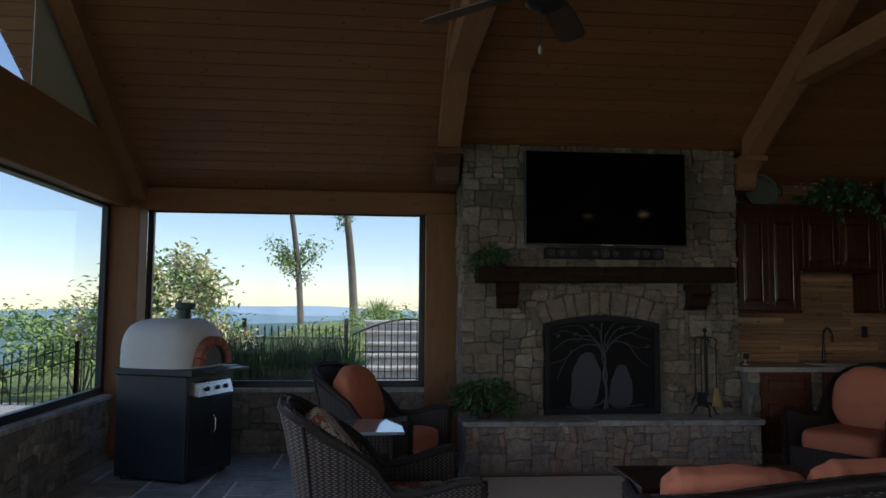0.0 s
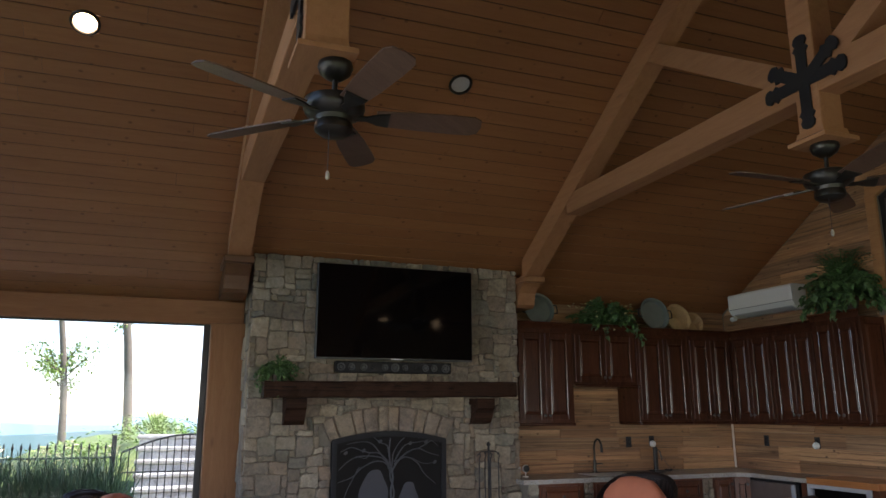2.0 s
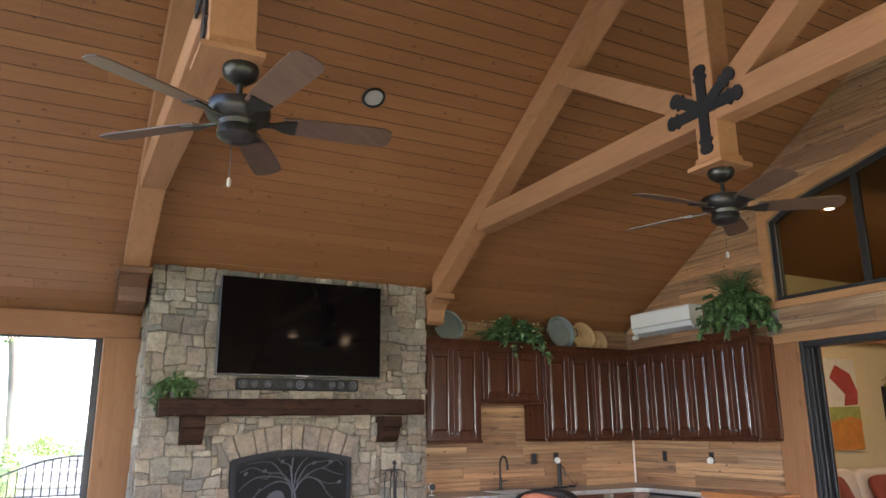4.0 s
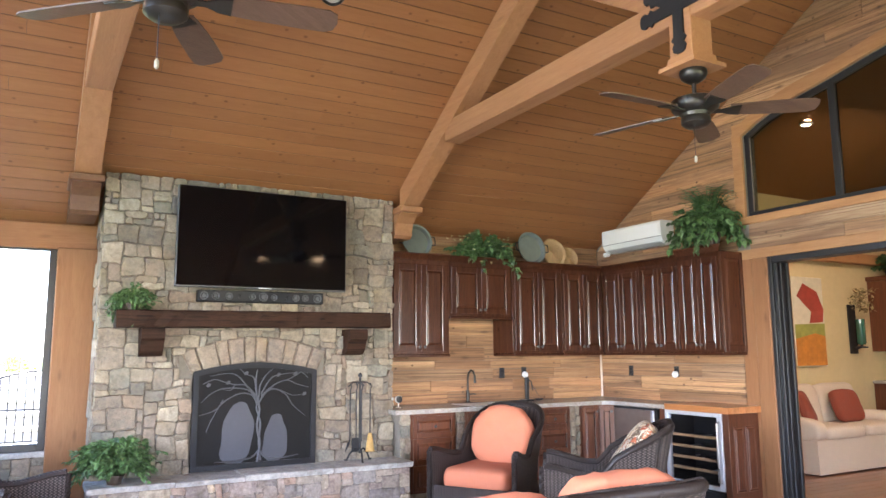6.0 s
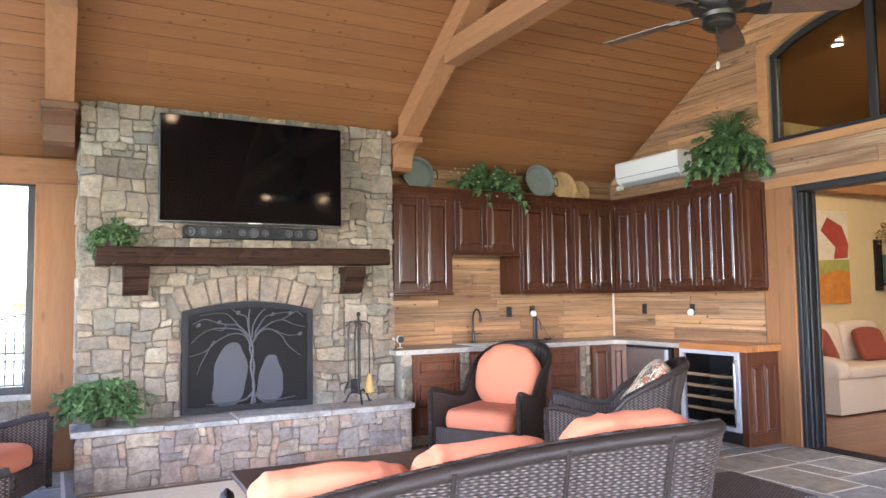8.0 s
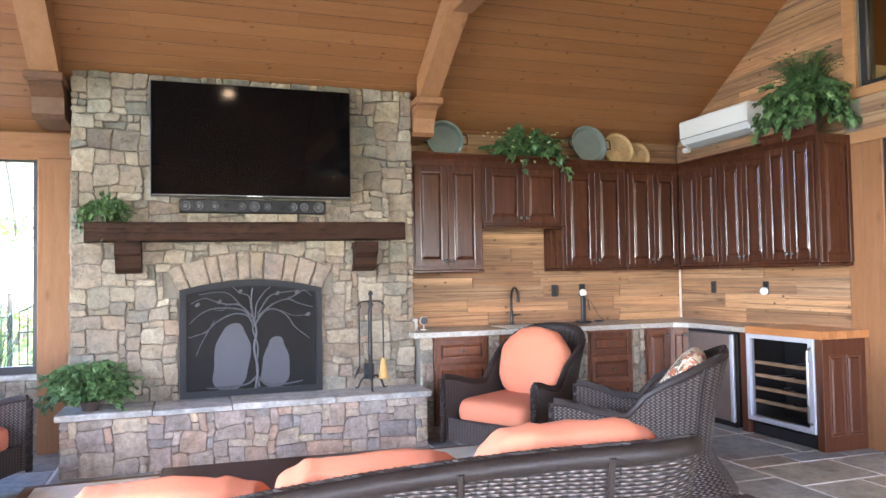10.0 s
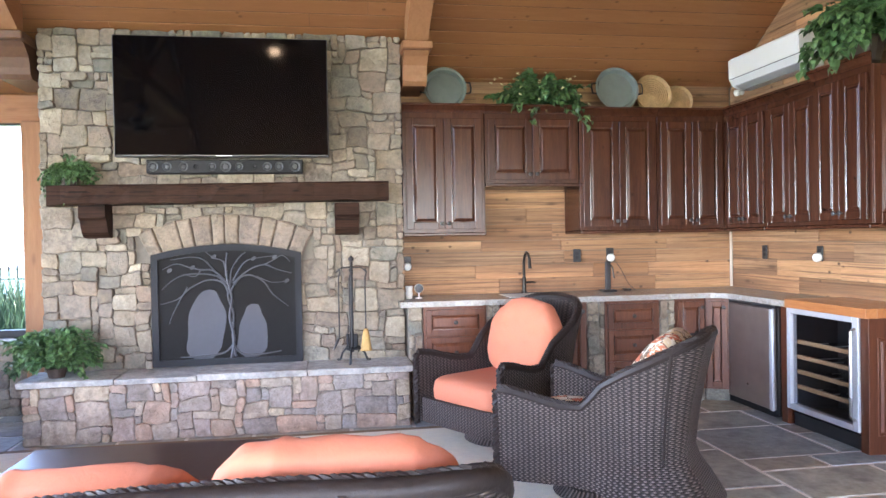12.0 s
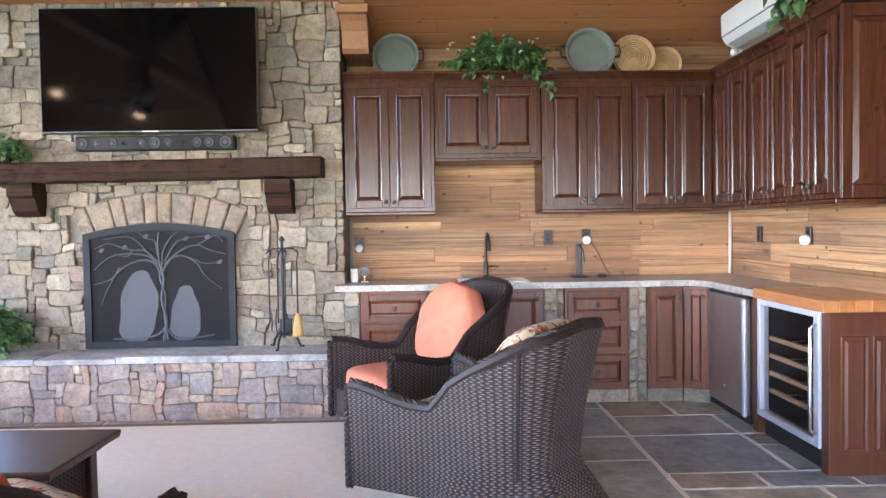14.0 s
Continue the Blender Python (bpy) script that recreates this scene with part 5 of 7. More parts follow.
# ---- wicker furniture ----
def weave(name, base, hi, su=0.0165, sv=0.0095):
    """Strands woven over upright stakes; runs on the UV map, which is in metres."""
    m, nt, b = shader(name)
    uv = nt.nodes.new("ShaderNodeUVMap")
    sep = nt.nodes.new("ShaderNodeSeparateXYZ")
    nt.links.new(uv.outputs["UV"], sep.inputs[0])

    def math_n(op, a, c=None):
        n = nt.nodes.new("ShaderNodeMath")
        n.operation = op
        for s, v in zip(n.inputs, (a, c)):
            if v is None:
                continue
            if isinstance(v, (int, float)):
                s.default_value = v
            else:
                nt.links.new(v, s)
        return n.outputs[0]

    wob = noise_tex(nt, uv.outputs["UV"], 6.0, 3, 0.6)
    u = math_n("ADD", math_n("MULTIPLY", sep.outputs[0], math.pi / su), math_n("MULTIPLY", wob, 1.6))
    v = math_n("ADD", math_n("DIVIDE", sep.outputs[1], sv), math_n("MULTIPLY", wob, 0.8))
    row = math_n("FLOOR", v)
    phase = math_n("MULTIPLY", row, math.pi)
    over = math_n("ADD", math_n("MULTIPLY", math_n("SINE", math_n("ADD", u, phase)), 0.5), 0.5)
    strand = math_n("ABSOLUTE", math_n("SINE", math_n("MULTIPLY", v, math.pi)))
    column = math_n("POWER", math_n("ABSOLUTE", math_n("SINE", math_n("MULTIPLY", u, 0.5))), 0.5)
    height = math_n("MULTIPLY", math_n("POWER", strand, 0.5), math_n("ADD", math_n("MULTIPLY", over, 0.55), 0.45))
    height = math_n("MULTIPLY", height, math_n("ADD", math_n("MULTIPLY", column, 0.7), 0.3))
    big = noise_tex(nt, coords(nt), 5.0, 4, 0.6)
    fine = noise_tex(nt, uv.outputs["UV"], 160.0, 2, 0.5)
    # shade in the gaps and highlights on the strands are put into the colour
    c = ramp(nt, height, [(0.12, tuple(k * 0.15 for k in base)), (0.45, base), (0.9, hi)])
    c = mix(nt, 0.6, c, ramp(nt, big, [(0.25, (0.65, 0.63, 0.62)), (0.75, (1.3, 1.28, 1.25))]), "MULTIPLY")
    c = mix(nt, 0.4, c, ramp(nt, fine, [(0.3, (0.6, 0.6, 0.6)), (0.7, (1.4, 1.4, 1.4))]), "MULTIPLY")
    nt.links.new(c, b.inputs["Base Color"])
    b.inputs["Roughness"].default_value = 0.5
    bump(nt, b, height, 1.0, 0.010)
    return m


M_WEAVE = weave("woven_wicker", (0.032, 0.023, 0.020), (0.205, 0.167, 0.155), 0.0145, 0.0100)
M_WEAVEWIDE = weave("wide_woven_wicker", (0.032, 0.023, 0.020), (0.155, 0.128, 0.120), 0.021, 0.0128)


def floral(name):
    m, nt, b = shader(name)
    v = coords(nt)
    vo = node(nt, "ShaderNodeTexVoronoi", Scale=13.0, Randomness=1.0)
    wv = nt.nodes.new("ShaderNodeVectorMath")
    wv.operation = "ADD"
    nz = node(nt, "ShaderNodeTexNoise", Scale=9.0, Detail=3.0)
    nt.links.new(v, nz.inputs["Vector"])
    sc = nt.nodes.new("ShaderNodeVectorMath")
    sc.operation, sc.inputs["Scale"].default_value = "SCALE", 0.16
    nt.links.new(nz.outputs["Color"], sc.inputs[0])
    nt.links.new(v, wv.inputs[0])
    nt.links.new(sc.outputs[0], wv.inputs[1])
    nt.links.new(wv.outputs[0], vo.inputs["Vector"])
    sep = nt.nodes.new("ShaderNodeSeparateColor")
    nt.links.new(vo.outputs["Color"], sep.inputs[0])
    petals = ramp(nt, sep.outputs[0], [(0.0, (0.62, 0.54, 0.42)), (0.34, (0.66, 0.58, 0.46)), (0.36, (0.42, 0.11, 0.05)), (0.55, (0.50, 0.17, 0.08)), (0.57, (0.16, 0.11, 0.07)), (0.68, (0.13, 0.10, 0.06)), (0.70, (0.58, 0.44, 0.27)), (1.0, (0.68, 0.60, 0.48))])
    petals.node.color_ramp.interpolation = "CONSTANT"
    ed = node(nt, "ShaderNodeTexVoronoi", Scale=13.0, Randomness=1.0)
    ed.feature = "DISTANCE_TO_EDGE"
    nt.links.new(wv.outputs[0], ed.inputs["Vector"])
    line = ramp(nt, ed.outputs["Distance"], [(0.03, (1, 1, 1)), (0.07, (0, 0, 0))])
    w2 = noise_tex(nt, v, 16, 2, 0.5, 2.0)
    c = mix(nt, line, petals, (0.10, 0.07, 0.05))
    c = mix(nt, ramp(nt, w2, [(0.56, (0, 0, 0)), (0.60, (1, 1, 1))]), c, (0.64, 0.56, 0.44))
    nt.links.new(c, b.inputs["Base Color"])
    b.inputs["Roughness"].default_value = 0.9
    bump(nt, b, noise_tex(nt, v, 200, 2), 0.2, 0.003)
    return m


M_FLORAL = floral("floral_cloth")


def shell(bm, path, bottoms, tops, lean, thick=0.05, nz=9, flare=None):
    """A woven wall along a plan path: bottom and top heights per point, leaning outwards by lean at the top. Lays a metric UV map."""
    uvl = bm.loops.layers.uv.verify()
    n = len(path)
    nor, arc = [], [0.0]
    for i in range(n):
        a, c = Vector(path[max(i - 1, 0)]), Vector(path[min(i + 1, n - 1)])
        d = (c - a).normalized()
        nor.append(Vector((-d.y, d.x)))
        if i:
            arc.append(arc[-1] + (Vector(path[i]) - Vector(path[i - 1])).length)
    grid = []
    for i in range(n):
        col = []
        p = Vector(path[i])
        for side in (1, 0):
            zs = [k / (nz - 1) for k in range(nz)]
            for f in zs if side else zs[::-1]:
                z = bottoms[i] + (tops[i] - bottoms[i]) * f
                off = lean[i] * f * f + (thick if side else 0.0)
                if flare and f < 0.26:
                    off += flare[i] * (1 - f / 0.26) ** 0.8
                q = p + nor[i] * off
                col.append((bm.verts.new((q.x, q.y, z)), arc[i], z + (0 if side else 1.0)))
        grid.append(col)
    m = len(grid[0])
    for i in range(n - 1):
        for k in range(m):
            q = [grid[i][k], grid[i + 1][k], grid[i + 1][(k + 1) % m], grid[i][(k + 1) % m]]
            f = bm.faces.new([v[0] for v in q])
            for lp, v in zip(f.loops, q):
                lp[uvl].uv = (v[1], v[2])
    for col in (grid[0][::-1], grid[-1]):
        f = bm.faces.new([v[0] for v in col])
        for lp in f.loops:
            lp[uvl].uv = (lp.vert.co.x + lp.vert.co.y, lp.vert.co.z)
    rim = []
    for i in range(n):
        q = Vector(path[i]) + nor[i] * (lean[i] + thick / 2)
        rim.append((q.x, q.y, tops[i]))
    return rim


def braid(bm, pts, r):
    """A plaited edging: two strands twisting round a line."""
    pts = [Vector(p) for p in pts]
    dense = []
    for a, c in zip(pts, pts[1:]):
        k = max(1, int((c - a).length / 0.014))
        dense += [a.lerp(c, i / k) for i in range(k)]
    dense.append(pts[-1])
    for ph in (0, 2.1, 4.2):
        line = []
        for i, p in enumerate(dense):
            d = (dense[min(i + 1, len(dense) - 1)] - dense[max(i - 1, 0)]).normalized()
            s = d.cross(Vector((0.3, 0.2, 1))).normalized()
            u = d.cross(s)
            a = i * 1.25 + ph
            line.append(p + r * 0.55 * (math.cos(a) * s + math.sin(a) * u))
        tube(bm, line, r * 0.62, 5)


def pillow(bm, sx, sy, sz, m, e1=0.55, e2=0.35, nu=36, nv=16, wr=0.006, seed=0, pleat=0.0):
    """A stuffed cushion: a soft box with seams and creases."""
    def pw(v, e):
        return math.copysign(abs(v) ** e, v)
    rings = []
    for j in range(1, nv):
        ph = -math.pi / 2 + math.pi * j / nv
        ring = []
        for i in range(nu):
            th = 2 * math.pi * i / nu
            c = pw(math.cos(ph), e1)
            p = Vector((sx * c * pw(math.cos(th), e2), sy * c * pw(math.sin(th), e2), sz * pw(math.sin(ph), e1)))
            w = pleat * noise.noise(Vector((p.x * 3, p.y * 20, p.z * 3 + seed))) + noise.noise(p * 9 + Vector((seed, seed * 2.3, 0))) * wr + noise.noise(p * 22 + Vector((seed * 3, 0, 1))) * wr * 0.5
            ring.append(p * (1 + w / max(0.05, p.length)))
        rings.append(ring)
    rows = loft(bm, rings)
    bmesh.ops.transform(bm, matrix=m, verts=[v for r in rows for v in r])


def smooth_step(a, b, x):
    t = min(1, max(0, (x - a) / (b - a)))
    return t * t * (3 - 2 * t)


def u_path(hw, front, back, corner, nfront=8, ncorner=8, nback=10):
    """Plan of arms and back, from the front of the right arm round to the left; faces +x."""
    pts = [(front + (back + corner - front) * i / nfront, -hw) for i in range(nfront)]
    for i in range(ncorner):
        a = math.pi / 2 * i / ncorner
        pts.append((back + corner - corner * math.sin(a), -hw + corner - corner * math.cos(a)))
    pts += [(back, -hw + corner + (2 * hw - 2 * corner) * i / nback) for i in range(nback)]
    return pts + [(x, -y) for x, y in pts[:nfront + ncorner + 1][::-1]]


def wicker_chair(m, cloth, label, back_kind, group, rise=0.36):
    t = thing("wicker_armchair", label, "armchair", m, group)
    path = [(x, y * (1 - 0.36 * (0.45 - x) / 0.85)) for x, y in u_path(0.385, 0.45, -0.40, 0.20, 12, 12, 8)]
    tops, lean, bots, flare = [], [], [], []
    for x, y in path:
        f = min(1.0, max(0.0, (0.02 - x) / 0.42))
        dip = 0.07 * smooth_step(0.45, 0.08, x) * smooth_step(0.30, 0.0, f)
        tops.append(0.60 - dip + (rise - 0.08 * abs(y / 0.345) ** 2) * f ** 1.12)
        lean.append(0.012 + 0.115 * f ** 1.3)
        bots.append(0.13 - 0.10 * smooth_step(-0.05, -0.30, x))
        flare.append(0.165 * smooth_step(0.05, -0.25, x))
    bm = B()
    rim = shell(bm, path, bots, tops, lean, 0.045, 14, flare)
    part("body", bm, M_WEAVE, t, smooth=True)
    bm = B()
    tube(bm, [(x, y, z + 0.004) for x, y, z in rim], 0.027, 8)
    part("rim", bm, M_WICKER, t, smooth=True)
    bm = B()
    braid(bm, [(x, y, z + 0.022) for x, y, z in rim], 0.017)
    part("braid", bm, M_WICKER, t, smooth=True)
    for i in (0, -1):
        bm = B()
        x, y, z = rim[i]
        braid(bm, [(x + 0.012, y, 0.12), (x + 0.012, y, z)], 0.024)
        part("arm_post", bm, M_WICKER, t, smooth=True)
    for k in (18, -19):
        (xa, ya), (xb, yb) = path[k - 1], path[k + 1]
        d = Vector((xb - xa, yb - ya)).normalized()
        q = Vector((-d.y, d.x))
        bm = B()
        tube(bm, [(path[k][0] + q.x * (0.047 + lean[k] * f * f), path[k][1] + q.y * (0.047 + lean[k] * f * f), 0.13 + (tops[k] - 0.13) * f) for f in (0, 0.2, 0.4, 0.6, 0.8, 1.0)], 0.011, 6)
        part("corner_rib", bm, M_WICKER, t, smooth=True)
    bm = B()
    shell(bm, [(0.435, -0.385), (0.445, -0.19), (0.448, 0.0), (0.445, 0.19), (0.435, 0.385)], [0.13] * 5, [0.30] * 5, [0.0] * 5, 0.03, 5)
    part("apron", bm, M_WEAVE, t)
    bm = B()
    loft(bm, [[(-0.36, -0.23, z), (0.43, -0.38, z), (0.43, 0.38, z), (-0.36, 0.23, z)] for z in (0.24, 0.27)])
    part("seat_deck", bm, M_WICKER, t)
    bm = B()
    rings = [circle(r, 28, z) for r, z in ((0.285, 0.0), (0.29, 0.02), (0.25, 0.06), (0.22, 0.12), (0.20, 0.24))]
    rows = loft(bm, rings)
    uvl = bm.loops.layers.uv.verify()
    for f in bm.faces:
        for lp in f.loops:
            lp[uvl].uv = (math.atan2(lp.vert.co.y, lp.vert.co.x) * 0.3, lp.vert.co.z + lp.vert.co.xy.length)
    part("base", bm, M_WEAVE, t, "round woven swivel base", smooth=True)
    bm = B()
    pillow(bm, 0.36, 0.325, 0.10, pose(0.07, 0, 0.365), 0.40, 0.26, seed=1, wr=0.010)
    part("seat_cushion", bm, cloth, t, smooth=True)
    bm = B()
    if back_kind == "round":
        pillow(bm, 0.295, 0.315, 0.11, pose(-0.20, 0, 0.685, 0, 72, 0), 0.6, 0.92, seed=4, nu=60, nv=24, wr=0.012, pleat=0.010)
    else:
        pillow(bm, 0.27, 0.29, 0.085, pose(-0.25, 0, 0.68, 0, 52, 0), 0.6, 0.5, seed=4)
    part("back_cushion", bm, cloth if back_kind == "round" else M_FLORAL, t, smooth=True)
    return t


GRP = "wicker armchairs round the rug"
wicker_chair(pose(4.35, 5.93, 0, 0, 0, 211), M_ORANGE, "dark wicker armchair with round orange back cushion", "round", GRP)
wicker_chair(pose(4.625, 4.76, 0, 0, 0, 141), M_FLORAL, "dark wicker swivel armchair with floral cushions", "square", GRP, 0.30)
wicker_chair(pose(0.27, 3.98, 0, 0, 0, 4), M_FLORAL, "dark wicker swivel armchair with floral cushions by the table", "square", GRP)
wicker_chair(pose(0.25, 6.14, 0, 0, 0, -26), M_ORANGE, "dark wicker armchair with orange cushions near the window", "round", GRP)

# sofa with its back to the open side
SOFA = pose(2.54, 3.28, 0, 0, 0, 79)
sofa = thing("wicker_sofa", "long dark wicker sofa with orange cushions", "sofa", SOFA)
path = u_path(1.02, 0.34, -0.36, 0.22, 9, 7, 26)
tops, lean = [], []
for x, y in path:
    f = smooth_step(0.0, -0.32, x)
    u = -0.98 * y
    arm = 0.555 if y < 0 else 0.52
    tops.append(arm + (0.77 + 0.109 * u - 0.057 * u * u - arm) * f)
    lean.append(0.01 + 0.09 * f)
bm = B()
rim = shell(bm, path, [0.12] * len(path), tops, lean, 0.05, 9)
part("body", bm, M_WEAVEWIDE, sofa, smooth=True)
bm = B()
tube(bm, rim, 0.033, 10)
part("rim", bm, M_WICKER, sofa, smooth=True)
bm = B()
braid(bm, [(x + (0.02 if abs(y) < 0.95 else 0), y, z + 0.028) for x, y, z in rim], 0.012)
part("braid", bm, M_WICKER, sofa, smooth=True)
for i in (0, -1):
    bm = B()
    x, y, z = rim[i]
    braid(bm, [(x + 0.012, y, 0.10), (x + 0.012, y, z + 0.01)], 0.028)
    part("arm_post", bm, M_WICKER, sofa, smooth=True)
for y in (-0.72, -0.24, 0.24, 0.72):
    bm = B()
    tube(bm, [(-0.36 - 0.05 - 0.10 * f * f - 0.006, y, 0.13 + (0.645 - 0.107 * y - 0.055 * y * y) * f) for f in (0, 0.25, 0.5, 0.75, 1.0)], 0.012, 6)
    part("stake", bm, M_WICKER, sofa)
bm = B()
shell(bm, [(0.33, -1.0), (0.34, 0.0), (0.33, 1.0)], [0.12] * 3, [0.30] * 3, [0.0] * 3, 0.03, 5)
part("apron", bm, M_WEAVE, sofa)
bm = B()
box(bm, -0.34, 0.33, -1.01, 1.01, 0.24, 0.27)
part("seat_deck", bm, M_WICKER, sofa)
for x in (-0.32, 0.30):
    for y in (-0.95, 0.95):
        bm = B()
        turned(bm, [(0.022, 0), (0.026, 0.03), (0.03, 0.14)], 10, pose(x, y, 0))
        part("foot", bm, M_WICKER, sofa)
for k, y in enumerate((-0.66, 0.0, 0.66)):
    bm = B()
    pillow(bm, 0.33, 0.325, 0.085, pose(0.02, y, 0.355), 0.45, 0.25, seed=k)
    part("seat_cushion", bm, M_ORANGE, sofa, smooth=True)
    bm = B()
    pillow(bm, 0.245, 0.335, 0.10, pose(-0.225, y, (0.645, 0.565, 0.515)[k], 0, 75, 0), 0.55, 0.45, seed=k + 7, nu=84, nv=30, wr=0.008, pleat=0.020)
    part("back_cushion", bm, M_ORANGE, sofa, smooth=True)
bm = B()
pillow(bm, 0.21, 0.21, 0.075, SOFA @ pose(0.22, -0.82, 0.515, 0, 35, -25), 0.6, 0.5, seed=3)
solo("throw_pillow", bm, M_FLORAL, "floral throw pillow leaning in the sofa corner", "pillow", smooth=True)

# coffee table
M_DARKTOP = wood("dark_table_top", (0.035, 0.014, 0.010), (0.085, 0.036, 0.024), "x", 0.34, tone=0.1, coat=0.2)
table = thing("coffee_table", "dark polished coffee table with woven apron", "coffee table", pose(2.36, 4.33, 0, 0, 0, -2))
bm = B()
loft(bm, [[(sx * a, sy * c, z) for sx, sy in ((-1, -1), (1, -1), (1, 1), (-1, 1))] for a, c, z in ((0.55, 0.23, 0.375), (0.57, 0.25, 0.40), (0.61, 0.29, 0.415), (0.615, 0.295, 0.44), (0.61, 0.29, 0.448))])
part("top", bm, M_DARKTOP, table)
bm = B()
shell(bm, [(-0.52, -0.20), (0.52, -0.20), (0.52, 0.20), (-0.52, 0.20), (-0.52, -0.195)], [0.20] * 5, [0.375] * 5, [0.0] * 5, 0.02, 4)
part("apron", bm, M_WEAVE, table)
for x in (-0.51, 0.51):
    for y in (-0.19, 0.19):
        bm = B()
        box(bm, x - 0.03, x + 0.03, y - 0.03, y + 0.03, 0.012, 0.38, 0.004)
        part("leg", bm, M_DARKTOP, table)


def end_table(m, label, top_mat, toplab):
    t = thing("end_table", label, "side table", m, "wicker end tables")
    bm = B()
    box(bm, -0.31, 0.31, -0.31, 0.31, 0.575, 0.597, 0.006)
    part("top", bm, top_mat, t, toplab)
    bm = B()
    shell(bm, [(-0.24, -0.24), (0.24, -0.24), (0.24, 0.24), (-0.24, 0.24), (-0.24, -0.235)], [0.44] * 5, [0.575] * 5, [0.0] * 5, 0.02, 4)
    part("apron", bm, M_WEAVE, t)
    for x in (-0.225, 0.225):
        for y in (-0.225, 0.225):
            bm = B()
            tube(bm, [(x, y, 0.0), (x, y, 0.575)], 0.022, 8)
            part("leg", bm, M_WICKER, t)
    bm = B()
    box(bm, -0.22, 0.22, -0.22, 0.22, 0.14, 0.16)
    part("shelf", bm, M_WICKER, t)
    return t


M_TABLEGLASS = plain("pale_glass_top", (0.30, 0.32, 0.34), 0.12, 0.0, spread=0.02, coat=1.0)
end_table(pose(0.10, 5.40, 0, 0, 0, 2), "square wicker end table with glossy glass top", M_TABLEGLASS, "glossy glass top reflecting the window")
ott = thing("wicker_ottoman", "low dark wicker ottoman beside the sofa", "ottoman", pose(3.90, 3.02, 0, 0, 0, -6))
bm = B()
shell(bm, [(-0.26, -0.26), (0.26, -0.26), (0.26, 0.26), (-0.26, 0.26), (-0.26, -0.255)], [0.03] * 5, [0.41] * 5, [0.0] * 5, 0.02, 5)
part("body", bm, M_WEAVE, ott)
bm = B()
box(bm, -0.285, 0.285, -0.285, 0.285, 0.40, 0.425, 0.006)
uvl = bm.loops.layers.uv.verify()
for f in bm.faces:
    for lp in f.loops:
        lp[uvl].uv = lp.vert.co.xy
part("top", bm, M_WEAVE, ott)
for x in (-0.24, 0.24):
    for y in (-0.24, 0.24):
        bm = B()
        box(bm, x - 0.02, x + 0.02, y - 0.02, y + 0.02, 0, 0.05)
        part("foot", bm, M_WICKER, ott)

# rug
rug = thing("area_rug", "large plain beige rug with a brown border", "rug", pose(2.75, 4.2, 0.004))
bm = B()
box(bm, -1.86, 1.86, -1.95, 2.06, 0.0, 0.010, 0.003)
part("field", bm, M_RUG, rug)
for q in ((-1.93, 1.93, 2.06, 2.12), (-1.93, 1.93, -2.02, -1.95), (-1.93, -1.86, -1.95, 2.06), (1.86, 1.93, -1.95, 2.06)):
    bm = B()
    box(bm, q[0], q[1], q[2], q[3], 0.0, 0.011, 0.003)
    part("border", bm, M_RUGB, rug, "brown woven border")

# ---- pizza oven on its stand ----
M_DOME = plain("oven_render", (0.72, 0.69, 0.64), 0.8, spread=0.05, scale=14, bumpy=0.15)
M_STAND = plain("blue_grey_enamel", (0.022, 0.027, 0.033), 0.45, spread=0.1)
M_BRICK = stone("fire_brick", [(0.36, 0.10, 0.06), (0.45, 0.15, 0.09), (0.30, 0.08, 0.05)], 0.85)
oven = thing("pizza_oven", "domed white pizza oven on a dark steel stand", "pizza oven", pose(-1.53, 6.60, -0.02, 0, 0, -22))
# local: +x is the front of the oven
bm = B()
box(bm, -0.36, 0.34, -0.34, 0.34, 0.05, 0.90, 0.008)
stand = part("stand", bm, M_STAND, oven, "dark steel cabinet stand")
for y0, y1 in ((-0.32, -0.005), (0.005, 0.32)):
    bm = B()
    box(bm, 0.34, 0.352, y0, y1, 0.12, 0.70, 0.004)
    dd = part("door", bm, M_BLACK, stand)
bm = B()
tube(bm, [(0.352, 0.03, 0.40), (0.375, 0.03, 0.42), (0.375, 0.03, 0.52), (0.352, 0.03, 0.54)], 0.008, 7)
part("handle", bm, M_STEEL, stand)
bm = B()
loft(bm, [[(0.34, y, 0.74), (0.42, y, 0.73), (0.39, y, 0.84), (0.34, y, 0.85)] for y in (-0.28, 0.22)])
cp = part("control_panel", bm, M_STEEL, oven, "sloping steel control panel")
for y in (-0.15, 0.0, 0.12):
    bm = B()
    turned(bm, [(0.018, 0), (0.018, 0.02), (0.001, 0.022)], 12, pose(0.405, y, 0.785, 0, 75, 0))
    part("knob", bm, M_BLACK, cp)
bm = B()
box(bm, -0.38, 0.40, -0.36, 0.36, 0.90, 0.955, 0.006)
part("tray", bm, M_STAND, oven)
bm = B()
box(bm, 0.40, 0.56, -0.25, 0.25, 0.925, 0.95, 0.004)
part("landing_shelf", bm, M_BLACK, oven)
bm = B()
rings = []
for j in range(15):
    f = min(0.992, (j / 14) ** 0.8)
    c = max(0.10, (1 - f ** 4.0) ** (1 / 3.0))
    ring = []
    for i in range(32):
        th = 2 * math.pi * i / 32
        cx, sy = math.cos(th), math.sin(th)
        k = (abs(cx) ** 3.6 + abs(sy) ** 3.6) ** (-1 / 3.6)
        ring.append((0.385 * (0.25 + 0.75 * c) * cx * k * (1 if c > 0.12 else 0.8) - 0.06, 0.35 * c * sy * k, 0.955 + 0.42 * f))
    rings.append(ring)
loft(bm, rings)
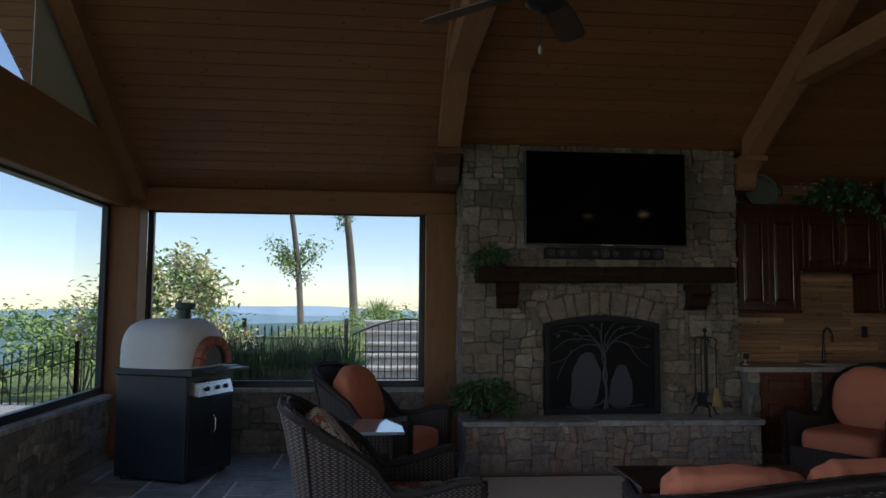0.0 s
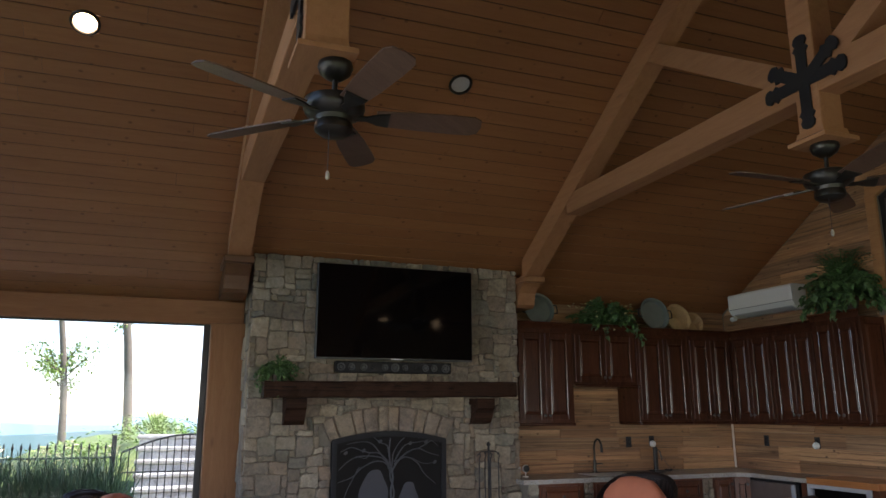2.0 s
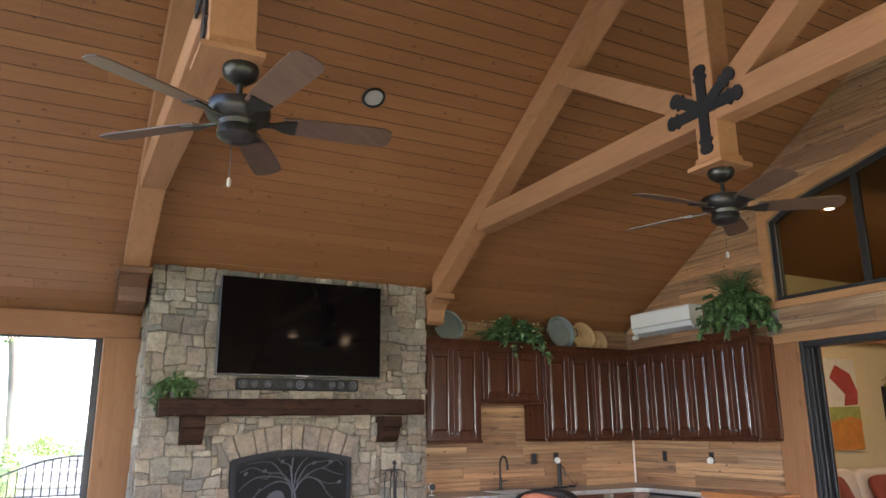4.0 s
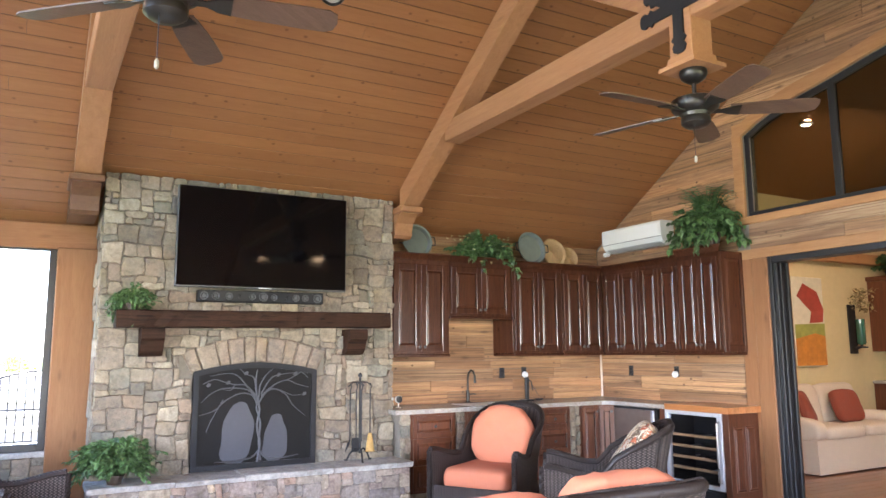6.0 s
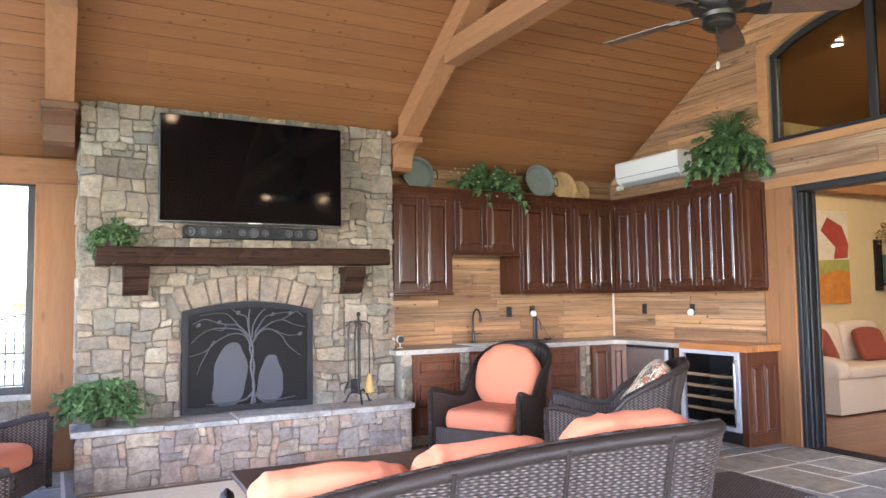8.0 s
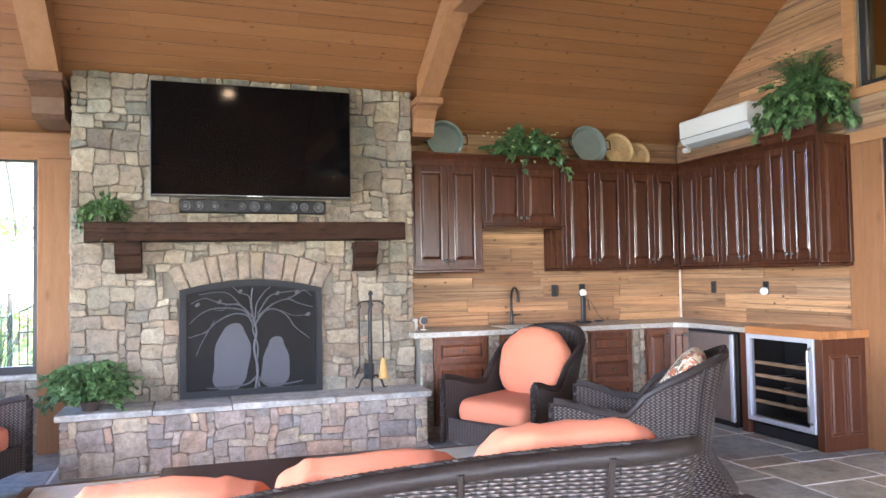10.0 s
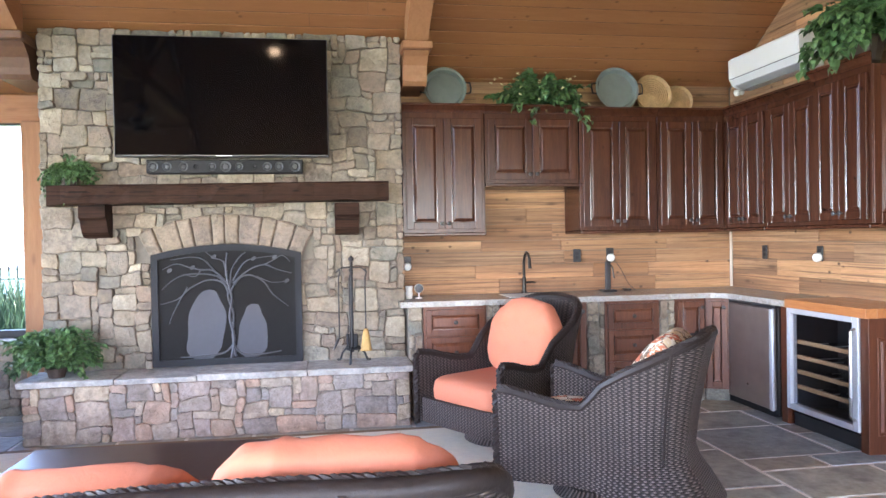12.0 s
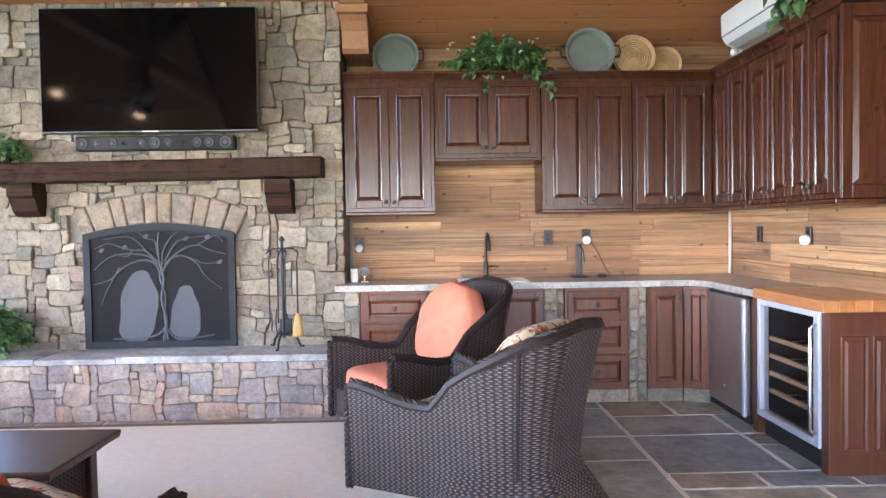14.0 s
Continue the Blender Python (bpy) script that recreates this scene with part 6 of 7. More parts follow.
part("dome", bm, M_DOME, oven, "pale rendered dome", smooth=True)
# solid black body fills the arch, standing in for the dark opening
bm = B()
pts = [(0.17 * math.cos(a), 0.02 + 0.20 * math.sin(a)) for a in np.linspace(0, math.pi, 14)]
loft(bm, [[(x, p, 0.955 + q) for p, q in pts] for x in (0.20, 0.362)])
part("mouth", bm, M_BLACK, oven, "solid black filling of the oven mouth")
for i in range(11):
    a0, a1 = math.pi * i / 11 + 0.02, math.pi * (i + 1) / 11 - 0.02
    bm = B()
    loft(bm, [[(x, r * math.cos(a) * 0.17 / 0.17, 0.975 + r * 1.05 * math.sin(a)) for r, a in ((0.165, a0), (0.165, a1), (0.235, a1), (0.235, a0))] for x in (0.315, 0.385)])
    part("arch_brick", bm, M_BRICK, oven)
bm = B()
turned(bm, [(0.055, 1.30), (0.055, 1.44), (0.05, 1.45), (0.085, 1.455), (0.09, 1.49), (0.085, 1.51), (0.001, 1.515)], 18, pose(0.05, 0.0, 0.0))
part("flue", bm, plain("green_metal", (0.06, 0.09, 0.075), 0.5, 0.4), oven, "short green metal flue", smooth=True)
for x in (-0.30, 0.28):
    for y in (-0.28, 0.28):
        bm = B()
        turned(bm, [(0.03, 0), (0.03, 0.045), (0.015, 0.055)], 10, pose(x, y, 0))
        part("caster", bm, M_BLACK, oven)

# ---- plants ----
def leaf_mat(name, dark, light, rough=0.45):
    m, nt, b = shader(name)
    rnd = random_of(nt, True)
    n = noise_tex(nt, coords(nt), 40, 3)
    c = mix(nt, 0.3, ramp(nt, rnd, [(0.0, dark), (0.55, tuple((a + e) / 2 for a, e in zip(dark, light))), (1.0, light)]), ramp(nt, n, [(0.3, dark), (0.7, light)]))
    nt.links.new(c, b.inputs["Base Color"])
    b.inputs["Roughness"].default_value = rough
    b.inputs["Subsurface Weight"].default_value = 0.0
    return m


M_LEAF = leaf_mat("ivy_leaf", (0.014, 0.048, 0.014), (0.15, 0.27, 0.10), 0.35)
M_FERN = leaf_mat("fern_frond", (0.022, 0.056, 0.018), (0.085, 0.17, 0.055))
M_GRASSBLADE = leaf_mat("grass_blade", (0.012, 0.035, 0.022), (0.045, 0.10, 0.055), 0.6)
M_LIME = leaf_mat("lime_leaf", (0.10, 0.22, 0.03), (0.30, 0.42, 0.08), 0.6)
M_HYDR = leaf_mat("shrub_leaf", (0.10, 0.20, 0.035), (0.36, 0.47, 0.12), 0.6)
M_BLOOM = leaf_mat("cream_bloom", (0.66, 0.58, 0.30), (0.84, 0.78, 0.52), 0.8)
M_BARK = plain("grey_bark", (0.16, 0.13, 0.10), 0.9, spread=0.35, scale=18, bumpy=0.7)
M_POT = plain("dark_pot", (0.06, 0.04, 0.03), 0.6, spread=0.2, bumpy=0.3)


class Leaves:
    """Collects many small folded leaves into one mesh."""

    def __init__(self):
        self.v, self.f = [], []

    def leaf(self, p, d, length, width, r, fold=0.25):
        d = d.normalized()
        s = d.cross(Vector((r.uniform(-0.4, 0.4), r.uniform(-0.4, 0.4), 1))).normalized()
        n = s.cross(d)
        k = len(self.v)
        a, m = p + d * length * 0.22, p + d * length * 0.58
        self.v += [tuple(p), tuple(a + s * width * 0.46 + n * width * fold * 0.8), tuple(m + s * width * 0.40 + n * width * fold * 0.7), tuple(p + d * length - n * width * 0.3),
                   tuple(m - s * width * 0.40 + n * width * fold * 0.7), tuple(a - s * width * 0.46 + n * width * fold * 0.8), tuple(m)]
        self.f += [(k, k + 6, k + 2, k + 1), (k + 2, k + 6, k + 3), (k, k + 5, k + 4, k + 6), (k + 4, k + 3, k + 6)]

    def blade(self, pts, w):
        k = len(self.v)
        pts = [Vector(p) for p in pts]
        side = (pts[-1] - pts[0]).cross(Vector((0, 0, 1)))
        side = side.normalized() if side.length > 1e-4 else Vector((1, 0, 0))
        for i, p in enumerate(pts):
            ww = w * (1 - (i / (len(pts) - 1)) ** 2) * 0.5 + 0.0008
            self.v += [tuple(p + side * ww), tuple(p - side * ww)]
        for i in range(len(pts) - 1):
            self.f.append((k + 2 * i, k + 2 * i + 1, k + 2 * i + 3, k + 2 * i + 2))

    def done(self, name, material, parent, label=""):
        me = bpy.data.meshes.new(name)
        me.from_pydata(self.v, [], self.f)
        me.materials.append(material)
        ob = new(name, me)
        ob.parent = parent
        return tagged(ob, label)


def trailing_plant(m, label, pot, stems, reach, height, droop, leaf, seed, squash=1.0, fern=0, fern_h=0.0, blooms=0, bloom_low=0.0):
    r = random.Random(seed)
    t = thing("potted_plant", label, "plant", m)
    bm = B()
    turned(bm, [(pot[0] * 0.75, 0), (pot[0], pot[1] * 0.9), (pot[0] * 1.08, pot[1] * 0.92), (pot[0] * 1.08, pot[1]), (pot[0] * 0.9, pot[1] * 0.97), (0.001, pot[1] * 0.9)], 16)
    part("pot", bm, M_POT, t)
    L = Leaves()
    for k in range(stems):
        a = r.uniform(0, 2 * math.pi)
        rr = reach * r.uniform(0.35, 1.0)
        hh = height * r.uniform(0.3, 1.0) * (1.15 - rr / reach * 0.5)
        dr = droop * r.uniform(0.0, 1.0) * (rr / reach) ** 1.5
        last = None
        for i in range(9):
            u = i / 8
            p = Vector((math.cos(a) * rr * u, math.sin(a) * rr * u * squash, pot[1] * 0.9 + hh * math.sin(min(1, u * 1.25) * math.pi / 2) - dr * u ** 2.5))
            if last is not None:
                for q in range(3):
                    d = (p - last).normalized() + Vector((r.uniform(-1, 1), r.uniform(-1, 1), r.uniform(-0.5, 0.6)))
                    L.leaf(last.lerp(p, r.random()), d, leaf * r.uniform(0.7, 1.25), leaf * r.uniform(0.65, 0.95), r)
            last = p
    L.done("foliage", M_LEAF, t)
    if fern:
        F = Leaves()
        for k in range(fern):
            a = r.uniform(0, 2 * math.pi)
            rr, hh = reach * r.uniform(0.25, 0.75), fern_h * r.uniform(0.6, 1.0)
            pts = [Vector((math.cos(a) * rr * u, math.sin(a) * rr * u * squash, pot[1] + hh * (1.5 * u - 0.75 * u * u))) for u in [i / 9 for i in range(10)]]
            F.blade(pts, 0.014)
            for i in range(2, 10):
                for s in (-1, 1):
                    side = (pts[i] - pts[i - 1]).cross(Vector((0, 0, 1))).normalized() * s
                    F.leaf(pts[i], side + (pts[i] - pts[i - 1]).normalized() * 0.6 + Vector((0, 0, -0.2)), 0.075 * (1.15 - i / 12), 0.016, r)
        F.done("fronds", M_FERN, t, "spiky green fern fronds")
    if blooms:
        F = Leaves()
        for k in range(blooms):
            a = r.uniform(0, 2 * math.pi)
            c = Vector((math.cos(a) * reach * r.uniform(0.3, 1), math.sin(a) * reach * squash * r.uniform(0.3, 1), pot[1] + r.uniform(bloom_low, height * 0.9)))
            for q in range(5):
                F.leaf(c, Vector((r.uniform(-1, 1), r.uniform(-1, 1), r.uniform(-0.3, 1))), 0.022, 0.016, r)
        F.done("blossom", M_BLOOM, t, "small white blossoms")
    return t


trailing_plant(pose(1.19, 6.60, 0.456), "bushy green ivy plant on the hearth", (0.07, 0.07), 150, 0.38, 0.33, 0.20, 0.052, 1, 0.62)
trailing_plant(pose(1.27, 6.735, 1.848), "small trailing green plant on the mantel shelf", (0.05, 0.06), 70, 0.24, 0.17, 0.26, 0.037, 2, 0.5)
trailing_plant(pose(5.0, 7.06, CT - 0.07), "trailing green plant with white blossoms above cabinets", (0.10, 0.10), 110, 0.48, 0.31, 0.36, 0.066, 3, 0.62, 90, 0.10, 55, -0.10)
trailing_plant(pose(6.74, 5.37, 1.46 + 1.02 + 0.067), "large ivy and fern plant on the tall cabinet", (0.13, 0.16), 170, 0.42, 0.33, 0.36, 0.078, 4, 1.0, 90, 0.66)

# ---- inside the house ----
M_CREAM = plain("cream_cloth", (0.62, 0.50, 0.38), 0.9, spread=0.05, scale=80, bumpy=0.2)
M_RUST = plain("rust_cloth", (0.24, 0.05, 0.025), 0.9, spread=0.12, scale=80, bumpy=0.2)
hs = thing("skirted_sofa", "cream upholstered sofa with a long skirt", "sofa", pose(9.85, 6.13, 0))
bm = B()
loft(bm, [[(sx * a, sy * c, z) for sx, sy in ((-1, -1), (1, -1), (1, 1), (-1, 1))] for a, c, z in ((1.06, 0.44, 0.004), (1.04, 0.42, 0.25), (1.035, 0.415, 0.40))])
part("skirt", bm, M_CREAM, hs)
for s in (-1, 1):
    bm = B()
    pillow(bm, 0.42, 0.125, 0.155, pose(s * 0.94, -0.02, 0.50, 0, 0, 90), 0.7, 0.4, wr=0.003)
    part("arm", bm, M_CREAM, hs, smooth=True)
for x in (-0.42, 0.42):
    bm = B()
    pillow(bm, 0.41, 0.36, 0.085, pose(x, -0.08, 0.46), 0.4, 0.28, wr=0.004, seed=x)
    part("seat_cushion", bm, M_CREAM, hs, smooth=True)
    bm = B()
    pillow(bm, 0.41, 0.29, 0.11, pose(x, 0.27, 0.74, 78, 0, 0), 0.5, 0.35, wr=0.005, seed=x)
    part("back_cushion", bm, M_CREAM, hs, smooth=True)
for x, y, a in ((9.22, 6.12, 30), (10.05, 6.10, -8)):
    bm = B()
    pillow(bm, 0.23, 0.22, 0.075, pose(0, 0, 0, 68, 0, a), 0.6, 0.45, seed=x)
    solo("scatter_cushion", bm, M_RUST, "dark rust scatter cushion on the cream sofa", "cushion", pose(x, y, 0.745), "scatter cushions", smooth=True)
# painting: fields of colour
art = thing("painting", "tall canvas painting in red, orange and green", "painting", pose(10.10, HY - 0.002, 1.25))
bm = B()
box(bm, -0.34, 0.34, -0.045, 0.0, 0, 1.25, 0.004)
part("canvas", bm, plain("pale_canvas", (0.62, 0.55, 0.42), 0.8, spread=0.15, scale=10), art)
for pts, col in (([(-0.33, 0.01), (0.33, 0.01), (0.33, 0.42), (0.1, 0.46), (-0.33, 0.38)], (0.55, 0.20, 0.03)), ([(-0.33, 0.38), (0.1, 0.46), (0.33, 0.42), (0.33, 0.60), (-0.33, 0.58)], (0.30, 0.30, 0.07)), ([(-0.25, 0.98), (-0.1, 1.16), (0.2, 1.05), (0.33, 0.80), (0.05, 0.76)], (0.36, 0.045, 0.03)), ([(0.05, 0.76), (0.33, 0.80), (0.30, 0.62), (0.0, 0.60)], (0.40, 0.06, 0.04))):
    bm = B()
    prism(bm, pts, 0.003, pose(0, -0.0455, 0, 90))
    part("colour_field", bm, plain("oil_paint", col, 0.6, spread=0.3, scale=12), art)
# wall sconce with a candle glass and dried flowers
sc = thing("wall_sconce", "black iron wall sconce with glass and dried flowers", "sconce", pose(11.15, HY, 1.42))
bm = B()
box(bm, -0.09, 0.09, -0.02, 0.0, 0, 0.72, 0.004)
part("back_plate", bm, M_IRON, sc)
bm = B()
turned(bm, [(0.08, 0.0), (0.085, 0.02), (0.02, 0.03), (0.02, 0.05)], 14, pose(0.0, -0.13, 0.08))
tube(bm, [(0, -0.01, 0.06), (0, -0.13, 0.09)], 0.012, 6)
part("bracket", bm, M_IRON, sc)
bm = B()
turned(bm, [(0.05, 0.13), (0.065, 0.16), (0.065, 0.50), (0.06, 0.50), (0.055, 0.17)], 16, pose(0, -0.13, 0))
part("candle_glass", bm, plain("green_glass", (0.02, 0.10, 0.06), 0.1, coat=0.8), sc, "dark green candle glass", smooth=True)
r = random.Random(6)
F = Leaves()
for k in range(160):
    a, rr = r.uniform(0, 6.28), r.uniform(0.02, 0.30)
    F.leaf(Vector((0.10 + math.cos(a) * rr, -0.14 + math.sin(a) * rr * 0.4, 0.72 + r.uniform(-0.12, 0.22))), Vector((r.uniform(-1, 1), r.uniform(-1, 1), r.uniform(-0.3, 1))), 0.06, 0.035, r)
tagged(F.done("dried_flowers", leaf_mat("dried_flower", (0.25, 0.12, 0.05), (0.45, 0.42, 0.20)), sc, "dried flowers in ochre and green"), kind="stuff")
hc = thing("house_cabinet", "brown kitchen wall cabinet with crown in the house", "cabinet", pose(11.62, HY - 0.36, 1.45))
bm = B()
box(bm, 0, 0.95, 0, 0.36, 0, 1.05, 0.004)
part("body", bm, M_CABL, hc)
panel_front("door", hc, 0.02, 0.47, 0.03, 1.0, -0.001, M_CABL, knob=(0.44, 0.1))
panel_front("door", hc, 0.48, 0.93, 0.03, 1.0, -0.001, M_CABL, knob=(0.51, 0.1))
bm = B()
box(bm, -0.04, 0.95, -0.05, 0.36, 1.05, 1.12, 0.01)
part("crown", bm, M_CABL, hc)
hb = thing("house_base_cabinet", "brown base cabinet with dark worktop in the house", "cabinet", pose(11.55, HY - 0.62, 0))
bm = B()
box(bm, 0, 1.0, 0, 0.6, 0, 0.98, 0.004)
part("body", bm, M_CABL, hb)
bm = B()
box(bm, -0.03, 1.0, -0.04, 0.6, 0.98, 1.02, 0.004)
part("worktop", bm, M_GRANITE, hb)
trailing_plant(pose(11.95, HY - 0.2, 2.57), "leafy green plant above the house cabinet", (0.09, 0.1), 26, 0.32, 0.30, 0.1, 0.09, 12, 0.6)

# ---- outdoors ----
M_LAWN = stone("lawn", [(0.09, 0.14, 0.03), (0.14, 0.20, 0.05)], 0.9, scale=3.0, bumpy=0.4)


def ground_z(x, y):
    hill = 1.15 * smooth_step(10.8, 18.0, y) * smooth_step(-4.5, -1.6, x)
    out = max(y - 26, -x - 9.5, x - 60, -y - 40, 0)
    return -0.22 + hill - min(90, 0.30 * out + 0.0006 * out * out)


def graded(a, c, step, far, grow=1.35):
    vals = [a + step * i for i in range(int((c - a) / step) + 1)]
    d, p, q = step, vals[0], vals[-1]
    lo, hi = [], []
    while p > -far or q < far:
        d *= grow
        p, q = p - d, q + d
        lo.insert(0, p), hi.append(q)
    return lo + vals + hi


gx, gy = graded(-14, 14, 0.9, 3000), graded(2, 32, 0.9, 3000)
verts = [(x, y, ground_z(x, y)) for x in gx for y in gy]
n = len(gy)
faces = [(i * n + j, (i + 1) * n + j, (i + 1) * n + j + 1, i * n + j + 1) for i in range(len(gx) - 1) for j in range(n - 1)]
me = bpy.data.meshes.new("ground")
me.from_pydata(verts, [], faces)
me.materials.append(M_LAWN)
tagged(new("ground", me), "grassy hilltop falling away to the valley", "ground", kind="structure")
bm = B()
box(bm, -7.2, XL - 0.2, -4.0, 12.4, -0.32, -0.12, 0.01)
box(bm, XL - 0.2, 2.0, YF + 0.22, 9.0, -0.32, -0.125, 0.01)
struct("terrace", bm, plain("grey_paving", (0.30, 0.30, 0.30), 0.8, spread=0.12, scale=6), "grey paved terrace outside the windows", "pavement")

# mountain ridges far off, haze put into their colours, paler and bluer with distance
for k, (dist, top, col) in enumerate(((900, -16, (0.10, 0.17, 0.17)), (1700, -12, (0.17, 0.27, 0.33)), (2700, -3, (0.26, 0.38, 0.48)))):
    bm = B()
    lo, hi = [], []
    for i in range(181):
        a = radians(-120 + 240 * i / 180)
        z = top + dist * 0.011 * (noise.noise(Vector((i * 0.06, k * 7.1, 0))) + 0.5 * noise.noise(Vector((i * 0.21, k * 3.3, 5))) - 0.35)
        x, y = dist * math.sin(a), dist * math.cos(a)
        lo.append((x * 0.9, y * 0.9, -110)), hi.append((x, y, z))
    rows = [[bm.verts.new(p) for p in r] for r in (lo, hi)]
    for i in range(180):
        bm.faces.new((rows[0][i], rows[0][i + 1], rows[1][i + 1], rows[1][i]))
    struct("backdrop_ridge", bm, plain("haze_tinted_ridge", col, 1.0, spread=0.06, scale=0.01), "far mountain ridge tinted in a hazy blue", "mountain")

# ornamental grass clumps
r = random.Random(20)
for k in range(7):
    cx, cy = -1.75 + k * 0.25 + r.uniform(-0.05, 0.05), 9.55 + r.uniform(-0.25, 0.25)
    gt = thing("grass_clump", "tall dark green ornamental grass clump", "grass", pose(cx, cy, -0.16), "ornamental grasses")
    F = Leaves()
    for q in range(420):
        a, rr = r.uniform(0, 6.28), r.uniform(0.05, 0.62) ** 1.0
        h = r.uniform(0.8, 1.55)
        x0, y0 = r.uniform(-0.14, 0.14), r.uniform(-0.12, 0.12)
        F.blade([(x0 + math.cos(a) * rr * u ** 1.6, y0 + math.sin(a) * rr * u ** 1.6, h * (1.25 * u - 0.38 * u ** 3)) for u in (0, 0.25, 0.5, 0.75, 1.0)], 0.012)
    tagged(F.done("blades", M_GRASSBLADE, gt), kind="stuff")


def shrub(m, rad, height, leaf, mat_l, n, label, blooms=0, seed=1, flat=1.0):
    r = random.Random(seed)
    t = thing("shrub", label, "shrub", m)
    bm = B()
    stems = []
    for k in range(9):
        a = r.uniform(0, 6.28)
        tip = Vector((math.cos(a) * rad * r.uniform(0.2, 0.8), math.sin(a) * rad * r.uniform(0.2, 0.8) * flat, height * r.uniform(0.55, 0.9)))
        tube(bm, [(0, 0, 0), tuple(tip * 0.5 + Vector((0, 0, height * 0.08))), tuple(tip)], [0.022, 0.014, 0.006], 5)
        stems.append(tip)
    part("stems", bm, M_BARK, t)
    F, G = Leaves(), Leaves()
    clumps = []
    for k in range(46):
        a, e = r.uniform(0, 6.28), r.uniform(-0.25, 1.35)
        q = r.uniform(0.65, 1.0)
        clumps.append(Vector((math.cos(a) * math.cos(e) * rad * q, math.sin(a) * math.cos(e) * rad * q * flat, height * 0.5 + math.sin(e) * height * 0.5 * q)))
    for k in range(n):
        c = r.choice(clumps)
        p = c + Vector((r.gauss(0, 1), r.gauss(0, 1), r.gauss(0, 0.8))) * rad * 0.17
        F.leaf(p, Vector((r.uniform(-1, 1), r.uniform(-1, 1), r.uniform(-0.6, 0.6))), leaf * r.uniform(0.6, 1.2), leaf * 0.55, r)
    tagged(F.done("leaves", mat_l, t), kind="stuff")
    for k in range(blooms):
        c = r.choice(clumps)
        c = Vector((c.x * r.uniform(1.0, 1.2), c.y * 1.2 - 0.1, c.z * r.uniform(1.0, 1.1)))
        for q in range(34):
            o = Vector((r.gauss(0, 1), r.gauss(0, 1), r.gauss(0, 0.8))) * 0.06
            G.leaf(c + o, o + Vector((0, 0, 0.01)), 0.06, 0.055, r)
    if blooms:
        tagged(G.done("flower_heads", M_BLOOM, t, "cream flower heads"), kind="stuff")


shrub(pose(-2.55, 9.8, -0.15), 1.0, 2.25, 0.095, M_HYDR, 3600, "hydrangea shrub with cream flower heads", 120, 31, 0.7)
shrub(pose(-4.9, 13.2, -0.3), 1.0, 1.75, 0.12, M_HYDR, 1100, "leafy green shrub behind the fence", 6, 32)
shrub(pose(-6.6, 14.6, -0.6), 1.3, 1.9, 0.14, M_HYDR, 1200, "leafy green shrub on the slope", 0, 33)
shrub(pose(-7.6, 12.6, -0.7), 1.2, 1.6, 0.14, M_HYDR, 1000, "leafy green shrub on the slope", 0, 34)
shrub(pose(0.25, 17.2, 0.75), 0.75, 0.7, 0.10, M_LIME, 700, "low lime-green shrub on the bank", 0, 35)
shrub(pose(-0.9, 14.5, 0.3), 0.8, 0.75, 0.10, M_LIME, 700, "low lime-green shrub on the bank", 8, 36)
shrub(pose(1.5, 15.5, 0.6), 0.9, 0.8, 0.10, M_LIME, 700, "low lime-green shrub on the bank", 0, 37)
yt = thing("yucca", "spiky yellow-green yucca on the bank", "plant", pose(0.25, 18.5, 0.9))
F = Leaves()
for k in range(150):
    a, rr, h = r.uniform(0, 6.28), r.uniform(0.1, 0.6), r.uniform(0.35, 0.95)
    F.blade([(math.cos(a) * rr * u, math.sin(a) * rr * u, h * (1.2 * u - 0.3 * u * u)) for u in (0, 0.35, 0.7, 1.0)], 0.045)
tagged(F.done("blades", M_LIME, yt), kind="stuff")


def slim_tree(x, y, z0, h, rad, lean, label, crown, seed):
    r = random.Random(seed)
    t = thing("tree", label, "tree", pose(x, y, z0))
    bm = B()
    pts = [(lean * u + 0.06 * math.sin(7 * u), 0.04 * math.sin(5 * u), h * u) for u in [i / 10 for i in range(11)]]
    tube(bm, pts, [rad * (1.25 - 0.75 * i / 10) for i in range(11)], 10)
    part("trunk", bm, M_BARK, t, smooth=True)
    F = Leaves()
    for cz, cr, nb in crown:
        for k in range(nb):
            a = r.uniform(0, 6.28)
            base = Vector((lean * cz / h, 0, cz - cr * r.uniform(0.1, 0.9)))
            tip = base + Vector((math.cos(a) * cr * r.uniform(0.5, 1), math.sin(a) * cr * r.uniform(0.5, 1), cr * r.uniform(-0.1, 1.1)))
            bm = B()
            tube(bm, [tuple(base), tuple(base.lerp(tip, 0.5) + Vector((0, 0, 0.04))), tuple(tip)], [0.022, 0.014, 0.005], 5)
            part("limb", bm, M_BARK, t)
            for q in range(70):
                u = r.uniform(0.25, 1.08)
                p = base.lerp(tip, u) + Vector((r.gauss(0, 1), r.gauss(0, 1), r.gauss(0, 1))) * 0.11
                F.leaf(p, Vector((r.uniform(-1, 1), r.uniform(-1, 1), r.uniform(-0.8, 0.5))), r.uniform(0.07, 0.13), 0.06, r)
    tagged(F.done("crown", M_HYDR, t), kind="stuff")


slim_tree(-1.85, 20.0, 0.75, 7.5, 0.075, -0.75, "slender bare-trunked tree with a sparse crown", [(2.0, 0.85, 13), (7.0, 1.3, 8)], 41)
slim_tree(-0.42, 20.0, 0.75, 8.5, 0.10, -0.75, "tall slender tree with a bare trunk", [(3.25, 0.3, 3), (8.0, 1.5, 10)], 42)

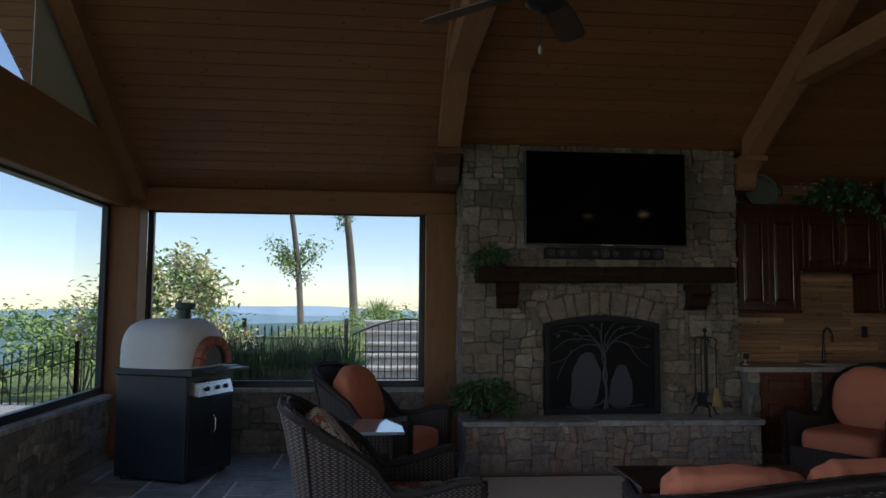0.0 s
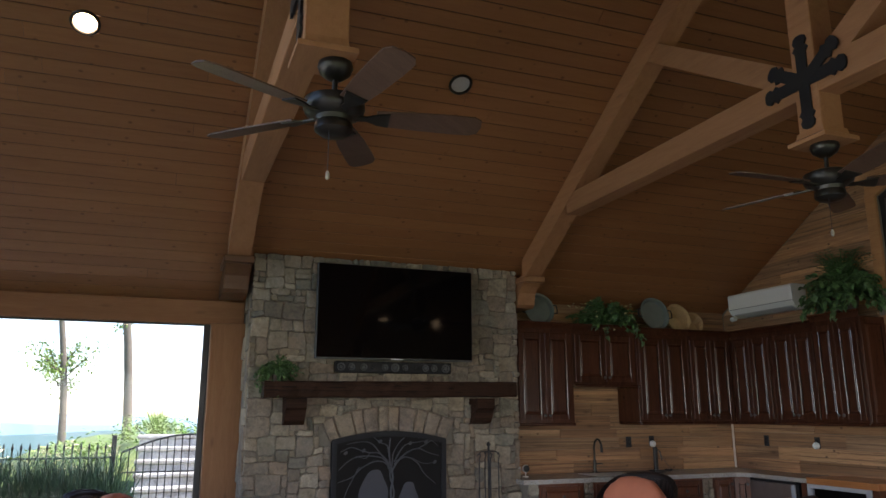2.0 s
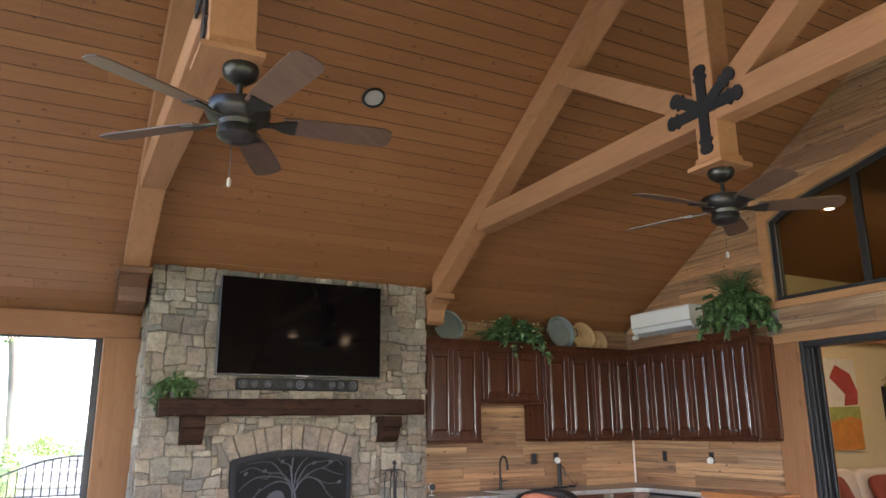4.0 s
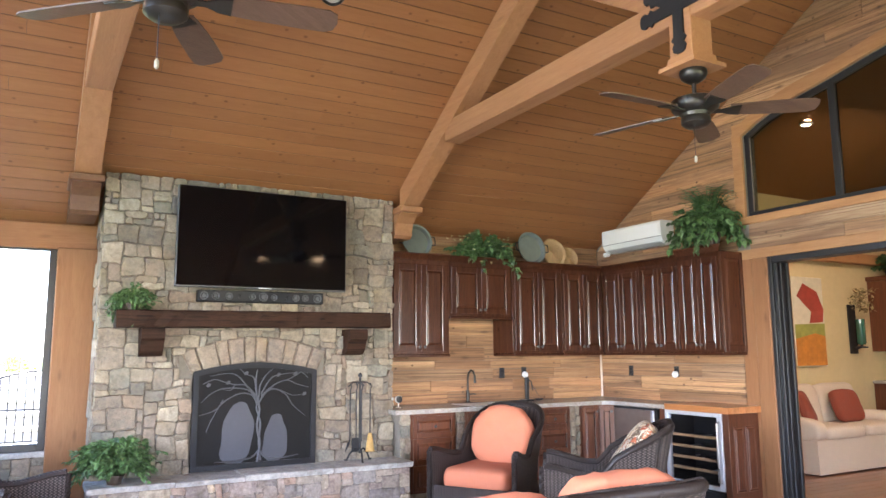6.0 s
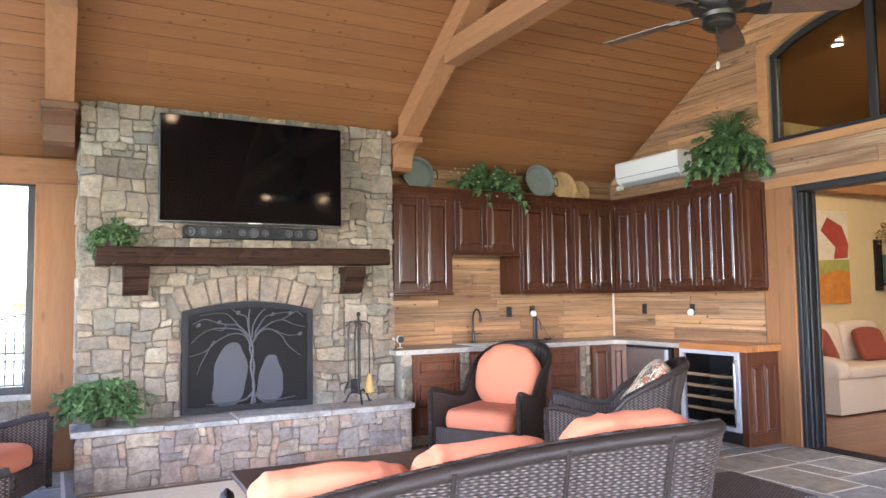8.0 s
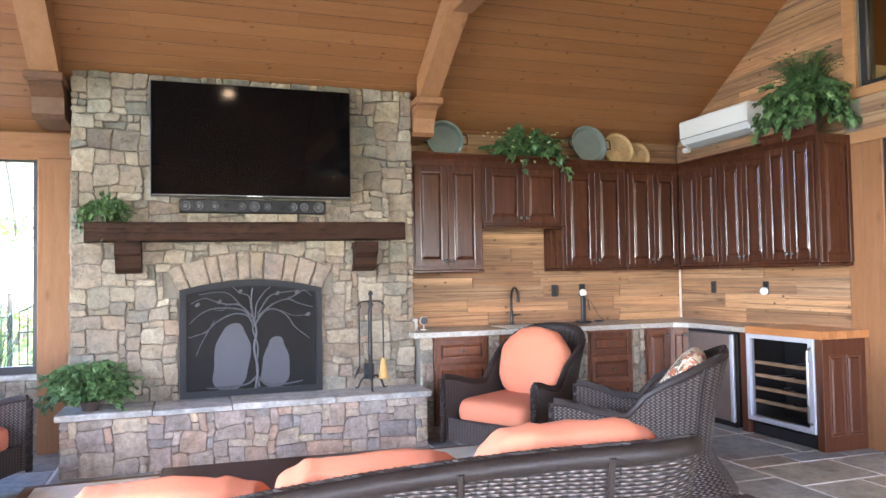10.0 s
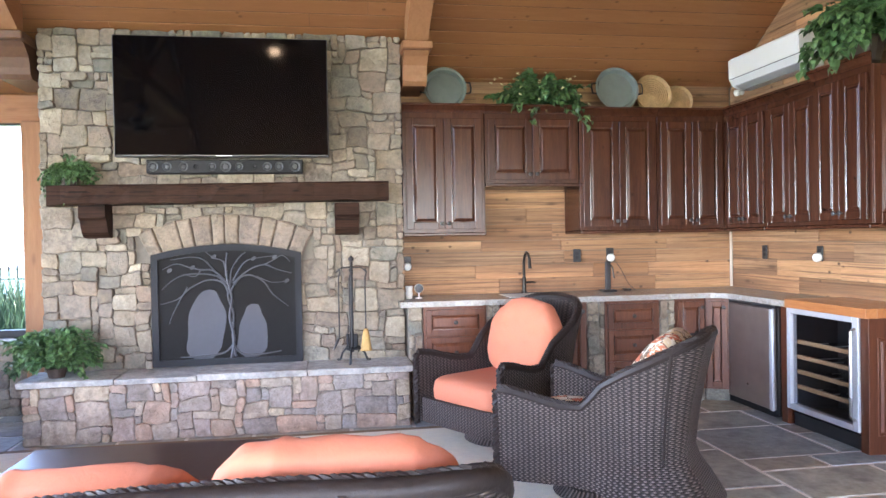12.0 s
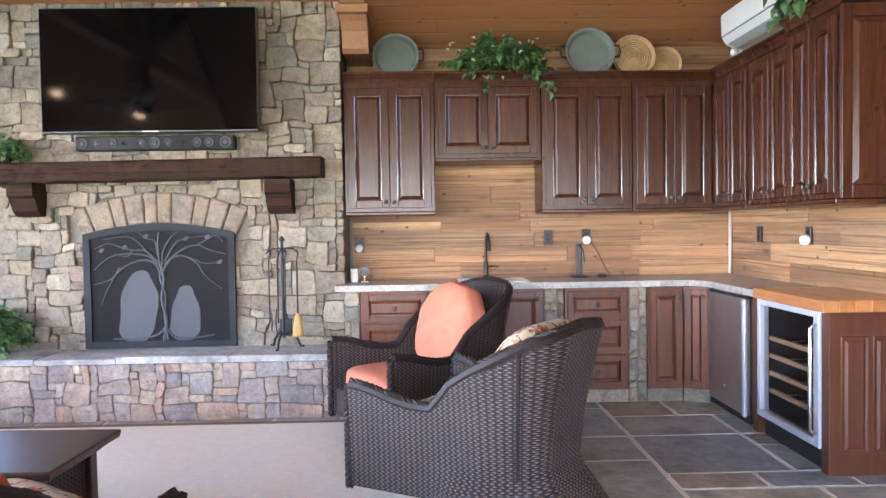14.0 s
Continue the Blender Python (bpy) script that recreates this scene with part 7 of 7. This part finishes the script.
# iron fence, post and arched gate
def fence_run(p0, p1, z0, h0, z1, h1, label, npal):
    t = thing("iron_fence", label, "fence", pose(p0[0], p0[1], z0), "iron fences")
    dx, dy = p1[0] - p0[0], p1[1] - p0[1]
    for f in (0.88, 0.70, 0.12):
        bm = B()
        tube(bm, [(0, 0, h0 * f), (dx, dy, z1 - z0 + h1 * f)], 0.014, 6)
        part("rail", bm, M_IRON, t)
    for i in range(npal + 1):
        u = i / npal
        x, y, z, h = dx * u, dy * u, (z1 - z0) * u, h0 + (h1 - h0) * u
        bm = B()
        box(bm, x - 0.009, x + 0.009, y - 0.009, y + 0.009, z + 0.05, z + h * 0.96)
        loft(bm, [[(x + sx * k, y + sy * k, zz) for sx, sy in ((-1, -1), (1, -1), (1, 1), (-1, 1))] for k, zz in ((0.009, z + h * 0.96), (0.016, z + h * 0.98), (0.002, z + h * 1.03))])
        part("paling", bm, M_IRON, t)
    for u in (0, 1):
        bm = B()
        x, y, z, h = dx * u, dy * u, (z1 - z0) * u, h0 + (h1 - h0) * u
        box(bm, x - 0.03, x + 0.03, y - 0.03, y + 0.03, z - 0.15, z + h * 1.1, 0.004)
        part("post", bm, M_IRON, t)


fence_run((-1.75, 11.0), (-0.25, 11.0), -0.18, 1.33, -0.18, 1.33, "black iron fence with pointed palings", 15)
fence_run((-4.5, 12.0), (-6.6, 12.3), -0.2, 1.15, -0.75, 1.15, "black iron fence running down the slope", 16)
fence_run((-4.5, 12.0), (-3.1, 11.6), -0.2, 1.15, -0.2, 1.15, "black iron fence with pointed palings", 11)
gate = thing("iron_gate", "black iron garden gate with an arched top", "gate", pose(-0.15, 11.0, -0.16))
W = 1.15


def gate_top(x):
    return 1.18 + 0.26 * math.sin(math.pi * min(1, max(0, x / W)) * 0.62 + 0.1)


bm = B()
tube(bm, [(x, 0, gate_top(x)) for x in np.linspace(0, W, 14)], 0.016, 6)
part("top_rail", bm, M_IRON, gate)
for z in (0.12, 0.55, 0.95):
    bm = B()
    tube(bm, [(0, 0, z), (W, 0, z)], 0.012, 6)
    part("rail", bm, M_IRON, gate)
for i in range(13):
    x = W * i / 12
    bm = B()
    box(bm, x - 0.008, x + 0.008, -0.008, 0.008, 0.05, gate_top(x))
    part("paling", bm, M_IRON, gate)
bm = B()
box(bm, W + 0.02, W + 0.09, -0.035, 0.035, 0, 1.5, 0.004)
part("post", bm, M_IRON, gate)

# stone garden steps up the bank behind the gate
for i in range(7):
    st = thing("garden_step", "grey stone garden step on the bank", "step", pose(0.72, 11.85 + i * 0.34, -0.2), "garden steps")
    bm = B()
    box(bm, -0.72, 0.75, 0, 0.55, 0, 0.20 + i * 0.19, 0.02)
    part("riser", bm, M_BLUESTONE, st)
    bm = B()
    box(bm, -0.76, 0.78, -0.035, 0.40, 0.20 + i * 0.19, 0.26 + i * 0.19, 0.015)
    part("tread", bm, M_BLUESTONE, st)

# ---- pieces of walls, floors and linings ----
def piece_mesh(name, outline, to3d, depth, round_, material, inset=None):
    """A flat-backed piece: outline in the wall's plane, rounded towards the front."""
    k = inset if inset is not None else round_
    cx = sum(p[0] for p in outline) / len(outline)
    cy = sum(p[1] for p in outline) / len(outline)
    rings = []
    for d, q in ((-0.01, 0.0), (depth - round_, 0.0), (depth - round_ * 0.3, 0.4 * k), (depth, k)):
        ring = []
        for x, y in outline:
            l = max(1e-4, math.hypot(x - cx, y - cy))
            f = max(0.2, 1 - q / l * 1.3)
            ring.append(to3d(cx + (x - cx) * f, cy + (y - cy) * f, d))
        rings.append(ring)
    n = len(outline)
    verts = [p for r in rings for p in r]
    faces = [(a * n + i, a * n + (i + 1) % n, (a + 1) * n + (i + 1) % n, (a + 1) * n + i) for a in range(3) for i in range(n)]
    faces.append(tuple(range(3 * n, 4 * n)))
    me = bpy.data.meshes.new(name)
    me.from_pydata(verts, [], faces)
    bm = B()
    bm.from_mesh(me)
    bmesh.ops.recalc_face_normals(bm, faces=bm.faces)
    bm.to_mesh(me)
    bm.free()
    me.materials.append(material)
    return me


def rough_rect(r, x0, x1, y0, y1, jit, cut):
    """A rectangle with knocked-off corners and wavering sides."""
    j = lambda: r.uniform(-jit, jit)
    c = [min(cut * r.uniform(0.4, 1.6), 0.3 * min(x1 - x0, y1 - y0)) for _ in range(4)]
    pts = [(x0 + c[0], y0), ((x0 + x1) / 2, y0), (x1 - c[1], y0), (x1, y0 + c[1]), (x1, (y0 + y1) / 2), (x1, y1 - c[2]), (x1 - c[2], y1), ((x0 + x1) / 2, y1), (x0 + c[3], y1), (x0, y1 - c[3]), (x0, (y0 + y1) / 2), (x0, y0 + c[0])]
    return [(x + j(), y + j()) for x, y in pts]


def pack(r, nx, ny, sizes, blocked=None):
    """Fill a grid of cells with random rectangles."""
    used = [[bool(blocked and blocked(i, j)) for i in range(nx)] for j in range(ny)]
    out = []
    for j in range(ny):
        for i in range(nx):
            if used[j][i]:
                continue
            w, h = r.choice(sizes)
            while w > 1 and (i + w > nx or any(used[j][i + a] for a in range(w))):
                w -= 1
            while h > 1 and (j + h > ny or any(used[j + b][i + a] for a in range(w) for b in range(h))):
                h -= 1
            for b in range(h):
                for a in range(w):
                    used[j + b][i + a] = True
            out.append((i, i + w, j, j + h))
    return out


STONE_SIZES = [(2, 1), (3, 2), (2, 2), (4, 2), (4, 3), (2, 1), (3, 3), (4, 3), (1, 1), (3, 1), (3, 2), (5, 2), (1, 1), (4, 2), (3, 1)]


def stone_face(owner, seed, u0, u1, v0, v1, to3d, cell=0.058, blocked=None, origin=(0, 0, 0), gap=0.0008, material=None, sizes=STONE_SIZES, proud=(0.018, 0.06)):
    r = random.Random(seed)
    nx, ny = max(1, round((u1 - u0) / cell)), max(1, round((v1 - v0) / cell))
    cu, cv = (u1 - u0) / nx, (v1 - v0) / ny
    bl = (lambda i, j: blocked(u0 + (i + 0.5) * cu, v0 + (j + 0.5) * cv)) if blocked else None

    def warp(u, v):
        k = min(1.0, max(0.0, min(u - u0, u1 - u, v - v0, v1 - v) / 0.10))
        p = Vector((u * 4.3, v * 4.3, seed))
        return (u + 0.030 * k * noise.noise(p), v + 0.034 * k * noise.noise(p + Vector((7, 3, 0))))

    count = 0
    for i0, i1, j0, j1 in pack(r, nx, ny, sizes, bl):
        pts = rough_rect(r, u0 + i0 * cu + gap, u0 + i1 * cu - gap, v0 + j0 * cv + gap, v0 + j1 * cv - gap, 0.0055, 0.012)
        pts = [warp(u, v) for u, v in pts]
        d = r.uniform(*proud)
        uc, vc = u0 + (i0 + i1) / 2 * cu, v0 + (j0 + j1) / 2 * cv
        ta, tb = r.uniform(-2.4, 2.4), r.uniform(-2.4, 2.4)
        tilt = lambda u, v, q: q * (1 + min(0.45, max(-0.45, ta * (u - uc) + tb * (v - vc)))) if q > 0 else q
        me = piece_mesh("stone", pts, lambda u, v, q: tuple(a - o for a, o in zip(to3d(u, v, tilt(u, v, q)), origin)), d, min(0.0075, d * 0.4), material or M_STONE)
        ob = new("stone", me)
        ob.parent = owner
        count += 1
    return count


# chimney breast
def arch_in(x):
    return 1.30 + 0.10 * (1 - ((x - 2.37) / 0.565) ** 2)


def arch_out(x):
    return 1.50 + 0.135 * (1 - ((x - 2.37) / 0.66) ** 2)


def chimney_gap(u, v):
    if FB_L - 0.01 < u < FB_R + 0.01 and v < 1.36:
        return True
    return 1.70 < u < 3.04 and 1.27 < v < arch_out(u) - 0.022


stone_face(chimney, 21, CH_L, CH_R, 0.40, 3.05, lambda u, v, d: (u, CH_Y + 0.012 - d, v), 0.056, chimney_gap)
stone_face(chimney, 22, 6.88, 7.36, 0.40, 2.75, lambda u, v, d: (CH_L + 0.012 - d, u, v), 0.075, sizes=[(3, 2), (4, 2), (3, 3), (2, 2)], proud=(0.012, 0.03))
vr = random.Random(8)
edges = [0.0]
while edges[-1] < 1:
    edges.append(edges[-1] + vr.uniform(0.075, 0.14))
edges = [e / edges[-1] for e in edges]
for a, c in zip(edges, edges[1:]):
    def vp(t, k):
        xi, xo = 1.795 + 1.15 * t, 1.70 + 1.34 * t
        zi, zo = arch_in(min(max(xi, 1.81), 2.93)), arch_out(xo) - 0.004
        return (xi + (xo - xi) * k, zi + (zo - zi) * k)
    e = 0.0015
    pts = [vp(a + e, 0.0), vp((a + c) / 2, 0.0), vp(c - e, 0.0), vp(c - e, 0.5), vp(c - e, 0.93), vp(c - e * 3, 1.0), vp((a + c) / 2, 1.0), vp(a + e * 3, 1.0), vp(a + e, 0.93), vp(a + e, 0.5)]
    pts = [(x + vr.uniform(-0.004, 0.004), y + vr.uniform(-0.004, 0.004)) for x, y in pts]
    ob = new("arch_stone", piece_mesh("arch_stone", pts, lambda u, v, d: (u, CH_Y + 0.012 - d, v), 0.05, 0.016, M_ASTONE))
    ob.parent = chimney
# hearth
HO = (2.37, 6.65, 0)
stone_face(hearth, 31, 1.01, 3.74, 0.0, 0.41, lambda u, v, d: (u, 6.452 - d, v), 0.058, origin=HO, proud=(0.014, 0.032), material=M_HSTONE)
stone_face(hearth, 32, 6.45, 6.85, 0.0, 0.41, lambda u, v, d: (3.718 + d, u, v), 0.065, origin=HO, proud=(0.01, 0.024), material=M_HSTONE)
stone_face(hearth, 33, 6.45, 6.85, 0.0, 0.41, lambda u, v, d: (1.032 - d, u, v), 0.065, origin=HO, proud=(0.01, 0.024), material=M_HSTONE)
# low walls
stone_face(wall_low_north, 41, XL + 0.06, 0.98, 0.0, 0.60, lambda u, v, d: (u, YF - 0.038 - d, v), 0.075, sizes=[(3, 2), (4, 2), (2, 2), (3, 1), (4, 1), (2, 1)])
stone_face(wall_low_west, 42, 3.6, 7.45, 0.0, 0.585, lambda u, v, d: (XL + 0.058 + d, u, v), 0.08, sizes=[(3, 2), (4, 2), (2, 2), (3, 1), (4, 1), (2, 1)])
bm = B()
box(bm, XL - 0.15, 1.0, YF - 0.10, YF + 0.22, 0.60, 0.645, 0.006)
struct("sill_north", bm, M_BLUESTONE, "stone coping below the window", "sill")
bm = B()
box(bm, XL - 0.22, XL + 0.12, YS, YF - 0.10, 0.585, 0.625, 0.006)
struct("sill_west", bm, M_BLUESTONE, "stone coping below the windows", "sill")
# kitchen piers
for n, (x0, x1) in enumerate(PIERS):
    pier = thing("stone_pier", "narrow fieldstone pier between base cabinets", "pier", pose((x0 + x1) / 2, 6.74, 0), "stone piers")
    bm = B()
    box(bm, -(x1 - x0) / 2, (x1 - x0) / 2, -0.03, 0.5, 0, 0.868)
    part("core", bm, M_MORTAR, pier)
    stone_face(pier, 50 + n, x0, x1, 0.0, 0.868, lambda u, v, d: (u, 6.712 - d, v), 0.055, origin=((x0 + x1) / 2, 6.74, 0), gap=0.004, sizes=[(2, 2), (2, 3), (2, 1), (1, 1), (1, 2)], proud=(0.012, 0.03))


# reclaimed boards
def board(owner, pts, to3d, material, d):
    ob = new("board", piece_mesh("board", pts, to3d, d, 0.003, material, 0.003))
    ob.parent = owner


br = random.Random(77)
z = 0.905
while z < 2.80:
    h = br.uniform(0.085, 0.15)
    x = 3.77
    while x < XW - 0.02:
        xe = min(x + br.uniform(0.5, 1.7), XW - 0.01)
        if XW - xe < 0.2:
            xe = XW - 0.01
        if z < 1.95 or z > 2.35:
            board(wall_north, [(x + 0.001, z), (xe - 0.001, z), (xe - 0.001, z + h - 0.0025), (x + 0.001, z + h - 0.0025)], lambda u, v, d: (u, YW + 0.02 - d, v), M_BARN, br.uniform(0.016, 0.024))
        x = xe
    z += h


def roof_y(zz, s=1):
    return Y_RIDGE + s * (6.855 - (zz - 3.09) / SLOPE - Y_RIDGE)


def gw_y(zz):
    """Distance from the ridge line at which the window head, with its trim, reaches this height."""
    for (d0, z0), (d1, z1) in zip(GWP, GWP[1:]):
        if z1 + 0.13 <= zz <= z0 + 0.13:
            return d0 + (z0 + 0.13 - zz) / (z0 - z1) * (d1 - d0)
    return 0.0 if zz > GWP[0][1] else GW_N + 0.12 - Y_RIDGE


z = 0.905
while z < 5.3:
    h = br.uniform(0.10, 0.17)
    n0, n1 = min(YW, roof_y(z)), min(YW, roof_y(z + h))
    lo = 5.16 if z < 2.80 else Y_RIDGE + gw_y(z + 0.01)
    lo2 = 5.16 if z < 2.80 else Y_RIDGE + gw_y(z + h)
    y = n0
    while y > lo + 0.03:
        ye = max(y - br.uniform(0.6, 1.9), lo)
        if ye - lo < 0.25:
            ye = lo
        a1 = min(y, n1) if y == n0 else y
        board(wall_east, [(y - 0.001, z), (ye + 0.001, z), ((ye if ye != lo else lo2) + 0.001, z + h - 0.0025), (a1 - 0.001, z + h - 0.0025)], lambda u, v, d: (XW + 0.02 - d, u, v), M_BARNY, br.uniform(0.016, 0.026))
        y = ye
    z += h
# band above the doorway
for z0, z1 in ((2.50, 2.63), (2.632, 2.76)):
    y = 5.0
    while y > 1.0:
        ye = max(y - br.uniform(1.0, 2.0), 0.95)
        board(wall_east, [(y - 0.001, z0), (ye + 0.001, z0), (ye + 0.001, z1), (y - 0.001, z1)], lambda u, v, d: (XW + 0.02 - d, u, v), M_BARNY, br.uniform(0.016, 0.024))
        y = ye

# flagstones
fr = random.Random(15)
CELL = 0.235
fx0, fy0 = XL + 0.05, YS
nxf, nyf = int((XW - fx0) / CELL) + 1, int((YW + 0.25 - fy0) / CELL) + 1
far = []
for i0, i1, j0, j1 in pack(fr, nxf, nyf, [(2, 2), (3, 2), (2, 3), (3, 3), (2, 1), (4, 2), (3, 2), (1, 2), (2, 2), (1, 1)]):
    g = 0.0135
    pts = rough_rect(fr, fx0 + i0 * CELL + g, min(XW - 0.005, fx0 + i1 * CELL) - g, fy0 + j0 * CELL + g, fy0 + j1 * CELL - g, 0.003, 0.008)
    d = 0.0045 + fr.uniform(-0.0015, 0.0015)
    me = piece_mesh("flagstone", pts, lambda u, v, q: (u, v, q), d, 0.003, M_SLATE, 0.003)
    if fx0 + i1 * CELL > 3.2 and fy0 + j1 * CELL > 0.6 or (fx0 + i0 * CELL < 1.0 and fy0 + j1 * CELL > 3.5):
        ob = new("flagstone", me)
        ob.parent = floor
    else:
        far.append(me)
bm = B()
for me in far:
    bm.from_mesh(me)
rest = part("flagstones", bm, M_SLATE, floor)
tagged(rest, kind="stuff")
